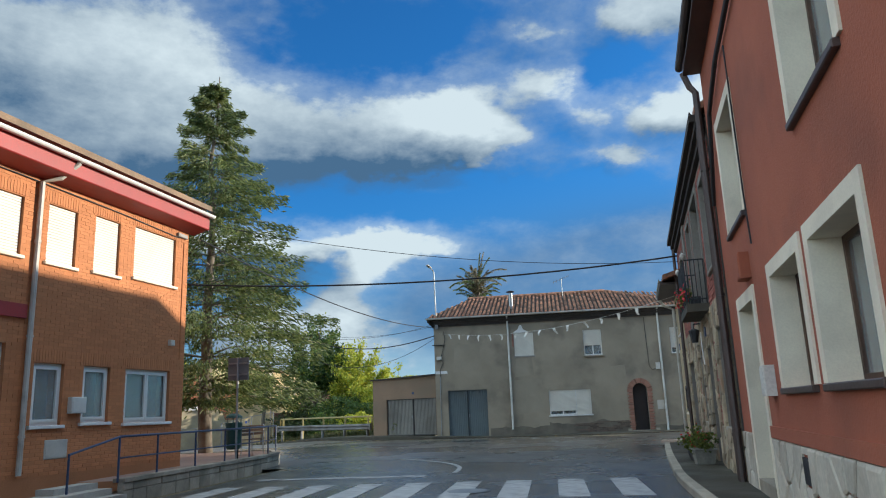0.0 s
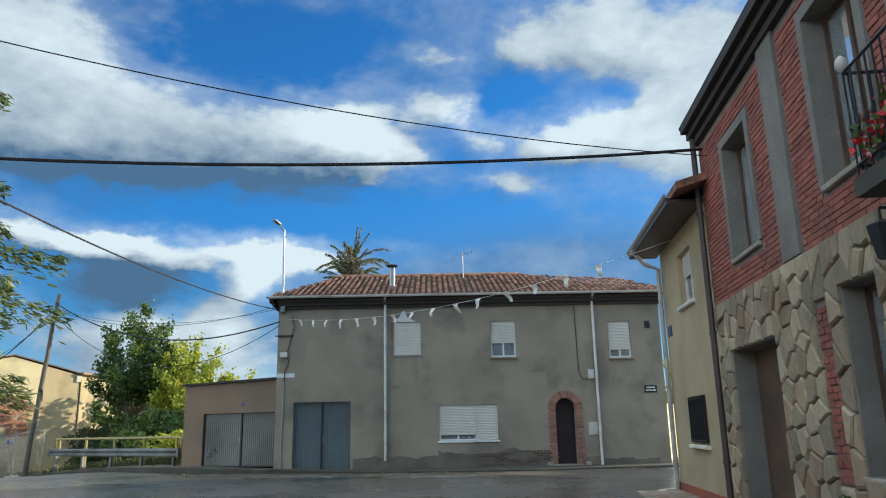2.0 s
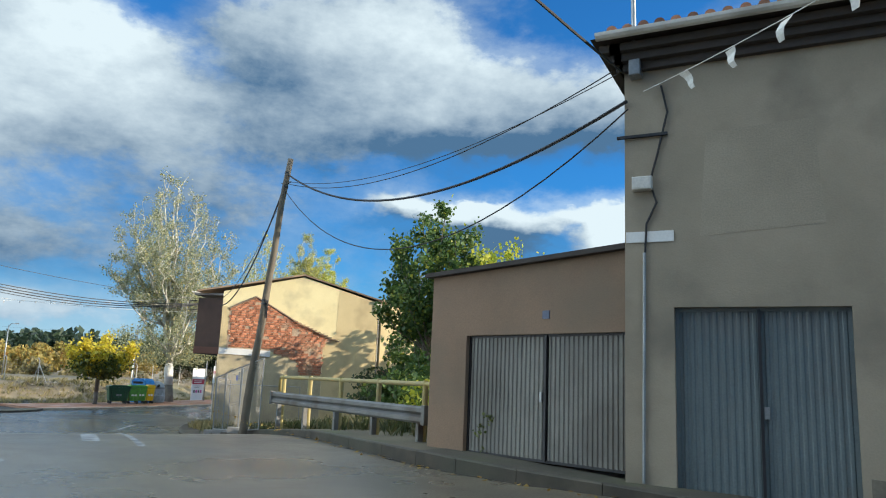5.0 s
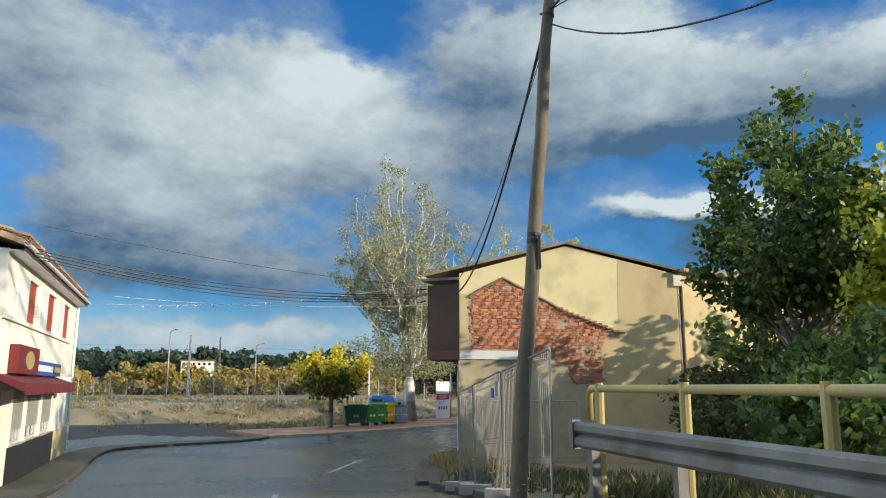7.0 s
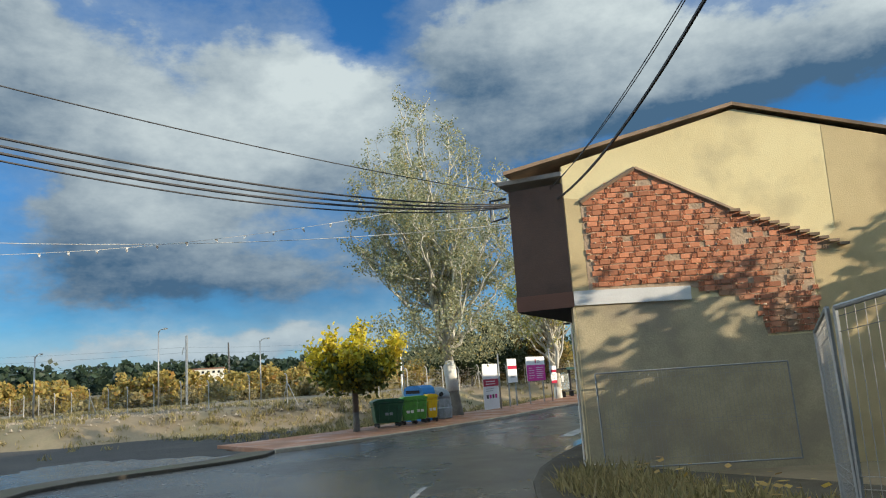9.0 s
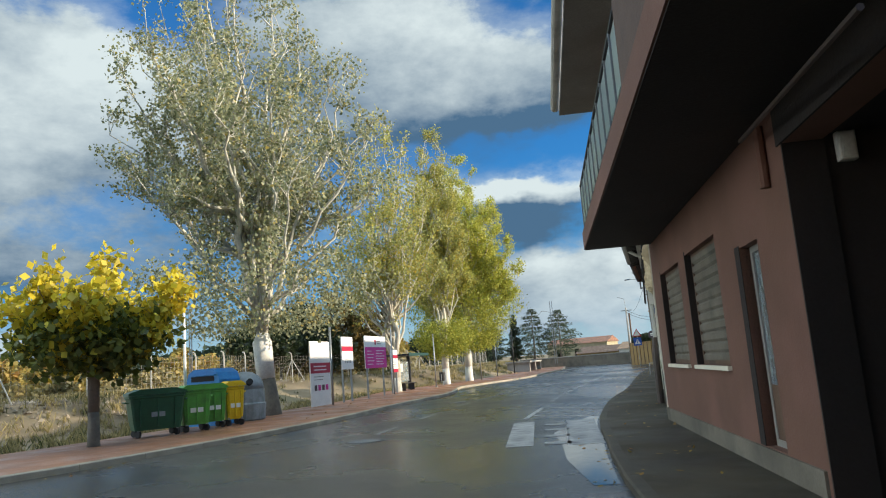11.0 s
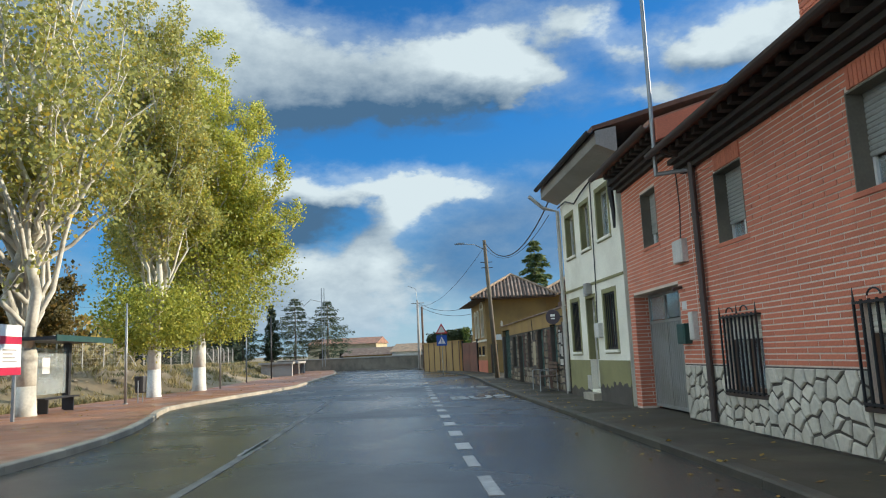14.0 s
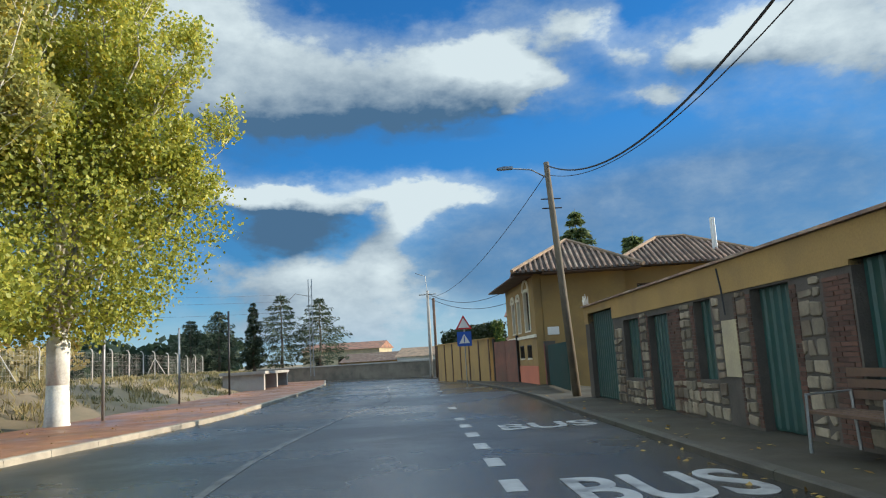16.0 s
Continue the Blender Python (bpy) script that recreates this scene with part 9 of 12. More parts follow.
    bush("bush", (-8.55, 40.55, 0.22), 0.28, 0.75, 60, L_DEEP, "small dark weed bush at the garage door", 0.07, 16)
    broadleaf("autumn_tree", (17.6, 62.0, -0.1), 1.2, 6.8, 2.8, 33, L_LIMEGREEN, "yellow autumn tree behind a garden wall", limbs=14, subs=7, count=6000, size=0.26, shape=(0.4, 1.4), girth=0.15)
    for k, (x, y, top) in enumerate(((-21.0, 62.4, 4.5), (-17.0, 65.4, 5.5), (-20.8, 61.0, 4.5), (-14.2, 66.8, 5.6))):
        broadleaf("fruit_tree", (x, y, -0.4), 0.7, top, 2.4, 36 + k, L_WALNUT if k < 3 else L_LIMEGREEN, "low leafy garden tree beside the yellow gable", limbs=9, subs=4, count=1300, size=0.28, shape=(0.5, 1.8), girth=0.12)
    # dark trees behind the railway fence
    for k, (x, y, h, r) in enumerate(((-70.5, 94, 4.6, 3.0), (-74, 99.5, 5.2, 3.2), (-69.5, 100, 3.8, 2.4), (-76, 104, 6.0, 3.4))):
        broadleaf("dark_tree", (x, y, 0.0), 0.7, h, r, 70 + k, L_HEDGE, "dark green tree behind the railway fence", limbs=12, subs=6, count=4200, size=0.34, shape=(0.4, 1.6), girth=0.14)
    for k, (x, y, top, r) in enumerate(((-75.7, 168.4, 8.3, 4.6), (-79.8, 166.8, 8.9, 4.4), (-82.6, 165.5, 8.0, 1.3), (-86.0, 163.9, 7.2, 3.8), (-89.0, 163.0, 6.2, 3.4))):
        cedar("fir_tree", (x, y, 0.0), top, r, 0.7, 80 + k, "dark spreading cedar near the railway" if r > 2 else "narrow dark cypress near the railway", L_FIR, whorls=22, per=6, needles=60, size=0.40, droop=0.10, girth=0.2, power=0.75, lift=0.10, gaps=0.2)
    for k, (x, y, h, r) in enumerate(((-79.2, 108, 7.4, 2.9), (-76.8, 110.4, 9.1, 3.0), (-74.3, 112.5, 8.2, 2.6), (-82.5, 105.5, 6.6, 2.8))):
        broadleaf("autumn_tree", (x, y, -0.2), 0.9, h, r, 170 + k, L_OLIVE, "dull brown-green autumn tree behind the railway fence", limbs=15, subs=8, count=7000, size=0.27, shape=(0.42, 1.2), girth=0.16, skirt=(L_OLIVE, 0.35, 0.4, 3.5))
    cedar("fir_tree", (-45.5, 146.0, -1.0), 11.4, 3.2, 0.5, 90, "dark fir rising behind the ochre villa", whorls=20, per=7, needles=150, size=0.5, droop=0.2, girth=0.2)
    cedar("fir_tree", (-41.6, 140.0, -1.0), 8.3, 2.3, 0.5, 91, "dark fir rising behind the ochre villa", whorls=18, per=7, needles=130, size=0.5, droop=0.2, girth=0.2)
    # autumn belt and wooded hills
    rnd = random.Random(4)
    spots = []
    for k in range(150):
        a = radians(rnd.uniform(-100, -36))
        d = rnd.uniform(108, 150)
        spots.append((-18 + math.sin(a) * d, 44 + math.cos(a) * d, -0.5, rnd.uniform(3.2, 5.6), rnd.uniform(2.0, 3.4)))
    wood("autumn_wood", spots, L_AUTUMN, "belt of yellow and orange autumn trees beyond the railway", "woodland", 5, 0.62, 64)
    spots = []
    for k in range(60):
        a = radians(rnd.uniform(-100, -36))
        d = rnd.uniform(98, 112)
        spots.append((-18 + math.sin(a) * d, 44 + math.cos(a) * d, -0.8, rnd.uniform(1.8, 3.0), rnd.uniform(1.6, 2.8)))
    wood("scrub", spots, L_DRYGRASS, "low tawny scrub beside the railway", "scrub", 6, 0.6, 30)
    spots = []
    for k in range(520):
        a = radians(rnd.uniform(-112, -28))
        d = rnd.uniform(330, 900)
        x, y = -18 + math.sin(a) * d, 44 + math.cos(a) * d
        far = math.hypot(x + 40, y - 60)
        ad = math.degrees(math.atan2(x + 15, y - 40))
        z = (far - 230) * 0.028 * max(0, 1 - abs(ad + 66) / 60) - 1.4
        spots.append((x, y, z, rnd.uniform(12, 18), rnd.uniform(9, 15)))
    wood("wooded_hills", spots, L_DARKWOOD, "dark wooded hills along the horizon", "woodland", 7, 3.6, 26)


plant_trees()


def balcony_flowers(f, bal):
    for k, u in enumerate((7.62, 8.05, 8.5, 8.95)):
        pot = part("planter", box_bm(f, u, u + 0.34, 0.14, 0.34, 3.344, 3.52), M_METAL_DARK, bal, "dark flower trough on the balcony")
        prng = np.random.default_rng(200 + k)
        spots = [np.array(f(u + 0.17 + prng.normal() * 0.11, 0.30 + abs(prng.normal()) * 0.10, 3.60 + prng.normal() * 0.10)) for _ in range(90)]
        leaves("foliage", spots, 0.07, prng, L_DEEP, pot)
        if k != 1:
            spots = [np.array(f(u + 0.17 + prng.normal() * 0.11, 0.36 + abs(prng.normal()) * 0.10, 3.60 + prng.normal() * 0.10)) for _ in range(60)]
            leaves("blossom", spots, 0.06, prng, M_FLOWER, pot, "red geranium blossom", kind="stuff")


balcony_flowers(*ROW_BALCONY)

# ---- poles, wires and bunting ----
M_BIN_DARK = material("dark_green_plastic", (0.022, 0.105, 0.05), (0.016, 0.075, 0.038), 3, 30, rough=0.45, bump=0.05)
M_BIN_GREEN = material("green_plastic", (0.10, 0.33, 0.05), (0.08, 0.27, 0.045), 3, 30, rough=0.45, bump=0.05, stain=(0.08, 0.17, 0.05), stain_scale=3)
M_BIN_YELLOW = material("yellow_plastic", (0.75, 0.50, 0.01), (0.66, 0.43, 0.01), 3, 30, rough=0.45, bump=0.05)
M_BIN_BLUE = material("blue_plastic", (0.02, 0.21, 0.52), (0.015, 0.16, 0.42), 3, 30, rough=0.45, bump=0.05)
M_BIN_GRAY = material("gray_igloo_plastic", (0.30, 0.33, 0.34), (0.22, 0.25, 0.26), 3, 30, rough=0.55, bump=0.05, stain=(0.14, 0.17, 0.15), stain_scale=3)
M_RUBBER = material("black_rubber", (0.02, 0.02, 0.02), (0.015, 0.015, 0.015), 3, 30, rough=0.8)
M_PANEL_W = material("white_panel_print", (0.78, 0.77, 0.74), (0.72, 0.71, 0.68), 2, 30, rough=0.5, bump=0.02)
M_CRIMSON = material("crimson_print", (0.42, 0.012, 0.045), (0.36, 0.01, 0.04), 2, 30, rough=0.5, bump=0.02)
M_MAGENTA = material("magenta_print", (0.62, 0.02, 0.26), (0.55, 0.018, 0.23), 2, 30, rough=0.5, bump=0.02)
M_SIGN_RED = material("sign_red", (0.50, 0.02, 0.02), (0.42, 0.02, 0.02), 2, 30, rough=0.4, bump=0.02)
M_SIGN_GRAY = material("sign_back_metal", (0.19, 0.20, 0.21), (0.15, 0.16, 0.17), 2, 30, rough=0.5, metal=0.4, bump=0.03)
M_CAR = material("silver_car_paint", (0.42, 0.44, 0.46), (0.40, 0.42, 0.44), 2, 60, rough=0.28, metal=0.6, bump=0)
M_CARGLASS = material("dark_car_glass", (0.012, 0.014, 0.016), (0.010, 0.012, 0.014), 2, 30, rough=0.08, bump=0)
M_TAIL = material("red_tail_lens", (0.45, 0.02, 0.015), (0.38, 0.015, 0.012), 2, 30, rough=0.2, bump=0)
M_POT = material("dark_plant_pot", (0.035, 0.03, 0.028), (0.025, 0.022, 0.02), 3, 30, rough=0.6)
M_POT_STONE = material("stone_plant_pot", (0.26, 0.25, 0.21), (0.19, 0.18, 0.15), 4, 25, rough=0.9)
M_CONC = material("cast_concrete", (0.40, 0.38, 0.34), (0.31, 0.29, 0.26), 0.7, 30, rough=0.9, stain=(0.18, 0.17, 0.15), stain_scale=0.9)
M_BLOCK = material("retaining_block", (0.33, 0.29, 0.23), (0.24, 0.21, 0.17), 2.0, 25, rough=0.9, spread=0.2, stain=(0.12, 0.12, 0.09), stain_scale=1.5)
M_TERRACE = material("terrace_paving", (0.30, 0.19, 0.15), (0.22, 0.14, 0.115), 1.0, 30, rough=0.8, spread=0.1)
M_BROWN_PLATE = material("dark_red_plate", (0.035, 0.018, 0.03), (0.028, 0.015, 0.024), 2, 30, rough=0.4, bump=0.02)
L_FLOWER = leaf_material("red_flowers", (0.45, 0.01, 0.02), (0.65, 0.03, 0.04))
L_FALLEN = leaf_material("fallen_leaves", (0.22, 0.12, 0.03), (0.50, 0.34, 0.07), (0.34, 0.15, 0.04), 0.3)


def axis_map(p, ang):
    """Maps (along, across, height) at p with the first axis turned by ang degrees from x."""
    c, s = math.cos(radians(ang)), math.sin(radians(ang))
    p = Vector(p)
    return lambda u, d, z: p + Vector((c * u - s * d, s * u + c * d, z))


def cable(name, a, b, drop, r, label, n=24, mat=None):
    solo(name, tube_bm(sag(a, b, drop, n), r, 5), mat or M_CABLE, label, "cable", at=a)


def wires():
    cable("cable", (5.45, 23.32, 6.01), (-18.9, 20.74, 6.6), 0.88, 0.028, "thick black cable slung across the street from the brick house")
    cable("cable", (7.2, 23.8, 5.85), (-11.3, 18.26, 7.3), 0.83, 0.009, "thin dark wire slung above the street")
    cable("cable", (-6.1, 39.0, 5.86), (-8.85, 17.55, 6.05), 0.55, 0.02, "black cable from the orange building to the gray house corner")
    cable("cable", (-18.23, 46.53, 7.55), (-6.05, 38.95, 5.4), 1.14, 0.028, "black cable from the leaning pole to the gray house")
    cable("cable", (-18.24, 46.53, 7.25), (-6.2, 39.1, 6.0), 0.75, 0.010, "thin wire from the leaning pole to the gray house")
    cable("cable", (-18.24, 46.53, 7.32), (-6.1, 39.0, 5.9), 0.62, 0.008, "thin wire from the leaning pole to the gray house")
    cable("cable", (-18.25, 46.50, 7.0), (-6.02, 38.9, 5.26), 1.94, 0.013, "slack black wire from the leaning pole to the gray house")
    cable("cable", (-18.23, 46.53, 7.45), (-30.75, 57.35, 4.75), 1.05, 0.026, "black cable from the leaning pole to the yellow house eave")
    cable("cable", (-18.24, 46.53, 7.2), (-30.9, 57.3, 5.05), 0.85, 0.008, "thin wire from the leaning pole to the yellow house eave")
    cable("cable", (-18.24, 46.53, 7.05), (-30.9, 57.3, 5.0), 0.70, 0.008, "thin wire from the leaning pole to the yellow house eave")
    # bundle from behind the bar to the yellow house
    for k, (dz, drop, r) in enumerate(((0.75, 0.25, 0.010), (0.12, 0.52, 0.018), (0.05, 0.60, 0.02), (-0.02, 0.66, 0.022), (-0.08, 0.74, 0.014))):
        cable("cable", (-31.3, 43.1 + dz * 0.2, 4.45 + dz), (-31.8, 56.9, 4.75 + dz * 0.4), drop * 0.8, r, "bundled wire crossing the street to the yellow house")
    cable("cable", (-39.4, 48.1, 4.55), (-31.8, 57.0, 4.35), 0.2, 0.008, "pale cord slung across the street below the wires", mat=M_FLAG)
    # far street
    cable("cable", (-45.85, 110.5, 5.9), (-41.75, 94.9, 4.65), 1.2, 0.022, "black cable from the street pole to the white house eave")
    cable("cable", (-45.85, 110.5, 5.6), (-41.8, 95.0, 4.2), 0.9, 0.010, "thin wire from the street pole to the white house")
    cable("cable", (-45.85, 110.5, 5.7), (-57.8, 146.3, 5.3), 1.0, 0.012, "wire along the far street between poles")
    cable("cable", (-57.9, 146.5, 5.6), (-50.2, 137.5, 4.6), 0.8, 0.02, "black wire from the far pole to a house")
    cable("cable", (-57.9, 146.5, 5.3), (-49.5, 139.5, 4.2), 0.9, 0.02, "black wire from the far pole to a house")


def bunting(name, a, b, drop, count, s0, s1, label, size=1.0):
    """Pennants hung on a cord."""
    line = thing(name, a, label, "bunting")
    path = sag(a, b, drop, 40)
    part("cord", tube_bm(path, 0.006, 4), M_FLAG, line)
    rnd = random.Random(8)
    for k in range(count):
        s = s0 + (s1 - s0) * (k + 0.5) / count
        p = path[int(s * 40)].lerp(path[min(40, int(s * 40) + 1)], s * 40 % 1)
        d = (path[min(40, int(s * 40) + 1)] - path[int(s * 40)]).normalized()
        d.z = 0
        w, h, sw = 0.090 * size, rnd.uniform(0.23, 0.29) * size, rnd.uniform(-0.12, 0.16) * size
        n = Vector((-d.y, d.x, 0))
        bm = bmesh.new()
        rows = []
        for i in range(5):
            q = i / 4
            c = p + Vector((0, 0, -h * q)) + d * sw * q * 0.7 + n * (sw * 0.7 * q + 0.03 * math.sin(q * 5 + k))
            ww = w * (1 - 0.55 * q)
            rows.append([bm.verts.new(c - d * ww + n * o) for o in (0.003, -0.003)] + [bm.verts.new(c + d * ww + n * o) for o in (-0.003, 0.003)])
        for r0, r1 in zip(rows, rows[1:]):
            for j in range(4):
                bm.faces.new((r0[j], r0[(j + 1) % 4], r1[(j + 1) % 4], r1[j]))
        bm.faces.new(rows[0])
        bm.faces.new(rows[-1][::-1])
        part("pennant", bm, M_FLAG, line)


def leaning_pole():
    base = (-18.52, 45.85, 0.1)
    t = thing("utility_pole", base, "weathered wooden pole leaning beside the guard rail, wires at its top", "pole")
    a, b = Vector((-18.56, 45.78, -0.9)), Vector((-18.22, 46.56, 8.05))
    part("pole", tube_bm([a.lerp(b, k / 12) + Vector((0.02 * math.sin(k * 1.7), 0.015 * math.cos(k), 0)) for k in range(13)], [0.122 - 0.003 * k for k in range(13)], 12), M_WOOD_POLE, t, smooth=True)
    for z in (3.4, 3.5, 7.55, 7.1):
        c = a.lerp(b, (z + 0.9) / 8.95)
        part("band", tube_bm([c, c + (b - a).normalized() * 0.05], 0.116 - z * 0.003, 12), M_METAL_DARK, t)
    c = a.lerp(b, 8.1 / 8.95)
    part("bracket", tube_bm([c + Vector((-0.25, 0.12, 0.1)), c, c + Vector((0.28, -0.1, 0.05))], 0.022, 6), M_METAL_DARK, t)
    c = a.lerp(b, 4.4 / 8.95)
    part("conduit", tube_bm([c + Vector((0.12, -0.04, 0)), c + Vector((0.13, -0.04, -0.5))], 0.02, 6), M_METAL_DARK, t)


def lamp_post(name, base, top, r, label, arm=None, mat=None, head=True):
    """A thin upright lamp post; arm is the head's offset."""
    t = thing(name, base, label, "street lamp")
    m = mat or M_GUTTER
    b = Vector(base)
    part("base_plate", tube_bm([b + Vector((0, 0, -0.1)), b + Vector((0, 0, 0.06))], r * 2, 10), m, t)
    tip = Vector((b.x, b.y, top))
    part("post", tube_bm([b, b.lerp(tip, 0.5), tip], [r * 1.15, r, r * 0.75], 10), m, t, smooth=True)
    if head:
        o = Vector(arm or (0.3, 0.1, 0.05))
        part("arm", tube_bm([tip - Vector((0, 0, 0.15)), tip + o * 0.35 + Vector((0, 0, 0.06)), tip + o], r * 0.5, 6), m, t)
        f = axis_map(tip + o, math.degrees(math.atan2(o.y, o.x)))
        bm = bmesh.new()
        prism(bm, f, [(-0.12, -0.03), (0.42, -0.05), (0.48, 0.0), (0.30, 0.06), (-0.05, 0.06)], -0.09, 0.09)
        head_ob = part("lamp_head", bm, m, t)
        part("lens", box_bm(f, 0.0, 0.36, -0.07, 0.07, -0.075, -0.045), M_PVC, head_ob)


def plain_post(name, base, top, r, label, category="post", mat=None):
    t = thing(name, base, label, category)
    b = Vector(base)
    part("post", tube_bm([b + Vector((0, 0, -0.15)), Vector((b.x, b.y, top))], r, 8), mat or M_METAL, t, smooth=True)
    part("cap", tube_bm([Vector((b.x, b.y, top)), Vector((b.x, b.y, top + 0.03))], [r * 1.15, r * 0.4], 8), mat or M_METAL, t)
    return t


def street_poles():
    leaning_pole()
    t = thing("utility_pole", (-45.5, 110.2, -1.17), "weathered pole with a small lamp arm beside the ochre houses", "pole")
    a, b = Vector((-45.5, 110.2, -1.4)), Vector((-45.87, 110.5, 6.0))
    part("pole", tube_bm([a, a.lerp(b, 0.5), b], [0.13, 0.11, 0.085], 10), M_WOOD_POLE, t, smooth=True)
    c = a.lerp(b, 0.93)
    part("lamp_arm", tube_bm([c, c + Vector((-0.5, -0.2, 0.28)), c + Vector((-1.15, -0.4, 0.34))], 0.022, 6), M_METAL, t)
    f = axis_map(c + Vector((-1.15, -0.4, 0.34)), 200)
    bm = bmesh.new()
    prism(bm, f, [(-0.1, -0.03), (0.35, -0.05), (0.40, 0.0), (0.2, 0.05), (-0.1, 0.05)], -0.08, 0.08)
    part("lamp_head", bm, M_METAL, t)
    for z in (0.80, 0.84):
        c = a.lerp(b, z)
        part("bracket", tube_bm([c + Vector((-0.3, -0.08, 0)), c + Vector((0.3, 0.08, 0))], 0.02, 6), M_METAL_DARK, t)
    t = thing("utility_pole", (-57.9, 146.5, -1.2), "far concrete pole with a crossarm and lamp", "pole")
    a, b = Vector((-57.9, 146.5, -1.5)), Vector((-57.9, 146.5, 5.84))
    part("pole", tube_bm([a, b], [0.16, 0.11], 8), M_CONC, t, smooth=True)
    part("crossarm", tube_bm([b + Vector((-0.7, 0, -0.3)), b + Vector((0.7, 0, -0.3))], 0.05, 6), M_METAL, t)
    part("lamp_arm", tube_bm([b + Vector((0, 0, -0.2)), b + Vector((-0.1, 0, 1.2)), b + Vector((-0.9, -0.2, 1.5))], 0.03, 6), M_METAL, t)
    plain_post("utility_pole", (-57.0, 144.5, -1.2), 5.0, 0.11, "dark wooden pole before the hedged wall", "pole", M_WOOD)
    g = lambda x, y: terr(x, y) + 0.1
    lamp_post("street_lamp", (-49.8, 68.9, g(-49.8, 68.9)), 2.55, 0.045, "thin white lamp post behind the bins", head=False, mat=M_PVC)
    lamp_post("street_lamp", (-57.2, 96.4, g(-57.2, 96.4)), 2.44, 0.045, "thin gray post beside the bus shelter", head=False, mat=M_METAL)
    plain_post("post", (-60.05, 108.7, g(-60, 108.7)), 3.0, 0.05, "thin steel post with a small dark plate")
    solo("sign_plate", box_bm(axis_map((-60.05, 108.62, 1.9), 10), -0.28, 0.28, -0.06, -0.055, 0.0, 0.5), M_SIGN_GRAY, "dark back of a small sign on the steel post", "sign", at=(-60.05, 108.62, 1.9))
    plain_post("post", (-65.4, 127.0, g(-65.4, 127)), 3.6, 0.06, "steel post at the kerb before the underpass", mat=M_METAL_DARK)
    plain_post("post", (-63.2, 118.2, g(-63.2, 118.2)), 2.2, 0.045, "thin steel post on the far pavement")
    # railway masts beyond the fence
    for x, y, z0, z1 in ((-88.3, 62.4, 0.0, 5.0), (-84.9, 71.3, 0.0, 6.75), (-80.9, 79.0, 0.0, 5.5), (-93, 54, 0, 6.0)):
        lamp_post("street_lamp", (x, y, z0), z1, 0.07, "tall gray railway lamp post beyond the fence", (0.9, 0.1, 0.15), M_METAL)
    for x, y, h in ((-69.9, 151.0, 8.2), (-84.0, 128.0, 7.5), (-90.0, 104.0, 7.5), (-98.0, 80.0, 7.5)):
        t = thing("railway_mast", (x, y, -0.2), "steel catenary mast beside the railway", "mast")
        for dx in (-0.16, 0.16):
            part("leg", box_bm(axis_map((x + dx, y, 0), 20), -0.035, 0.035, -0.05, 0.05, -0.6, h), M_METAL, t)
        for k in range(9):
            z = 0.3 + k * (h - 0.8) / 9
            part("brace", tube_bm([(x - 0.16, y, z), (x + 0.16, y, z + (h - 0.8) / 9)], 0.018, 4), M_METAL, t)
        part("cantilever", tube_bm([(x, y, h - 1.6), (x - 1.6, y + 0.4, h - 1.2), (x - 2.6, y + 0.7, h - 1.9)], 0.035, 6), M_METAL, t)
    for z, r in ((6.4, 0.012), (5.4, 0.012), (7.0, 0.01)):
        pts = [(-72.4, 151.7, z), (-86.5, 128.6, z - 0.6), (-92.5, 104.7, z - 0.6), (-100.5, 80.7, z - 0.6), (-112, 50, z - 0.6)]
        bm = bmesh.new()
        tube(bm, [p for a, b in zip(pts, pts[1:]) for p in sag(a, b, 0.3, 8)], r, 4)
        solo("cable", bm, M_CABLE, "railway overhead wire strung between masts", "cable", at=pts[0])


# ---- terrace beside the orange building ----
def railing(name, pts, h, label, mat, category="railing", post_every=1, mid=True):
    t = thing(name, pts[0], label, category)
    pts = [Vector(p) for p in pts]
    part("top_rail", tube_bm([p + Vector((0, 0, h)) for p in pts], 0.024, 8), mat, t, smooth=True)
    if mid:
        part("lower_rail", tube_bm([p + Vector((0, 0, h * 0.5)) for p in pts], 0.016, 6), mat, t, smooth=True)
    for p in pts[::post_every]:
        part("post", tube_bm([p + Vector((0, 0, -0.05)), p + Vector((0, 0, h))], 0.022, 8), mat, t)
    return t


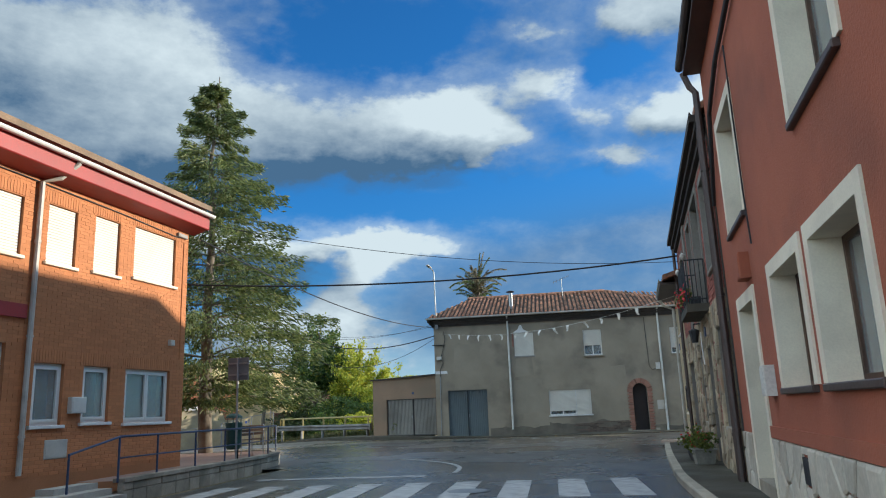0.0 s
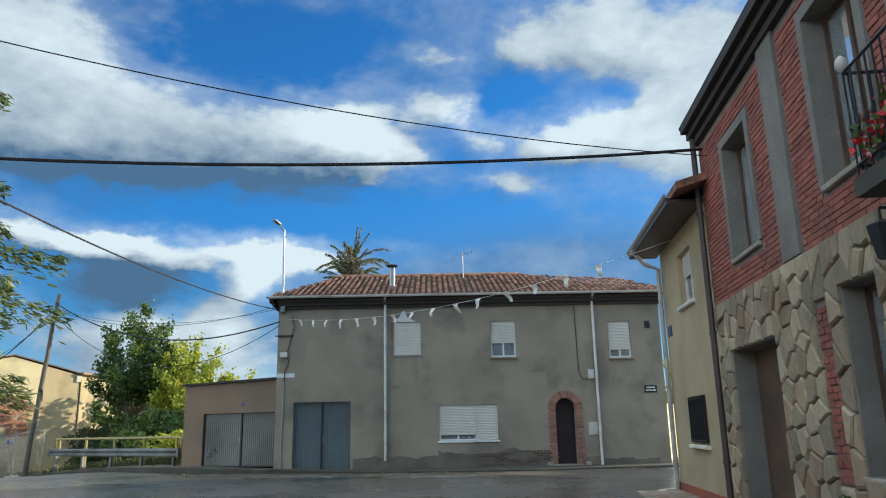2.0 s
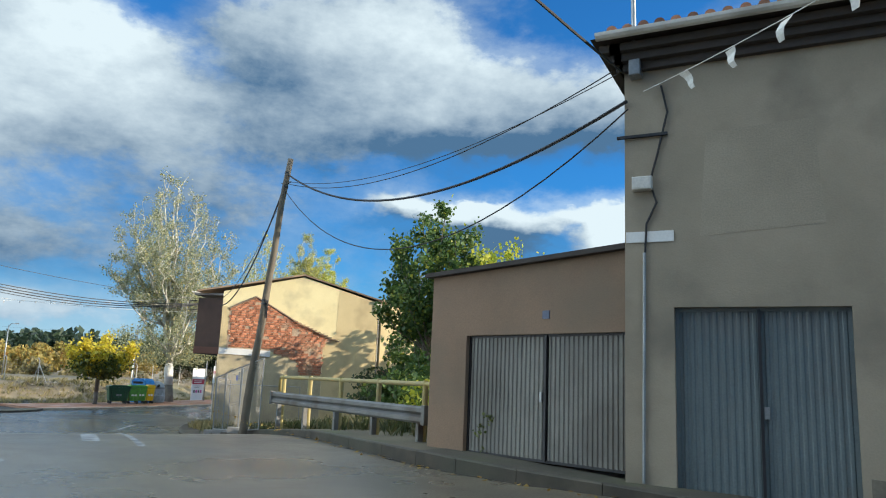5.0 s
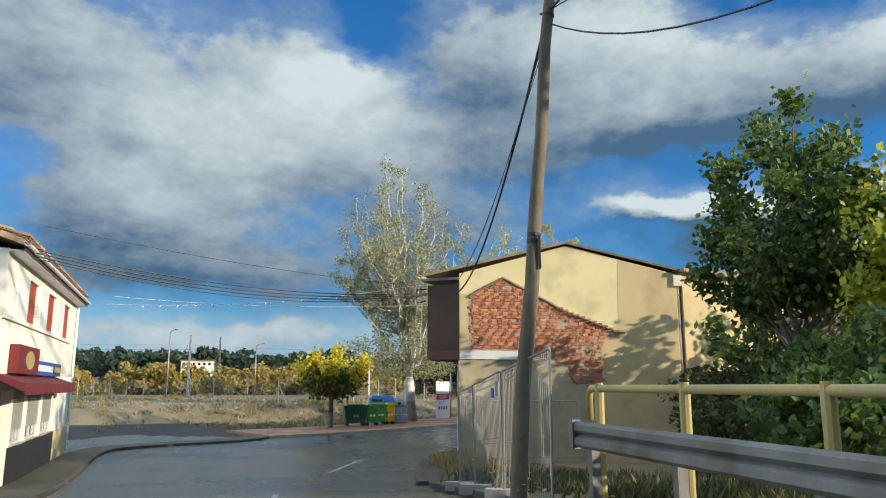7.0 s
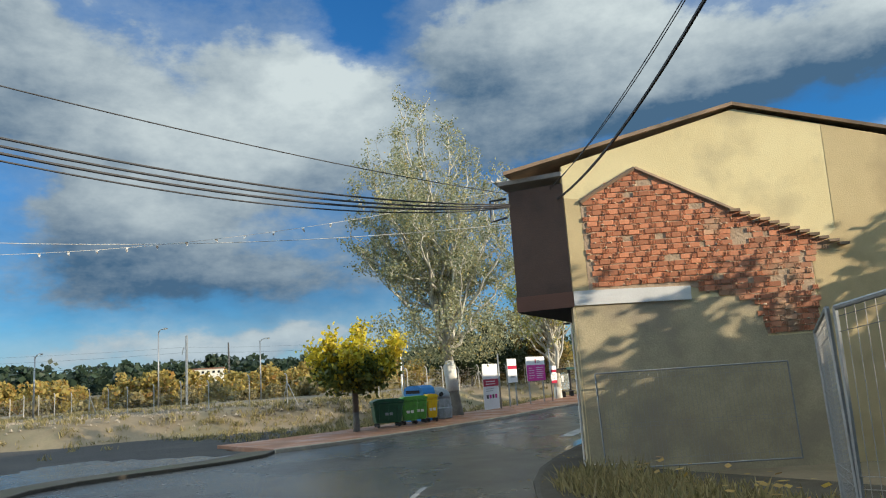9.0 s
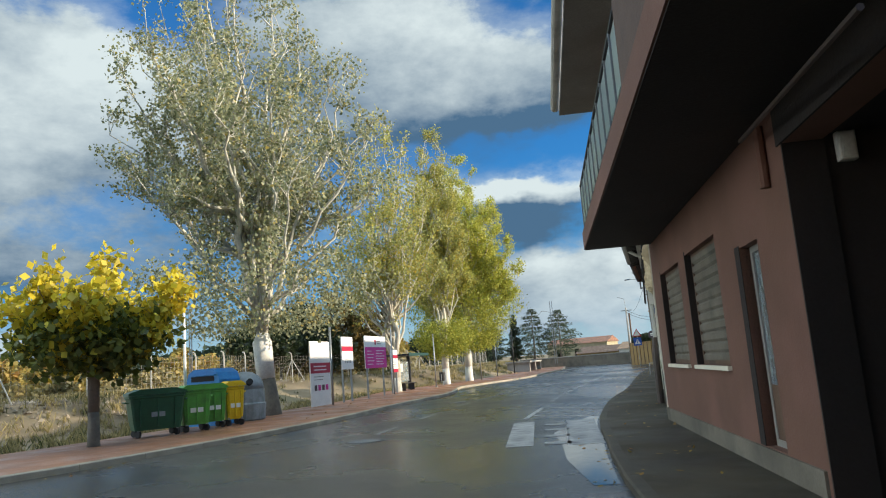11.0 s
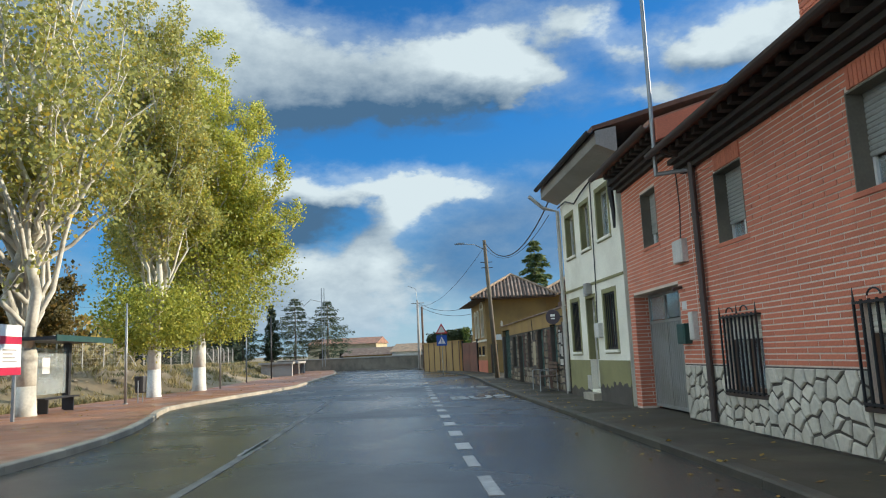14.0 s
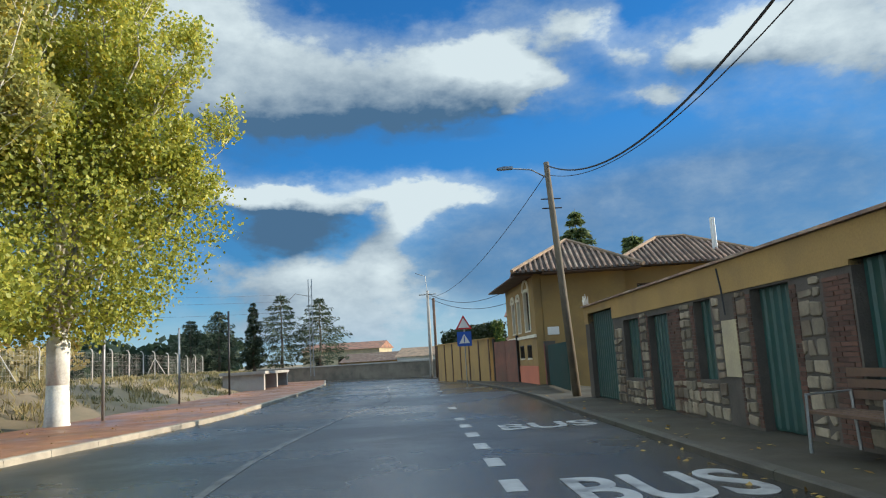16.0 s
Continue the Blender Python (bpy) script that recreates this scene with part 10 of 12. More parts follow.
def terrace():
    edge = smooth_poly([(-8.15, 13.4), (-8.15, 16), (-8.15, 19), (-8.25, 21.2), (-8.55, 22.6), (-9.4, 24.0), (-11.0, 25.4), (-14.0, 27.6), (-17.5, 30.0)], 0.5)
    t = thing("terrace", (-8.15, 13.4, 0), "raised paved terrace edged with a low block wall", "terrace", kind="structure")
    bm = bmesh.new()
    z = lambda p: 0.34 if p.y < 24 else max(0.14, 0.34 - 0.05 * (p.y - 24))
    rows = []
    for p in edge:
        rows.append([bm.verts.new((p.x - 0.12, p.y, -0.2)), bm.verts.new((p.x - 0.12, p.y, z(p))), bm.verts.new((min(-9.0, p.x - 1.0) if p.y < 18 else p.x - 9.0, p.y - (0 if p.y < 18 else 1.0), z(p)))])
    for a, b in zip(rows, rows[1:]):
        for k in range(2):
            bm.faces.new((a[k], b[k], b[k + 1], a[k + 1]))
    part("paving", bm, M_TERRACE, t)
    rnd = random.Random(3)
    for a, b in zip(edge, edge[1:]):
        d = (b - a).normalized()
        f = wall_map((a.x, a.y), (b.x, b.y), -1)
        ln = (b - a).length
        h = z(a)
        for k, (z0, z1) in enumerate(((-0.1, h * 0.45), (h * 0.45 + 0.01, h * 0.9))):
            o = 0.0 if k == 0 else 0.01
            bm = bmesh.new()
            bevel_box(bm, f, 0.006, ln - 0.006, -0.12, rnd.uniform(0.0, 0.015), z0, z1, 0.012)
            part("block", bm, M_BLOCK, t)
        bm = bmesh.new()
        bx(bm, f, 0.003, ln - 0.003, -0.22, 0.035, h * 0.9 + 0.005, h + 0.045)
        part("coping", bm, M_BLOCK, t)
    # steps at the door end
    for k in range(3):
        part("step", box_bm(plain, -9.0, -8.05, 11.3 + 0.0, 13.38, -0.1, 0.11) if k == 0 else box_bm(plain, -9.0, -8.05 - 0.3 * k, 11.5 + 0.3 * k, 13.37, 0.11 * k + 0.002, 0.11 * (k + 1)), M_CONC, t)
    posts = [Vector((p.x - 0.12, p.y, z(p) + 0.02)) for p in edge if p.y < 22.9]
    posts = posts[::3] + [posts[-1]]
    t = railing("railing", posts, 0.80, "dark blue tubular railing along the terrace edge", M_BLUE_RAIL, mid=True)
    p = posts[0]
    part("slope_rail", tube_bm([p + Vector((0, 0, 0.8)), p + Vector((0, -1.5, 0.55)), p + Vector((0, -1.5, -0.1))], 0.022, 8), M_BLUE_RAIL, t)
    # road sign seen from behind, litter bin, chairs
    t = thing("road_sign", (-8.3, 18.8, 0.34), "back of a square road sign on a steel post", "road sign")
    part("post", tube_bm([(-8.3, 18.8, 0.3), (-8.3, 18.8, 3.02)], 0.03, 8), M_METAL, t)
    f = axis_map((-8.3, 18.8, 0), -4)
    plate = part("plate", box_bm(f, -0.30, 0.30, 0.035, 0.05, 2.42, 3.02), M_SIGN_GRAY, t)
    for z0 in (2.55, 2.85):
        part("clamp", box_bm(f, -0.26, 0.26, 0.0, 0.034, z0, z0 + 0.04), M_METAL, plate)
    t = thing("litter_bin", (-8.55, 19.3, 0.34), "dark green cylindrical litter bin on a post", "litter bin")
    part("post", tube_bm([(-8.55, 19.45, 0.3), (-8.55, 19.45, 1.35)], 0.03, 8), M_METAL_DARK, t)
    c = Vector((-8.55, 19.2, 0))
    part("bucket", tube_bm([c + Vector((0, 0, h)) for h in (0.62, 0.66, 1.30, 1.32)], [0.16, 0.19, 0.225, 0.215], 18), M_GREEN_DOOR, t)
    part("hood", tube_bm([c + Vector((0, 0, h)) for h in (1.44, 1.50, 1.56)], [0.23, 0.20, 0.08], 18), M_GREEN_DOOR, t)
    for k in range(3):
        part("strut", tube_bm([c + Vector((0.2 * math.cos(k * 2.1), 0.2 * math.sin(k * 2.1), 1.30)), c + Vector((0.2 * math.cos(k * 2.1), 0.2 * math.sin(k * 2.1), 1.46))], 0.012, 5), M_GREEN_DOOR, t)
    for x, y, ang in ((-8.9, 21.3, 75), (-9.2, 22.4, 30)):
        garden_chair((x, y, 0.35), ang, M_METAL, M_WOOD, "light metal cafe chair with dark slatted seat")


def garden_chair(at, ang, frame_mat, seat_mat, label, w=0.46):
    t = thing("chair", at, label, "chair")
    f = axis_map(at, ang)
    for u in (-w / 2, w / 2):
        for d in (-0.2, 0.2):
            part("leg", tube_bm([f(u * 1.05, d * 1.1, 0), f(u, d, 0.44)], 0.013, 6), frame_mat, t)
        part("armrest", tube_bm([f(u, -0.2, 0.44), f(u, -0.22, 0.66), f(u, 0.2, 0.66)], 0.013, 6), frame_mat, t)
        part("back_post", tube_bm([f(u, 0.2, 0.44), f(u, 0.28, 0.88)], 0.013, 6), frame_mat, t)
    for k in range(5):
        part("seat_slat", box_bm(f, -w / 2, w / 2, -0.2 + k * 0.085, -0.13 + k * 0.085, 0.44, 0.46), seat_mat, t)
    for k in range(3):
        z = 0.56 + k * 0.11
        part("back_slat", box_bm(f, -w / 2, w / 2, 0.215 + k * 0.02, 0.235 + k * 0.02, z, z + 0.075), seat_mat, t)


def planters():
    for k, (x, y, s, m) in enumerate(((3.02, 16.2, 0.42, M_POT_STONE), (3.1, 17.2, 0.36, M_POT), (3.2, 18.1, 0.32, M_POT))):
        z = 0.13
        t = thing("planter", (x, y, z), "stone-coloured square planter with dark leafy plant" if k == 0 else "dark pot with trailing plant by the house wall", "planter")
        h = s * 0.75
        bm = bmesh.new()
        rows = []
        for r, zz in ((s * 0.40, z), (s * 0.52, z + h * 0.9), (s * 0.58, z + h * 0.92), (s * 0.58, z + h), (s * 0.50, z + h), (s * 0.48, z + h - 0.05)):
            rows.append([bm.verts.new((x + r * a, y + r * b, zz)) for a, b in ((-1, -1), (1, -1), (1, 1), (-1, 1))])
        for a, b in zip(rows, rows[1:]):
            for i in range(4):
                bm.faces.new((a[i], a[(i + 1) % 4], b[(i + 1) % 4], b[i]))
        bm.faces.new(rows[0][::-1])
        bm.faces.new(rows[-1])
        part("pot", bm, m, t)
        rng = np.random.default_rng(200 + k)
        c = np.array([x, y, z + h + 0.12]) + rng.normal(size=(26, 3)) * np.array([0.13, 0.13, 0.09])
        leaves("foliage", clump_points(rng, c, np.full(26, 0.10), 16), 0.07, rng, L_DEEP, t)
        if k < 2:
            leaves("flowers", c + np.array([0, 0, 0.1]), 0.06, rng, L_FLOWER, t)


def silver_car():
    """Rear of a parked saloon beyond the corner."""
    at = Vector((13.0, 33.6, 0.0))
    ang = 4
    f = axis_map(at, ang)
    t = thing("car", at, "silver saloon car standing in the side street", "car")
    # along u: 0 is the tail, 4.3 the nose
    prof = [(0.03, 0.42, 0.80), (0.0, 0.60, 0.84), (0.06, 0.90, 0.83), (0.25, 1.00, 0.80), (0.75, 1.02, 0.78), (3.05, 0.98, 0.80), (3.9, 0.85, 0.78), (4.25, 0.66, 0.70), (4.3, 0.40, 0.66)]
    bm = bmesh.new()
    rows = []
    for u, z, w in prof:
        rows.append([bm.verts.new(f(u, s * ww, zz)) for s, ww, zz in ((-1, w * 0.96, 0.24), (-1, w, 0.24 + (z - 0.24) * 0.45), (-1, w * 0.97, 0.24 + (z - 0.24) * 0.86), (-1, w * 0.86, z), (1, w * 0.86, z), (1, w * 0.97, 0.24 + (z - 0.24) * 0.86), (1, w, 0.24 + (z - 0.24) * 0.45), (1, w * 0.96, 0.24))])
    for a, b in zip(rows, rows[1:]):
        for i in range(8):
            bm.faces.new((a[i], a[(i + 1) % 8], b[(i + 1) % 8], b[i]))
    bm.faces.new(rows[0])
    bm.faces.new(rows[-1][::-1])
    body = part("body", bm, M_CAR, t, smooth=False)
    bm = bmesh.new()
    cab = [(0.55, 1.01, 0.70), (1.15, 1.40, 0.56), (2.1, 1.44, 0.56), (3.05, 0.98, 0.70)]
    rows = [[bm.verts.new(f(u, s * w, z)) for s, z in ((-1, zz), (1, zz))] for u, zz, w in cab]
    low = [[bm.verts.new(f(u, s * 0.72, 0.96)) for s in (-1, 1)] for u, zz, w in cab]
    for a, b in zip(rows, rows[1:]):
        bm.faces.new((a[0], a[1], b[1], b[0]))
    for i in range(3):
        for s in (0, 1):
            bm.faces.new((rows[i][s], rows[i + 1][s], low[i + 1][s], low[i][s]))
    part("cabin_glass", bm, M_CARGLASS, t)
    part("roof", box_bm(f, 1.12, 2.15, -0.57, 0.57, 1.40, 1.46), M_CAR, t)
    for s in (-1, 1):
        part("pillar", tube_bm([f(0.52, s * 0.71, 1.0), f(1.14, s * 0.57, 1.42)], 0.035, 6), M_CAR, t)
        part("pillar", tube_bm([f(1.75, s * 0.71, 0.98), f(1.72, s * 0.57, 1.42)], 0.03, 6), M_CAR, t)
        part("pillar", tube_bm([f(3.05, s * 0.71, 0.98), f(2.12, s * 0.57, 1.43)], 0.035, 6), M_CAR, t)
        bm = bmesh.new()
        bx(bm, f, -0.03, 0.30, *sorted((s * 0.52, s * 0.83)), 0.70, 0.92)
        part("tail_lamp", bm, M_TAIL, t)
        for u in (0.85, 3.45):
            c = f(u, s * 0.74, 0.31)
            e = f(u, s * 0.86, 0.31)
            tyre = part("wheel", tube_bm([c, c.lerp(e, 0.2), c.lerp(e, 0.8), e], [0.28, 0.315, 0.315, 0.27], 20), M_RUBBER, t)
            part("rim", tube_bm([e, e + (e - c).normalized() * 0.015], [0.21, 0.17], 14), M_METAL, tyre)
            part("wheel_arch", tube_bm([c.lerp(e, 0.5), c.lerp(e, 0.85)], [0.37, 0.37], 20), M_RUBBER, t)
    part("rear_bumper", box_bm(f, -0.06, 0.12, -0.80, 0.80, 0.30, 0.52), M_CAR, t)
    part("number_plate", box_bm(f, -0.045, -0.02, -0.26, 0.26, 0.62, 0.73), M_PVC, t)


# ---- guard rail, mesh fence and the strip beside the yellow gable ----
def guard_rail():
    a, b = Vector((-17.06, 45.5, 0)), Vector((-10.5, 41.45, 0))
    f = wall_map((a.x, a.y), (b.x, b.y), -1)
    ln = (b - a).length
    t = thing("guard_rail", (a.x, a.y, 0.05), "steel crash barrier with a yellow tubular handrail above", "guard rail")
    bm = bmesh.new()
    prof = [(0.05, 0.56), (0.09, 0.60), (0.09, 0.67), (0.03, 0.72), (0.09, 0.77), (0.09, 0.84), (0.05, 0.88)]
    rows = [[bm.verts.new(f(u, d, z)) for d, z in prof] + [bm.verts.new(f(u, d - 0.006, z)) for d, z in prof[::-1]] for u in (-0.35, ln + 0.25)]
    n = len(prof) * 2
    for i in range(n):
        bm.faces.new((rows[0][i], rows[0][(i + 1) % n], rows[1][(i + 1) % n], rows[1][i]))
    part("beam", bm, M_STEEL_OLD, t)
    for u in (-0.45, ln + 0.25):
        bm = bmesh.new()
        bx(bm, f, u, u + 0.12, 0.0, 0.11, 0.54, 0.90)
        part("end_piece", bm, M_STEEL_OLD, t)
    for k in range(5):
        u = ln * k / 4
        part("post", box_bm(f, u - 0.05, u + 0.05, -0.08, 0.03, -0.55, 0.86), M_STEEL_OLD, t)
        part("upper_post", tube_bm([f(u, -0.12, -0.5), f(u, -0.12, 1.26), f(u, -0.12, 1.36)], [0.058, 0.058, 0.05], 10), M_YELLOW_RAIL, t)
    part("handrail", tube_bm([f(-0.3, -0.12, 0.9), f(-0.3, -0.12, 1.22), f(-0.22, -0.12, 1.29), f(ln + 0.2, -0.12, 1.29), f(ln + 0.28, -0.12, 1.22), f(ln + 0.28, -0.12, 0.5)], 0.048, 10), M_YELLOW_RAIL, t, smooth=True)


def mesh_fence():
    line = [Vector(p) for p in ((-23.4, 50.6, 0), (-22.85, 49.25, 0), (-21.6, 48.35, 0), (-19.7, 46.95, 0), (-17.6, 45.4, 0))]
    spans = list(zip(line, line[1:])) + [(Vector((-30.16, 57.30, 0)), Vector((-27.19, 59.91, 0)))]
    for k, (a, b) in enumerate(spans):
        za, zb = gray_lift(a) + 0.0, gray_lift(b) + 0.0
        t = thing("fence_panel", (a.x, a.y, za), "temporary wire mesh fence panel with thin steel frame", "fence", "mesh fence panels")
        lean = Vector((0.05 * (k % 2), -0.06, 0))
        h = 1.95
        c = [Vector((a.x, a.y, za)), Vector((a.x, a.y, za + h)) + lean, Vector((b.x, b.y, zb + h)) + lean, Vector((b.x, b.y, zb))]
        for p, q in ((0, 1), (1, 2), (2, 3), (3, 0)):
            part("frame_tube", tube_bm([c[p], c[q]], 0.018, 6), M_METAL, t)
        bm = bmesh.new()
        n = max(8, int((b - a).length / 0.09))
        for i in range(1, n):
            tube(bm, [c[0].lerp(c[3], i / n), c[1].lerp(c[2], i / n)], 0.003, 3, False)
        for j in (0.08, 0.42, 0.46, 0.92, 0.97):
            tube(bm, [c[0].lerp(c[1], j), c[3].lerp(c[2], j)], 0.003, 3, False)
        part("wire_mesh", bm, M_PIPE_GRAY, t, kind="stuff")
        part("foot_block", box_bm(axis_map((a.x, a.y, za), 30), -0.3, 0.3, -0.1, 0.1, -0.08, 0.10), M_CONC, t)
    f = wall_map((-21.6, 48.35), (-19.7, 46.95), -1)
    t = thing("small_sign", f(0.1, 0.03, 0.9), "small blue plate wired to the mesh fence", "sign")
    part("plate", box_bm(f, 1.65, 1.85, 0.03, 0.04, 1.12, 1.28), M_SIGN_BLUE, t)
    part("second_plate", box_bm(f, 1.95, 2.2, 0.03, 0.04, 1.15, 1.38), M_PIPE_GRAY, t)
    # low red wall behind the strip
    f = wall_map((-24.3, 62.9), (-17.0, 62.2), -1)
    t = thing("yard_wall", (-24.3, 62.9, 0), "low dark red brick yard wall with a tiled coping", "wall")
    part("wall", box_bm(f, 0, 7.2, -0.3, -0.02, -0.6, 1.75), M_MORTAR_D, t)
    bricks(t, f, 0, 7.2, -0.5, 1.75, [], M_BRICK_BROWN, random.Random(12), lu=0.27, lz=0.09, proud=0.012, limit=0)
    part("coping", box_bm(f, -0.1, 7.3, -0.4, 0.12, 1.75, 1.84), M_TILE, t)


def brown_roof_house():
    """Low house behind the brick shed wall."""
    f = wall_map((-27.5, 71.2), (-17.0, 71.2), -1)
    h = thing("far_house", f(5, -3, -0.6), "low house with a dark brown tiled roof behind the shed", "house")
    part("wall", box_bm(f, 0, 10.5, -7, 0, -0.8, 2.75), M_YELLOW2, h)
    bm = bmesh.new()
    side_prism(bm, f, [(0.5, 2.7), (-3.5, 4.35), (-7.5, 2.7), (-7.5, 2.6), (0.5, 2.6)], -0.4, 10.9)
    part("roof", bm, M_TILE, h)
    tiles(h, f, -0.3, 10.8, 0.45, 2.75, -3.4, 4.36, M_TILE, near=0, cw=0.25)
    part("chimney", box_bm(f, 6.2, 6.8, -3.2, -2.6, 3.8, 5.0), M_BRICK_BROWN, h)
    part("chimney_cap", box_bm(f, 6.1, 6.9, -3.3, -2.5, 5.0, 5.08), M_CONC, h)


# ---- left pavement of the far street ----
def wheelie(at, ang, mat, label, w=1.2, d=0.75, h=1.15, lid=None):
    t = thing("waste_container", at, label, "waste container", "street waste containers")
    f = axis_map(at, ang)
    bm = bmesh.new()
    rows = []
    for k, z in ((0.80, 0.20), (0.86, 0.45), (0.96, h * 0.88), (1.0, h * 0.9), (1.0, h * 0.96)):
        rows.append([bm.verts.new(f(u * w / 2 * k, v * d / 2 * k, z)) for u, v in ((-1, -0.9), (-0.92, -1), (0.92, -1), (1, -0.9), (1, 0.9), (0.92, 1), (-0.92, 1), (-1, 0.9))])
    for a, b in zip(rows, rows[1:]):
        for i in range(8):
            bm.faces.new((a[i], a[(i + 1) % 8], b[(i + 1) % 8], b[i]))
    bm.faces.new(rows[0][::-1])
    bm.faces.new(rows[-1])
    part("body", bm, mat, t)
    bm = bmesh.new()
    prism(bm, f, [(-w / 2 - 0.03, h * 0.965), (w / 2 + 0.03, h * 0.965), (w / 2 + 0.02, h * 1.02), (w * 0.3, h * 1.10), (-w * 0.3, h * 1.10), (-w / 2 - 0.02, h * 1.02)], -d / 2 - 0.03, d / 2 + 0.03)
    part("lid", bm, lid or mat, t)
    for u in (-0.3, 0, 0.3):
        part("rib", box_bm(f, u * w - 0.02, u * w + 0.02, -d / 2 * 0.97 - 0.015, -d / 2 * 0.86, 0.3, h * 0.86), mat, t)
        part("rib", box_bm(f, u * w - 0.02, u * w + 0.02, d / 2 * 0.86, d / 2 * 0.97 + 0.015, 0.3, h * 0.86), mat, t)
    for u in (-1, 1):
        part("handle", tube_bm([f(u * (w / 2 + 0.0), -d * 0.3, h * 0.80), f(u * (w / 2 + 0.07), -d * 0.25, h * 0.82), f(u * (w / 2 + 0.07), d * 0.25, h * 0.82), f(u * (w / 2), d * 0.3, h * 0.80)], 0.02, 6), lid or mat, t)
        for v in (-1, 1):
            c = f(u * w * 0.34, v * d * 0.34, 0.1)
            wheel = part("caster", tube_bm([c + Vector((0, -0.03, 0)), c + Vector((0, 0.03, 0))], 0.1, 12), M_RUBBER, t)
            part("fork", box_bm(axis_map(c, ang), -0.03, 0.03, -0.05, 0.05, 0.08, 0.16), M_METAL, wheel)
    part("mark", box_bm(f, -0.18, 0.18, -d / 2 * 0.93 - 0.012, -d / 2 * 0.9, 0.55, 0.68), M_BIN_GRAY if mat is M_BIN_DARK else M_PVC, t)


def left_street():
    g = lambda x, y: terr(x, y) + 0.13
    wheelie((-49.0, 67.15, g(-49, 67)), 62, M_BIN_DARK, "large dark green waste container with scuffed sides", 1.5, 0.95, 1.2)
    wheelie((-48.75, 68.3, g(-49, 68)), 62, M_BIN_GREEN, "bright green waste container on casters", 0.85, 0.8, 1.22)
    wheelie((-49.05, 69.25, g(-49, 69)), 62, M_BIN_GREEN, "bright green waste container on casters", 0.75, 0.8, 1.22)
    wheelie((-48.95, 70.0, g(-49, 70)), 62, M_BIN_YELLOW, "yellow recycling container on casters", 0.6, 0.75, 1.25)
    # blue paper bank
    at = (-50.25, 70.45, g(-50, 70.0))
    t = thing("paper_bank", at, "tall blue paper recycling bank with arched top", "recycling bank", "street waste containers")
    f = axis_map(at, 10)
    bm = bmesh.new()
    prism(bm, f, [(-0.58, 0.0), (0.58, 0.0), (0.64, 1.45), (0.56, 1.68), (0.35, 1.82), (-0.35, 1.82), (-0.56, 1.68), (-0.64, 1.45)], -0.55, 0.55)
    part("body", bm, M_BIN_BLUE, t)
    part("slot", box_bm(f, -0.45, 0.45, -0.56, -0.545, 1.42, 1.58), M_RUBBER, t)
    part("hood", box_bm(f, -0.5, 0.5, -0.62, -0.55, 1.60, 1.64), M_BIN_BLUE, t)
    # gray bottle bank
    at = Vector((-50.2, 71.8, g(-50, 72)))
    t = thing("bottle_bank", at, "gray igloo bottle bank, scuffed and stained", "recycling bank", "street waste containers")
    part("body", tube_bm([at + Vector((0, 0, z)) for z in (0, 0.05, 0.55, 0.60, 1.05)], [0.62, 0.66, 0.70, 0.66, 0.66], 16), M_BIN_GRAY, t, smooth=False)
    part("dome", tube_bm([at + Vector((0, 0, z)) for z in (1.05, 1.30, 1.50, 1.62, 1.66)], [0.65, 0.60, 0.46, 0.26, 0.08], 16), M_BIN_GRAY, t, smooth=True)
    e = at + Vector((0.50, -0.30, 1.28))
    part("hole", tube_bm([e, e + Vector((0.12, -0.07, 0.03))], 0.11, 12), M_RUBBER, t)
    part("lifting_eye", tube_bm([at + Vector((-0.08, 0, 1.64)), at + Vector((-0.06, 0, 1.78)), at + Vector((0.06, 0, 1.78)), at + Vector((0.08, 0, 1.64))], 0.015, 6), M_METAL, t)

    d = Vector((-0.26, 0.965)).normalized()
    ang = math.degrees(math.atan2(d.y, d.x))

    def panel(x, y, w, z0, z1, fields, label, legs=True, marks=()):
        base = (x, y, g(x, y) - 0.05)
        t = thing("information_panel", base, label, "information panel")
        f = wall_map((x, y), (x + d.x, y + d.y), -1)
        part("board", box_bm(f, 0, w, -0.05, 0.0, z0, z1), M_PANEL_W, t)
        for u0, u1, a, b, m in fields:
            part("field", box_bm(f, u0, u1, 0.001, 0.006, a, b), m, t)
        for u0, u1, a, b, m in marks:
            part("text_bar", box_bm(f, u0, u1, 0.007, 0.010, a, b), m, t)
        if legs:
            for u in (0.12 * w, 0.88 * w):
                part("leg", box_bm(f, u - 0.035, u + 0.035, -0.13, -0.055, g(x, y) - 0.3 , z1 - 0.1), M_METAL, t)

    rnd = random.Random(6)
    lines = lambda u0, u1, z0, z1, n, m, h=0.035: [(u0, u0 + (u1 - u0) * rnd.uniform(0.55, 1.0), z1 - (k + 0.7) * (z1 - z0) / n, z1 - (k + 0.7) * (z1 - z0) / n + h, m) for k in range(n)]
    panel(-51.68, 77.02, 2.0, -1.1, 1.64, [(0.0, 2.0, 0.28, 0.72, M_CRIMSON)], "tall white information totem with a crimson band", False,
          lines(0.3, 1.7, 0.35, 0.65, 2, M_PANEL_W, 0.05) + lines(0.3, 1.6, -0.05, 0.2, 2, M_PIPE_GRAY) + [(0.3 + 0.38 * k, 0.55 + 0.38 * k, -0.45, -0.22, M_MAGENTA if k % 2 else M_PIPE_DARK) for k in range(4)])
    panel(-53.1, 81.0, 1.4, 0.38, 1.94, [(0.0, 1.4, 1.25, 1.48, M_CRIMSON)], "white information board with a red band on two legs", True,
          [(0.35 + 0.2 * k, 0.47 + 0.2 * k, 0.68, 0.80, M_PIPE_GRAY) for k in range(4)])
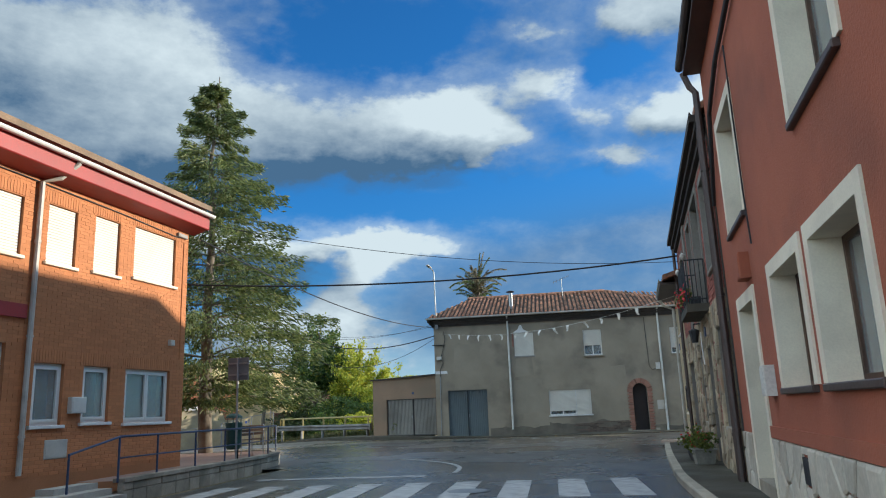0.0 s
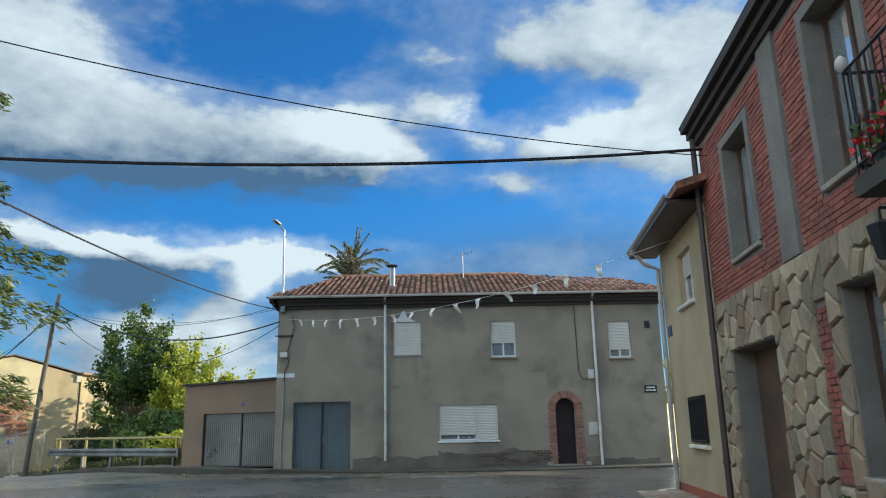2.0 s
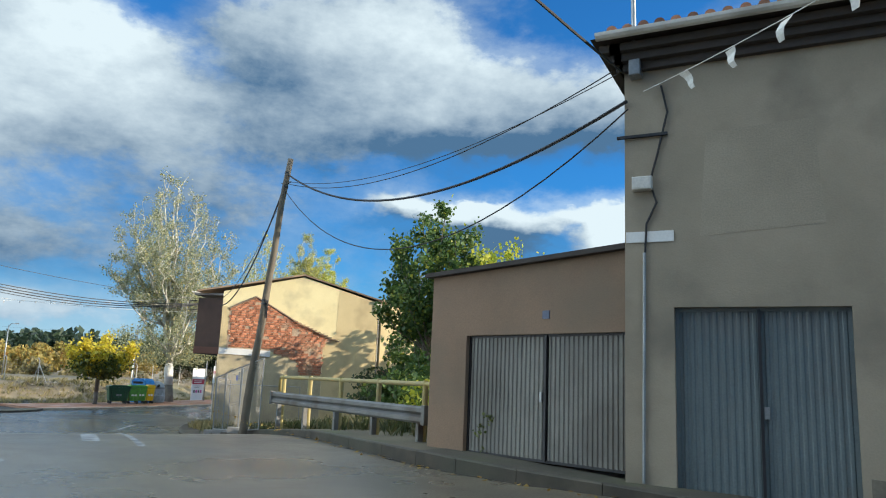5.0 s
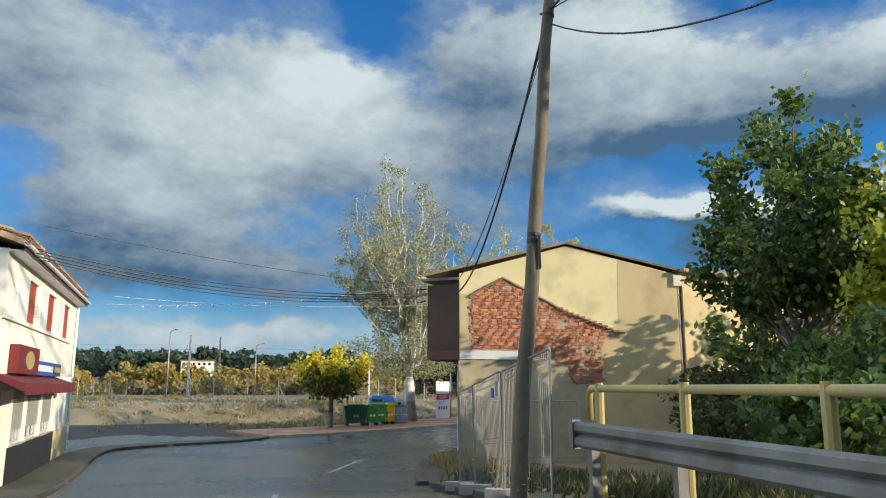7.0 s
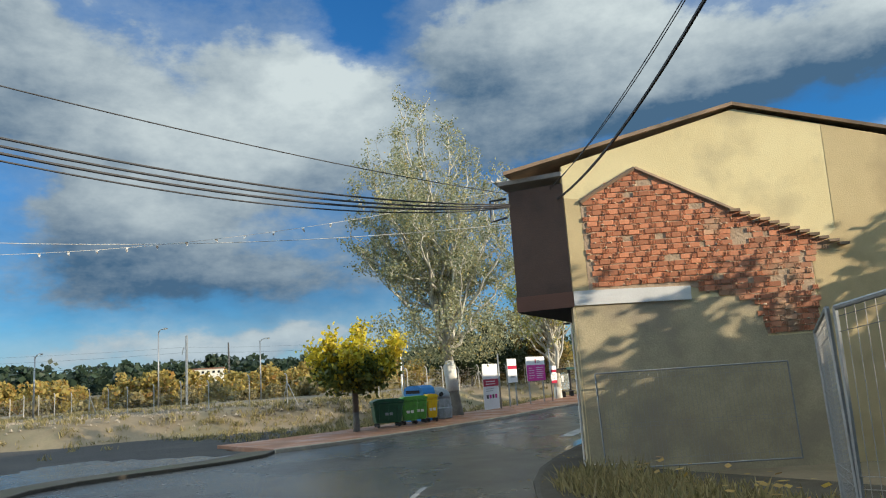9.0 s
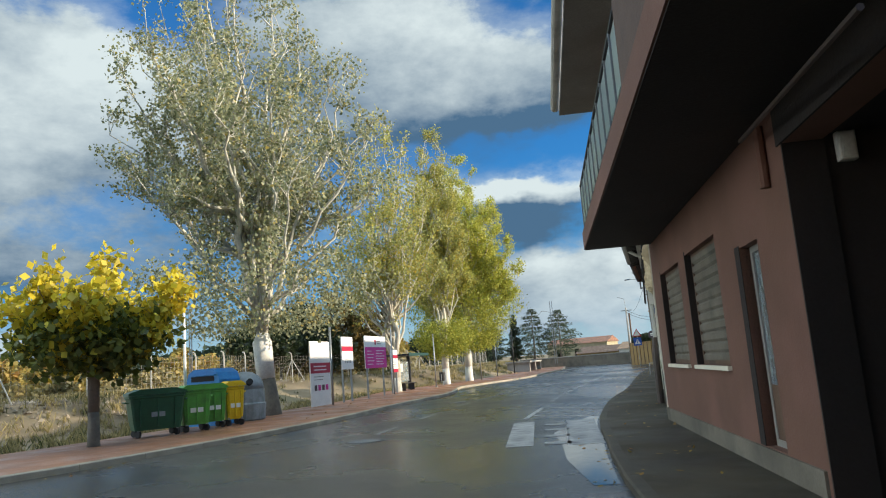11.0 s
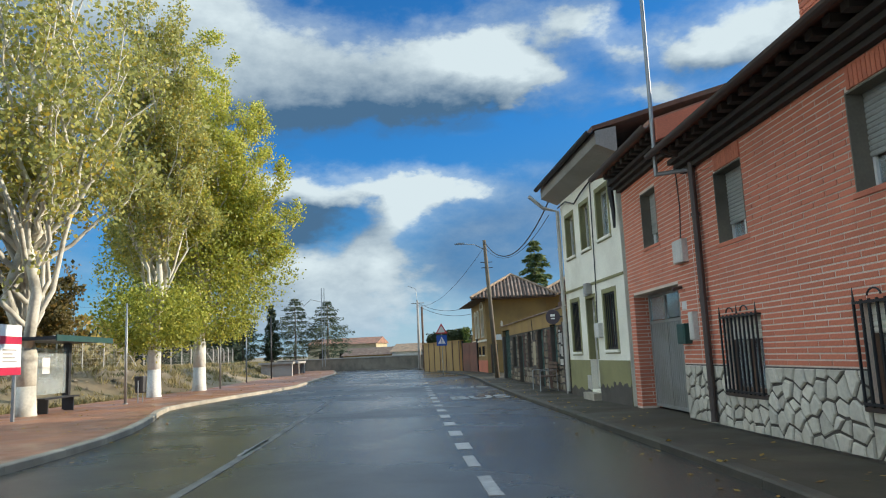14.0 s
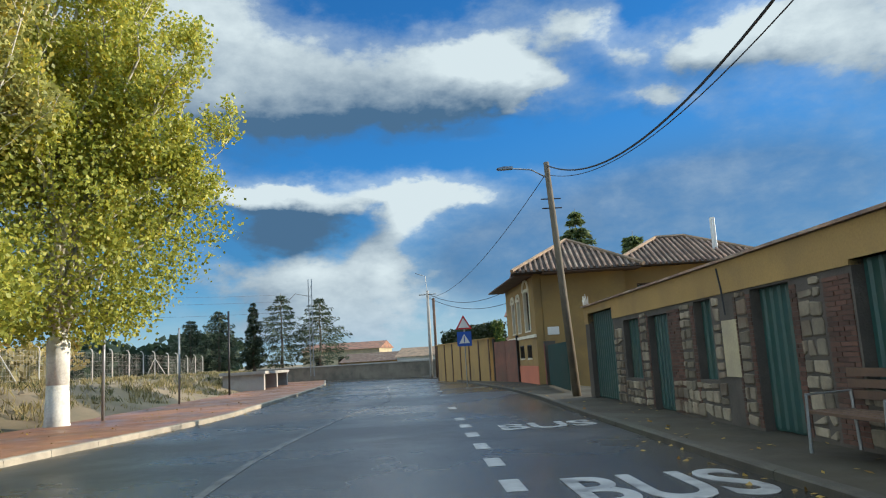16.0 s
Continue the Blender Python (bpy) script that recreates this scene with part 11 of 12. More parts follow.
    panel(-53.81, 83.83, 3.2, 0.36, 2.04, [(0.0, 3.2, 0.36, 1.46, M_MAGENTA)], "wide board, white above and magenta below, on legs", True,
          lines(0.3, 1.4, 0.5, 1.35, 5, M_PANEL_W) + lines(1.6, 3.0, 0.5, 1.35, 6, M_PANEL_W) + [(1.45, 1.65, 1.58, 1.85, M_CRIMSON), (1.8, 2.4, 1.62, 1.68, M_PIPE_GRAY), (1.8, 2.3, 1.74, 1.80, M_PIPE_GRAY)])
    panel(-55.5, 88.7, 1.1, 0.05, 1.35, [(0.0, 1.1, 0.85, 1.05, M_CRIMSON), (0.0, 1.1, 0.05, 0.25, M_CRIMSON)], "small white notice board with crimson bands on a leg", True,
          lines(0.15, 0.95, 0.35, 0.75, 4, M_PIPE_GRAY))
    plain_post("post", (-52.4, 79.3, g(-52.4, 79.3)), 2.3, 0.05, "plain galvanised post between the boards")
    plain_post("post", (-54.7, 87.6, g(-54.7, 87.6)), 2.6, 0.04, "plain galvanised post beside the boards")

    # bus shelter
    c = Vector((-57.3, 93.2, g(-57, 93)))
    t = thing("bus_shelter", c, "dark bus shelter with flat roof and one post", "bus shelter")
    f = axis_map(c, ang)
    part("roof", box_bm(f, -2.1, 2.1, -0.75, 0.75, 2.18, 2.28), M_METAL_DARK, t)
    part("fascia", box_bm(f, -2.15, 2.15, -0.80, -0.76, 2.14, 2.32), M_GREEN_DOOR, t)
    for u in (-1.5, 1.5):
        part("post", box_bm(f, u - 0.09, u + 0.09, 0.35, 0.55, 0, 2.18), M_METAL_DARK, t)
    part("back_pane", box_bm(f, -1.4, 1.4, 0.44, 0.455, 0.55, 2.0), G_PANE, t)
    part("timetable", box_bm(f, -0.3, 0.2, 0.43, 0.438, 1.2, 1.7), M_PVC, t)
    t = thing("bench", f(0, -0.05, 0), "dark metal bench under the bus shelter", "bench")
    part("seat", box_bm(f, -1.2, 1.2, -0.1, 0.3, 0.42, 0.47), M_METAL_DARK, t)
    for u in (-0.9, 0.9):
        part("leg", box_bm(f, u - 0.03, u + 0.03, -0.05, 0.25, -0.02, 0.42), M_METAL_DARK, t)
    p = Vector((-57.2, 97.3, g(-57, 97)))
    t = thing("litter_bin", p, "dark metal litter bin beside the bus shelter", "litter bin")
    f2 = axis_map(p, ang)
    part("bucket", tube_bm([p + Vector((0, 0, z)) for z in (0.35, 0.38, 0.92, 0.95)], [0.17, 0.19, 0.22, 0.21], 14), M_METAL_DARK, t)
    for u in (-0.26, 0.26):
        part("leg", tube_bm([f2(u, 0, -0.03), f2(u, 0, 0.8)], 0.02, 6), M_METAL, t)
    part("crossbar", tube_bm([f2(-0.26, 0, 0.7), f2(0.26, 0, 0.7)], 0.016, 6), M_METAL, t)


def rail_fence():
    """Railway fence of concrete-footed posts with wire mesh, on top of the bank."""
    line = offset_line(LEFT_KERB, lambda s: 13.4 - 2.5 * s)
    pts = [Vector((-118, 63)), Vector((-104, 63.5)), Vector((-90, 64.5)), Vector((-78, 66.0)), Vector((-68, 67.5)), Vector((-61.5, 69.5))] + [p for p in line if p.y > 71 and p.y < 156]
    pts = smooth_poly(pts, 3.0)
    keep, last = [], None
    for p in pts:
        if last is None or (p - last).length > 2.7:
            keep.append(p)
            last = p
    t = thing("railway_fence", (keep[0].x, keep[0].y, 0), "wire mesh fence with pale posts along the railway bank", "fence")
    shared = None
    for p in keep:
        z = field_height(p.x, p.y) - 0.1
        if shared is None:
            bm = bmesh.new()
            tube(bm, [(0, 0, -0.2), (0, 0, 1.75), (-0.08, 0, 1.95), (-0.22, 0, 2.0)], 0.04, 6)
            shared = mesh_of(bm, "post", M_GUTTER)
        ob = new("post", shared)
        ob.parent = t
        ob.location = Vector((p.x, p.y, z)) - t.location
    bm = bmesh.new()
    for a, b in zip(keep, keep[1:]):
        za, zb = field_height(a.x, a.y) - 0.1, field_height(b.x, b.y) - 0.1
        for j in range(8):
            tube(bm, [(a.x, a.y, za + 0.05 + j * 0.24), (b.x, b.y, zb + 0.05 + j * 0.24)], 0.004, 3, False)
        for i in range(12):
            q = a.lerp(b, i / 12)
            z = za + (zb - za) * i / 12
            tube(bm, [(q.x, q.y, z), (q.x, q.y, z + 1.75)], 0.004, 3, False)
    part("wire_mesh", bm, M_PIPE_GRAY, t, kind="stuff")
    for p in keep[2::7]:
        z = field_height(p.x, p.y) - 0.1
        for s in (-1, 1):
            part("strut", tube_bm([(p.x + s * 0.9, p.y + 0.2, z), (p.x, p.y, z + 1.5)], 0.03, 6), M_GUTTER, t)


def bank():
    """Loose stones, tufts and fallen leaves along the far street."""
    rnd = random.Random(21)
    edge = offset_line(LEFT_KERB, lambda s: 5.4 - 1.2 * s)
    bm = bmesh.new()
    count = 0
    tufts, dry = [], []
    while count < 5200:
        i = rnd.randrange(2, len(edge) - 12)
        p = edge[i]
        d = rnd.uniform(1.0, 12.0)
        q = p + (edge[i] - LEFT_KERB[i]).normalized() * d
        if q.y < 58:
            q = Vector((rnd.uniform(-105, -56), rnd.uniform(60, 68)))
        q += Vector((rnd.uniform(-1, 1), rnd.uniform(-1, 1)))
        z = field_height(q.x, q.y) - 0.10
        count += 1
        if count % 3 == 0 or d < 2.6:
            (dry if rnd.random() < 0.7 else tufts).append((q.x, q.y, z))
            continue
        s = rnd.uniform(0.06, 0.22)
        v = [bm.verts.new((q.x + s * rnd.uniform(0.6, 1) * math.cos(k * 1.5708 + rnd.uniform(-0.3, 0.3)), q.y + s * rnd.uniform(0.6, 1) * math.sin(k * 1.5708), z - 0.03)) for k in range(4)]
        top = bm.verts.new((q.x + rnd.uniform(-0.04, 0.04), q.y, z + s * rnd.uniform(0.4, 0.8)))
        for k in range(4):
            bm.faces.new((v[k], v[(k + 1) % 4], top))
    # dense rubble on the slopes of the bank
    for k in range(11000):
        if k % 3:
            i = rnd.randrange(46, len(edge) - 14)
            q = LEFT_KERB[i] + (edge[i] - LEFT_KERB[i]).normalized() * rnd.uniform(5.2, 10.5)
            if q.y < 98:
                continue
        else:
            q = Vector((rnd.uniform(-84, -54), rnd.uniform(52, 76)))
            if field_height(q.x, q.y) - terr(q.x, q.y) < 0.15:
                continue
        q = q + Vector((rnd.uniform(-1, 1), rnd.uniform(-1, 1)))
        z, s = field_height(q.x, q.y) - 0.10, rnd.uniform(0.04, 0.17)
        v = [bm.verts.new((q.x + s * rnd.uniform(0.6, 1) * math.cos(j * 1.5708 + rnd.uniform(-0.3, 0.3)), q.y + s * rnd.uniform(0.6, 1) * math.sin(j * 1.5708), z - 0.03)) for j in range(4)]
        top = bm.verts.new((q.x + rnd.uniform(-0.04, 0.04), q.y, z + s * rnd.uniform(0.4, 0.9)))
        for j in range(4):
            bm.faces.new((v[j], v[(j + 1) % 4], top))
    for k in range(2600):
        q = Vector((rnd.uniform(-100, -54), rnd.uniform(50, 78)))
        if 0.05 < field_height(q.x, q.y) - terr(q.x, q.y) < 1.3 or rnd.random() < 0.06:
            dry.append((q.x, q.y, field_height(q.x, q.y) - 0.10))
    solo("loose_stones", bm, M_RUBBLE, "loose gray-brown stones on the railway bank", "stones", "stuff")
    grass("dry_grass", dry, 31, L_DRYGRASS, "dry tawny grass along the railway bank", 0.42, 16)
    grass("weeds", tufts, 32, L_WEED, "green weeds along the railway bank", 0.35, 14)
    spots = []
    for k in range(420):
        s = rnd.random()
        x = -9.5 - 15.5 * s + rnd.uniform(-0.3, 1.8)
        y = 40.9 + 10.0 * s + rnd.uniform(0.2, 2.6)
        spots.append((x, y, gray_lift(Vector((x, y))) - 0.02))
    grass("weeds", spots, 33, L_WEED, "rank green weeds under the guard rail", 0.42, 16)
    spots = [(x, 56.6 - 0.66 * (x + 29.5) + rnd.uniform(-1.6, 0.6), terr(x, 53) + 0.02) for x in [rnd.uniform(-30, -20) for _ in range(320)]]
    grass("dry_grass", spots, 34, L_DRYGRASS, "dry weeds behind the mesh fence", 0.5, 14)
    # fallen leaves by the kerbs
    p = []
    for k in range(1500):
        line = (LEFT_KERB, RIGHT_KERB, GRAY_KERB)[k % 3]
        i = rnd.randrange(len(line) - 1)
        q = line[i].lerp(line[i + 1], rnd.random())
        side = rnd.gauss(0.0, 0.35)
        n = (line[i + 1] - line[i]).normalized()
        q = q + Vector((-n.y, n.x)) * (-abs(side) if line is LEFT_KERB else abs(side) if line is RIGHT_KERB else side * 0.6)
        z = terr(q.x, q.y) + 0.006
        if line is GRAY_KERB:
            z = max(z, 0.012)
        p.append((q.x, q.y, z))
    for k in range(1700):
        i = rnd.randrange(6, len(LEFT_KERB) - 14)
        q = LEFT_KERB[i] + (edge[i] - LEFT_KERB[i]) * rnd.uniform(0.1, 1.0) + Vector((rnd.uniform(-.6, .6), rnd.uniform(-.6, .6)))
        p.append((q.x, q.y, terr(q.x, q.y) + 0.138))
    for k in range(700):
        i = rnd.randrange(4, len(RIGHT_KERB) - 14)
        q = RIGHT_KERB[i] + Vector((rnd.uniform(0.1, 1.2) ** 2 + 0.1, rnd.uniform(-.5, .5)))
        p.append((q.x, q.y, terr(q.x, q.y) + 0.108))
    rng = np.random.default_rng(9)
    d = rng.normal(size=(len(p), 3))
    d[:, 2] *= 0.05
    ob = new("fallen_leaves", leaf_mesh("fallen_leaves", np.array(p), 0.085, rng, L_FALLEN, 0.7, d, 0.97))
    tagged(ob, "scattered yellow and brown fallen leaves along kerbs", "leaves", kind="stuff")


# ---- far end of the street ----
def far_end():
    f = wall_map((-58.0, 156.5), (-78.0, 160.5), -1)
    t = thing("underpass_wall", f(0, 0, -1.3), "low dark concrete wall with a rail across the end of the street", "wall", kind="structure")
    part("wall", box_bm(f, -1.0, 22, -0.4, 0.0, -1.6, 0.18), M_DAMP_GRAY, t)
    part("coping", box_bm(f, -1.1, 22.1, -0.5, 0.1, 0.18, 0.30), M_CONC, t)
    # platform slab before the bank
    f = wall_map((-66.5, 134.0), (-71.5, 150.0), -1)
    t = thing("concrete_culvert", f(0, 0, -1.2), "low concrete culvert slab at the foot of the bank", "culvert")
    part("slab", box_bm(f, 0, 15, -3.0, 0, -0.10, 0.10), M_CONC, t)
    for u in (0.2, 7.0, 14.0):
        part("support", box_bm(f, u, u + 0.6, -2.8, -0.1, -1.5, -0.10), M_CONC, t)
    # ochre boundary wall with hedge
    f = wall_map((-50.5, 128.3), (-55.6, 138.2), 1)
    t = thing("garden_wall", f(0, 0, -1.2), "ochre panelled boundary wall with darker posts", "wall")
    part("wall", box_bm(f, 0, 11.1, -0.25, 0.0, -1.5, 1.12), M_OCHRE, t)
    for k in range(7):
        part("pilaster", box_bm(f, 0.1 + k * 1.8, 0.22 + k * 1.8, 0.0, 0.05, -1.4, 1.12), M_WOOD, t)
    part("coping", box_bm(f, -0.05, 11.2, -0.32, 0.07, 1.12, 1.18), M_OCHRE, t)
    t2 = thing("garden_wall", (-55.6, 138.2, -1.2), "ochre boundary wall turning away from the street", "wall")
    f2 = wall_map((-55.62, 138.22), (-51.0, 142.5), 1)
    part("wall", box_bm(f2, 0, 6, -0.25, 0, -1.5, 1.12), M_OCHRE, t2)
    rng = np.random.default_rng(15)
    hedge = thing("hedge", f(0, -0.9, 1.0), "clipped dark green hedge above the ochre wall", "hedge")
    u = rng.uniform(0.2, 10.9, 900)
    c = np.array([tuple(f(a, -0.75 + b, z)) for a, b, z in zip(u, rng.uniform(-0.5, 0.45, 900), rng.uniform(0.7, 1.95, 900))])
    part("stems", box_bm(f, 0.5, 10.6, -0.9, -0.6, -1.2, 1.2), M_BARK, hedge)
    leaves("foliage", clump_points(rng, c, np.full(900, 0.25), 16), 0.16, rng, L_HEDGE, hedge)
    c = np.array([tuple(f(a, -0.5, z)) for a, z in zip(rng.uniform(-0.6, 0.7, 160), rng.uniform(0.6, 2.0, 160))])
    climber = thing("bush", f(0, -0.5, -1.2), "bright green climber at the end of the wall", "bush")
    part("stems", tube_bm([f(0, -0.5, -1.2), f(0.05, -0.5, 0.4), f(0.2, -0.5, 1.2)], 0.05, 6), M_BARK, climber)
    leaves("foliage", clump_points(rng, c, np.full(160, 0.22), 16), 0.13, rng, L_WALNUT, climber)
    # gate beside it
    f = wall_map((-48.6, 124.6), (-50.3, 127.9), 1)
    t = thing("garden_gate", f(0, 0, -1.2), "dark red metal gate beside the ochre wall", "gate")
    part("leaf_panel", box_bm(f, 0.1, 1.75, -0.06, 0.0, -1.2, 0.9), M_BRICK_BROWN, t)
    part("leaf_panel", box_bm(f, 1.79, 3.45, -0.06, 0.0, -1.2, 0.9), M_BRICK_BROWN, t)
    for u in (0.0, 3.5):
        part("gate_post", box_bm(f, u, u + 0.1, -0.1, 0.04, -1.4, 1.1), M_METAL_DARK, t)
    # crossing sign
    b = Vector((-51.9, 128.4, -1.15))
    t = thing("crossing_sign", b, "pedestrian crossing sign, red triangle over a blue square", "road sign")
    part("post", tube_bm([b + Vector((0, 0, -0.2)), b + Vector((0, 0, 3.3))], 0.03, 8), M_METAL, t)
    f = axis_map(b + Vector((0, -0.06, 0)), 12)
    tri = lambda s, c: [(-s, c - s * 0.58), (s, c - s * 0.58), (0, c + s * 1.15)]
    for name, s, m, d in (("triangle_rim", 0.46, M_SIGN_RED, 0.0), ("triangle_field", 0.32, M_PVC, -0.008)):
        bm = bmesh.new()
        prism(bm, f, tri(s, 3.15), d - 0.008, d)
        part(name, bm, m, t)
    part("square_plate", box_bm(f, -0.40, 0.40, -0.02, -0.005, 1.95, 2.75), M_SIGN_BLUE, t)
    bm = bmesh.new()
    prism(bm, f, tri(0.30, 2.28), -0.03, -0.022)
    part("square_symbol", bm, M_PVC, t)
    part("symbol_bar", box_bm(f, -0.03, 0.03, -0.038, -0.031, 2.15, 2.5), M_SIGN_BLUE, t)
    # houses past the underpass
    for k, (x, y, w, h, wall_m, roof_m) in enumerate(((-76, 196, 14, 2.3, M_OCHRE, M_TILE_DUSTY), (-66.5, 190, 12, 2.6, M_HOUSE_W, M_TILE_PALE), (-88, 210, 14, 4.6, M_PLASTER, M_TILE), (-56, 188, 10, 3.2, M_HOUSE_W, M_TILE), (-47.5, 152, 9, 5.2, M_HOUSE_W, M_TILE))):
        z0 = terr(x, y) - 0.3
        t = thing("far_house", (x, y, z0), "small far house with a low tiled roof", "house")
        part("wall", box_bm(plain, x - w / 2, x + w / 2, y, y + 8, z0, z0 + h), wall_m, t)
        bm = bmesh.new()
        prism(bm, lambda u, d, z: Vector((d, u, z)), [(y - 0.5, z0 + h - 0.05), (y + 4, z0 + h + 1.3), (y + 8.5, z0 + h - 0.05)], x - w / 2 - 0.3, x + w / 2 + 0.3)
        part("roof", bm, roof_m, t)
        for u in (-0.3, 0.0, 0.3):
            part("window", box_bm(plain, x + u * w - 0.5, x + u * w + 0.5, y - 0.02, y + 0.05, z0 + h * 0.4, z0 + h * 0.75), M_CARGLASS, t)
    # hill-top building and lattice mast
    z0 = 9.4
    t = thing("hill_building", (-284, 175, z0), "long white building on the wooded hill", "building")
    f = axis_map((-284, 175, 0), 60)
    part("wall", box_bm(f, -6, 6, -4, 4, z0 - 5, z0 + 1.2), M_HOUSE_W, t)
    part("roof", box_bm(f, -6.5, 6.5, -4.5, 4.5, z0 + 1.2, z0 + 1.6), M_TILE, t)
    for k in range(6):
        part("window", box_bm(f, -5.5 + k * 1.9, -4.6 + k * 1.9, -4.05, -3.95, z0 - 0.4, z0 + 0.5), M_CARGLASS, t)
        part("window", box_bm(f, 6.0, 6.05, -3.6 + k * 1.2, -3.0 + k * 1.2, z0 - 0.4, z0 + 0.5), M_CARGLASS, t)
    t = thing("lattice_mast", (-280.5, 182, z0 - 3), "thin lattice mast on the wooded hill", "mast")
    for dx, dy in ((-0.5, 0), (0.5, 0), (0, 0.8)):
        part("leg", tube_bm([(-280.5 + dx, 182 + dy, z0 - 8), (-280.5 + dx * 0.3, 182 + dy * 0.3, z0 + 11)], 0.12, 4), M_METAL_DARK, t)
    for k in range(7):
        part("brace", tube_bm([(-281, 182, z0 - 3 + k * 2), (-280, 182, z0 - 1 + k * 2)], 0.07, 4), M_METAL_DARK, t)


def right_street():
    # round dark plate on the white house's downpipe, benches along the wall
    p = Vector((-41.85, 94.75, 1.06))
    t = thing("round_sign", p, "round dark plum plate with white marks on the house corner", "sign")
    f = axis_map(p, -14)
    bm = bmesh.new()
    prism(bm, f, [(0.22 * math.cos(a * math.pi / 12), 0.22 * math.sin(a * math.pi / 12)) for a in range(24)], -0.05, -0.02)
    part("plate", bm, M_BROWN_PLATE, t)
    part("bracket", tube_bm([p + Vector((0.4, 0.05, 0)), p + Vector((0, 0, 0))], 0.02, 6), M_METAL_DARK, t)
    part("mark", box_bm(f, -0.07, 0.07, -0.056, -0.051, 0.01, 0.08), M_PVC, t)
    part("mark", box_bm(f, -0.06, 0.06, -0.056, -0.051, -0.07, -0.03), M_PVC, t)
    for y in (96.2,):
        x = -41.3 - 0.235 * (y - 95) - 0.75
        z = terr(x, y) + 0.13
        t = thing("bench", (x, y, z), "worn wooden bench with pipe arms against the house wall", "bench")
        f = axis_map((x, y, z), 103.5)
        for k in range(4):
            part("seat_slat", box_bm(f, -0.75, 0.75, -0.26 + k * 0.125, -0.16 + k * 0.125, 0.42, 0.45), M_WOOD, t)
        for k in range(3):
            part("back_slat", box_bm(f, -0.75, 0.75, -0.33 - 0.0 * k, -0.30, 0.55 + k * 0.12, 0.64 + k * 0.12), M_WOOD, t)
        for u in (-0.68, 0.68):
            part("side_frame", tube_bm([f(u, 0.24, 0), f(u, 0.22, 0.62), f(u, -0.28, 0.64), f(u, -0.31, 0.0)], 0.02, 6), M_METAL, t)
    # low garden wall right of the gray house
    f = wall_map((9.15, 42.2), (14.0, 53.0), -1)
    t = thing("garden_wall", f(0, 0, 0), "plain sunlit yellow garden wall with flat coping", "wall")
    part("wall", box_bm(f, 0, 11.8, -0.3, 0, -0.3, 2.15), M_YELLOW, t)
    part("coping", box_bm(f, -0.05, 11.85, -0.36, 0.06, 2.15, 2.23), M_CREAM, t)
    f = wall_map((14.05, 53.1), (30.0, 53.1), -1)
    t = thing("garden_wall", f(0, 0, 0), "yellow garden wall closing the side street", "wall")
    part("wall", box_bm(f, 0, 16, -0.3, 0, -0.3, 2.15), M_YELLOW, t)
    part("coping", box_bm(f, -0.05, 16.05, -0.36, 0.06, 2.15, 2.23), M_CREAM, t)


def corner_paving():
    t = thing("corner_paving", (3.6, 26.5, 0.13), "small patch of red and white ribbed paving at the corner", "paving", kind="structure")
    for k in range(9):
        for j in range(5):
            x, y = 3.42 + j * 0.21 + k * 0.035, 25.3 + k * 0.21
            bm = bmesh.new()
            bevel_box(bm, lambda u, d, z: Vector((x + u, y + z, 0.118 + d)), 0, 0.2, 0, 0.016, 0, 0.2, 0.01)
            part("paver", bm, M_PAVE_RED if (j + k) % 2 else M_KERB, t)


# ---- road paint ----
def stripe(name, pts, w, label, mat=None, lift=0.007):
    """A painted line that follows the road."""
    pts = [Vector(p) for p in pts]
    bm = bmesh.new()
    rows = []
    for i, p in enumerate(pts):
        d = (pts[min(i + 1, len(pts) - 1)] - pts[max(i - 1, 0)]).normalized()
        n = Vector((-d.y, d.x)) * w / 2
        rows.append([bm.verts.new((*(p + n), terr(*(p + n)) + lift)), bm.verts.new((*(p - n), terr(*(p - n)) + lift)),
                     bm.verts.new((*(p - n), terr(*(p - n)) - 0.01)), bm.verts.new((*(p + n), terr(*(p + n)) - 0.01))])
    for a, b in zip(rows, rows[1:]):
        for k in range(4):
            bm.faces.new((a[k], a[(k + 1) % 4], b[(k + 1) % 4], b[k]))
    bm.faces.new(rows[0])
    bm.faces.new(rows[-1][::-1])
    return solo(name, bm, mat or M_PAINT, label, "road marking", "structure", at=(pts[0].x, pts[0].y, terr(*pts[0])))


def lerp_line(a, b, n):
    a, b = Vector(a), Vector(b)
    return [a.lerp(b, k / n) for k in range(n + 1)]


def puddle(name, line, w0, w1, label):
    """A thin sheet of standing water along a kerb, its edge uneven."""
    rnd = random.Random(77)
    bm = bmesh.new()
    rows = []
    for i, p in enumerate(line):
        d = (line[min(i + 1, len(line) - 1)] - line[max(i - 1, 0)]).normalized()
        n = Vector((-d.y, d.x))
        s = math.sin(math.pi * (i + 0.3) / (len(line) - 0.4)) ** 0.6
        a, b = p + n * w0, p + n * (w0 + w1 * s * rnd.uniform(0.75, 1.1))
        rows.append([bm.verts.new((q.x, q.y, terr(q.x, q.y) + 0.004)) for q in (a, a.lerp(b, 0.5), b)])
    for a, b in zip(rows, rows[1:]):
        for k in range(2):
            bm.faces.new((a[k], a[k + 1], b[k + 1], b[k]))
    solo(name, bm, M_WATER, label, "puddle", "structure", at=(line[0].x, line[0].y, terr(line[0].x, line[0].y)))


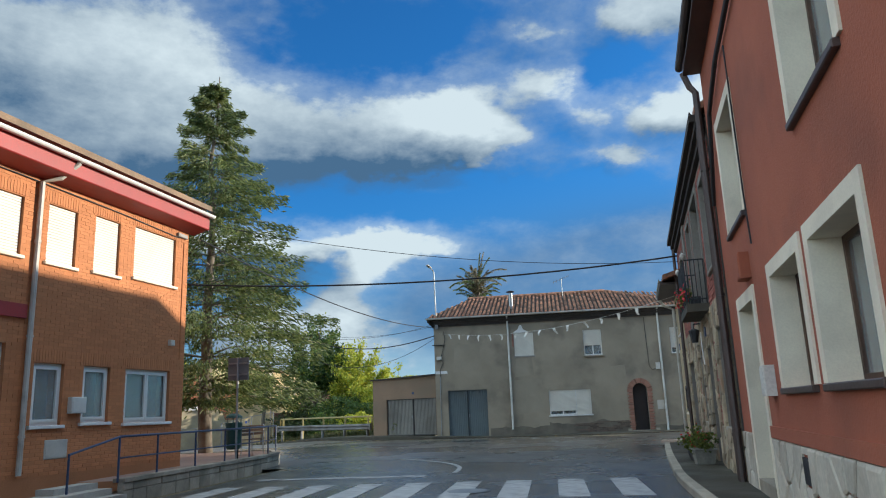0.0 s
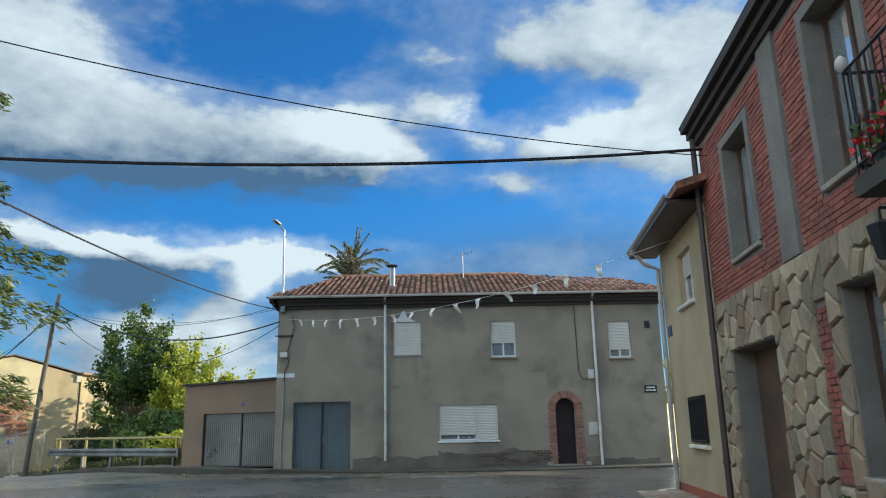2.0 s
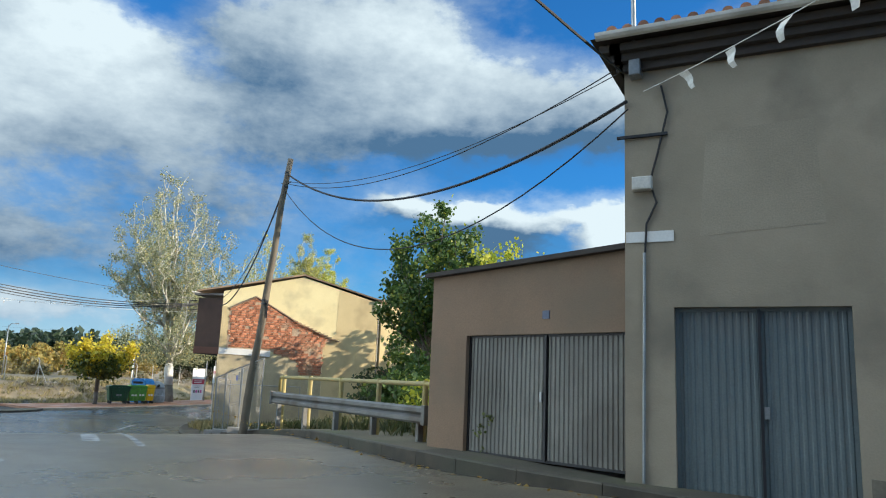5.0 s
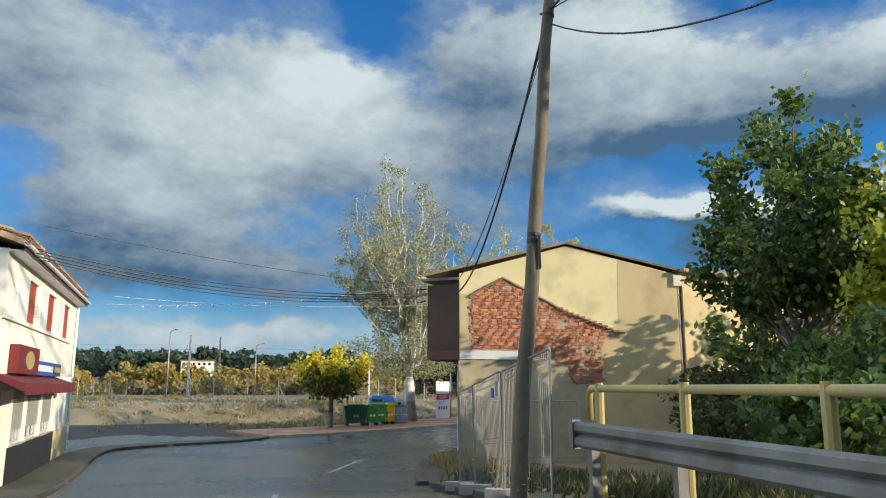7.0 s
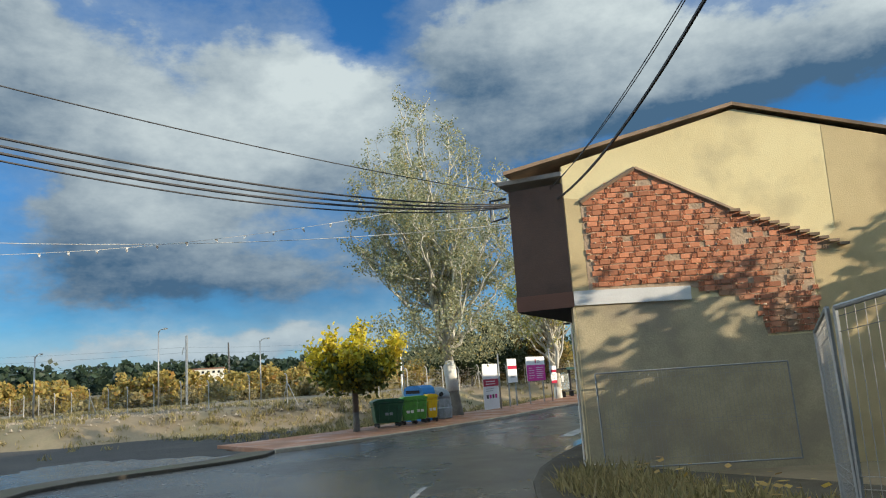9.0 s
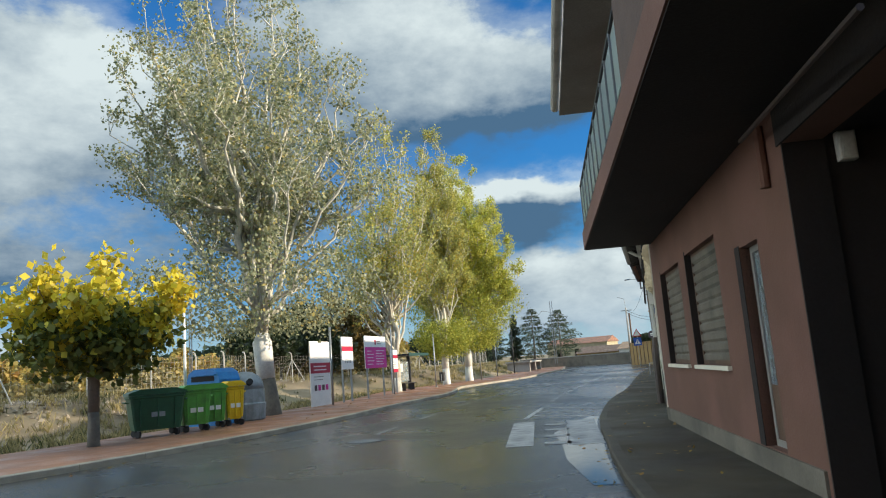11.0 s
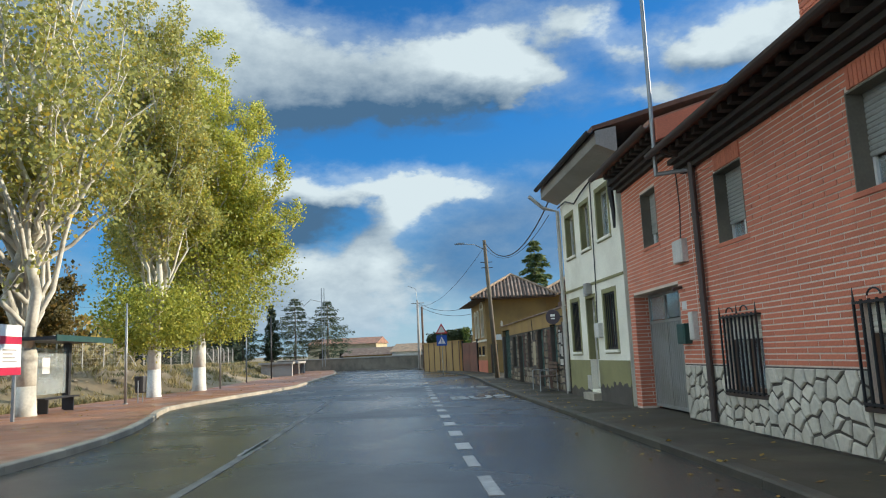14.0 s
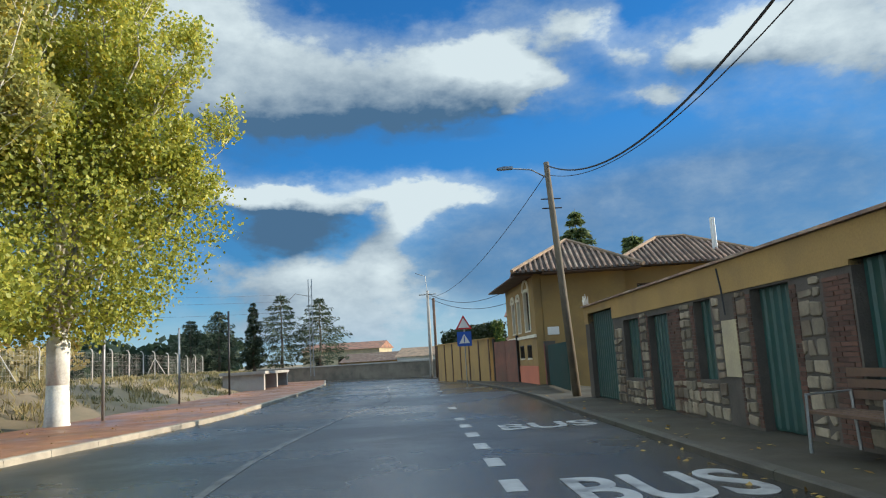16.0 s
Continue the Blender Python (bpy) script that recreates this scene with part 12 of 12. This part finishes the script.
def pale_lane():
    """Paler, browner asphalt along the gray house kerb, widening towards the junction."""
    rnd = random.Random(12)
    far = [p for p in GRAY_KERB if -24.0 < p.x < 4.5]
    near = smooth_poly([(4.2, 34.7), (-2.4, 35.4), (-7.0, 36.2), (-9.8, 35.0), (-12.5, 32.6), (-17.5, 33.2), (-25.0, 38.2), (-29.0, 42.5)], 0.4)
    bm = bmesh.new()
    rows = []
    n, m = 90, 10
    for i in range(n + 1):
        k = i / n * (len(far) - 1)
        a = far[int(k)].lerp(far[min(len(far) - 1, int(k) + 1)], k % 1)
        k = i / n * (len(near) - 1)
        b = near[int(k)].lerp(near[min(len(near) - 1, int(k) + 1)], k % 1)
        a = a.lerp(b, 0.02)
        b = b + (b - a).normalized() * (0.25 * noise.noise(Vector((i * 0.23, 1.0, 0.0))) + rnd.uniform(-0.06, 0.06))
        rows.append([bm.verts.new((q.x, q.y, terr(q.x, q.y) + 0.004)) for q in (a.lerp(b, j / m) for j in range(m + 1))])
    for a, b in zip(rows, rows[1:]):
        for j in range(m):
            bm.faces.new((a[j], a[j + 1], b[j + 1], b[j]))
    solo("road_worn_lane", bm, M_ASPHALT_PALE, "paler brownish asphalt round the corner", "road", "structure")


pale_lane()


def road_paint():
    puddle("puddle", [p for p in RIGHT_KERB if 60.5 < p.y < 71.5], 0.05, 0.85, "thin rainwater standing along the kerb")
    for k in range(9):
        x = -6.75 + k * 1.0
        stripe("zebra_bar", lerp_line((x, 12.2), (x, 15.1), 3), 0.5, "white zebra crossing bar, worn at the edges")
    stripe("stop_line", lerp_line((-6.9, 16.75), (-2.9, 16.75), 4), 0.35, "worn white stop line", M_PAINT_OLD)
    stripe("lane_line", smooth_poly([(-2.35, 17.4), (-2.4, 18.8), (-2.9, 20.5), (-4.1, 22.3), (-6.2, 24.6)], 0.5), 0.11, "curved worn white lane line", M_PAINT_OLD)
    stripe("edge_line", lerp_line((-5.0, 37.5), (-3.6, 35.9), 4), 0.12, "faint white mark near the kerb", M_PAINT_OLD)
    stripe("edge_line", lerp_line((-2.6, 36.6), (-0.7, 36.4), 4), 0.12, "faint white mark near the kerb", M_PAINT_OLD)
    stripe("edge_line", lerp_line((-1.8, 35.2), (0.9, 35.0), 4), 0.12, "faint white mark near the kerb", M_PAINT_OLD)
    stripe("lane_line", smooth_poly([(-14.5, 38.6), (-20.5, 43.0), (-26.0, 46.8)], 1.0), 0.12, "worn white lane line", M_PAINT_OLD)
    stripe("lane_line", lerp_line((-30.5, 51.5), (-33.0, 54.8), 4), 0.12, "worn white lane line", M_PAINT_OLD)
    for a, b in (((-14.0, 35.6), (-17.0, 37.0)), ((-15.8, 38.6), (-18.2, 40.4))):
        stripe("stop_line", lerp_line(a, b, 4), 0.3, "worn white stop line", M_PAINT_OLD)
    # zebra before the pink house and the bay beyond it
    stripe("zebra_bar", lerp_line((-36.73, 64.78), (-38.62, 69.25), 5), 0.48, "white zebra crossing bar, worn and wet")
    stripe("zebra_bar", lerp_line((-35.62, 65.04), (-37.37, 69.6), 5), 0.62, "white zebra crossing bar, worn and wet")
    # pale patches between the bars paint the sky's reflection on wet asphalt
    for k in range(4):
        q = k / 4 + 0.06
        a, b = Vector((-36.32, 64.9)).lerp(Vector((-38.15, 69.4)), q), Vector((-36.05, 65.0)).lerp(Vector((-37.85, 69.5)), q)
        stripe("worn_mark", lerp_line(a, b + (b - a) * 0.6, 2), 0.4, "pale patch painted for the wet gleam between the bars", M_PAINT_OLD)
    stripe("bay_line", lerp_line((-40.1, 73.9), (-38.0, 73.1), 3), 0.13, "white parking bay line")
    stripe("bay_line", lerp_line((-39.6, 72.3), (-37.75, 71.7), 3), 0.13, "white parking bay line")
    stripe("bay_line", lerp_line((-39.2, 71.1), (-37.4, 70.6), 3), 0.13, "white parking bay line")
    stripe("bay_line", lerp_line((-40.15, 74.1), (-39.05, 70.3), 4), 0.13, "white parking bay line")
    # centre line and bus bay dashes
    stripe("lane_line", smooth_poly([(-45.1, 79.0), (-46.0, 82.8), (-48.6, 93.0), (-50.1, 98.6), (-50.9, 102.7), (-51.75, 108.0), (-52.5, 114.5), (-54.6, 122.0)], 1.5), 0.13, "long faint centre line, almost worn away", M_PAINT_FAINT)
    for a, b in (((-55.4, 125.0), (-57.2, 131.0)), ((-42.9, 71.5), (-43.4, 73.2)), ((-41.6, 67.4), (-42.1, 69.0))):
        stripe("lane_line", lerp_line(a, b, 5), 0.10, "white dashed centre line", M_PAINT_OLD)
    for a, b in (((-42.36, 81.66), (-42.6, 82.6)), ((-41.87, 79.84), (-42.16, 80.96)), ((-41.43, 78.34), (-41.69, 79.21)), ((-40.96, 76.82), (-41.27, 77.7))):
        stripe("bay_dash", lerp_line(a, b, 2), 0.15, "worn white dash at the bus bay edge", M_PAINT_OLD)
    for a, b in (((-46.13, 83.03), (-46.61, 85.05)), ((-44.49, 76.46), (-44.96, 78.31))):
        stripe("lane_line", lerp_line(a, b, 4), 0.10, "white dashed centre line", M_PAINT_OLD)
    stripe("bay_line", lerp_line((-44.65, 91.92), (-43.2, 91.87), 3), 0.10, "worn white bay line", M_PAINT_OLD)
    p, q = Vector((-42.75, 83.3)), Vector((-48.4, 106.3))
    for k in range(13):
        a = p.lerp(q, k / 13)
        stripe("bay_dash", lerp_line(a, a + (q - p).normalized() * 0.75, 2), 0.22, "white dash at the bus bay edge")
    for k in range(7):
        a = Vector((-48.9, 108.5)).lerp(Vector((-55.5, 136)), k / 7)
        stripe("bay_dash", lerp_line(a, a + Vector((-0.25, 0.95)), 2), 0.22, "white dash at the bus bay edge", M_PAINT_OLD)
    for x, y in ((-44.35, 95.75), (-45.95, 102.6)):
        cu = bpy.data.curves.new("bus_text", "FONT")
        cu.body, cu.size, cu.align_x, cu.align_y = "BUS", 1.1, "CENTER", "CENTER"
        cu.extrude, cu.offset, cu.resolution_u = 0.004, 0.02, 4
        tmp = new("bus_text", cu)
        me = bpy.data.meshes.new_from_object(tmp)
        bpy.data.objects.remove(tmp)
        me.transform(Matrix.Diagonal((1.0, 1.45 if y > 100 else 1.9, 1, 1)))
        me.materials.clear()
        me.materials.append(M_PAINT)
        ob = new("bus_lettering", me)
        ob.location = (x, y, terr(x, y) + 0.006)
        ob.rotation_euler = (0, 0, radians(13.5))
        tagged(ob, "painted white letters BUS on the asphalt", "road marking", "bus lettering", "structure")
    # iron covers
    for x, y in ((-1.6, 13.4), (-45.9, 79.0), (-40.9, 66.0)):
        z = terr(x, y)
        t = thing("manhole_cover", (x, y, z), "round iron manhole cover set in the asphalt", "manhole cover")
        part("frame_ring", tube_bm([(x, y, z - 0.02), (x, y, z + 0.005)], 0.42, 24), M_METAL_DARK, t)
        part("lid", tube_bm([(x, y, z), (x, y, z + 0.009), (x, y, z + 0.010)], [0.36, 0.36, 0.34], 24), M_SIGN_GRAY, t)


M_WATER = material("rainwater", (0.018, 0.018, 0.018), (0.014, 0.014, 0.015), 0.8, 6, rough=0.06, bump=0.03, bump_scale=3)
M_WATER.node_tree.nodes["Principled BSDF"].inputs["IOR"].default_value = 1.33
M_PAINT_FAINT = material("faint_road_paint", (0.20, 0.20, 0.19), (0.06, 0.06, 0.06), 1.2, 30, rough=0.5, bump=0.1, stain=(0.035, 0.035, 0.036), stain_scale=1.5, stain_amount=0.9)
M_PAINT_OLD = material("worn_road_paint", (0.36, 0.36, 0.35), (0.16, 0.16, 0.16), 3.0, 30, rough=0.5, bump=0.1, stain=(0.06, 0.06, 0.06), stain_scale=2.5, stain_amount=0.9)
wires()
bunting("bunting", (-5.8, 38.9, 5.5), (5.91, 23.94, 5.27), 0.72, 15, 0.03, 0.80, "string of white pennants from the gray house across the street")
bunting("bunting", (-39.4, 47.9, 4.25), (-31.9, 56.6, 5.1), 0.30, 12, 0.08, 0.75, "string of small white pennants from the bar to the corner house", 0.35)
street_poles()
terrace()
planters()
corner_paving()
silver_car()
guard_rail()
mesh_fence()
brown_roof_house()
left_street()
rail_fence()
bank()
far_end()
right_street()
road_paint()
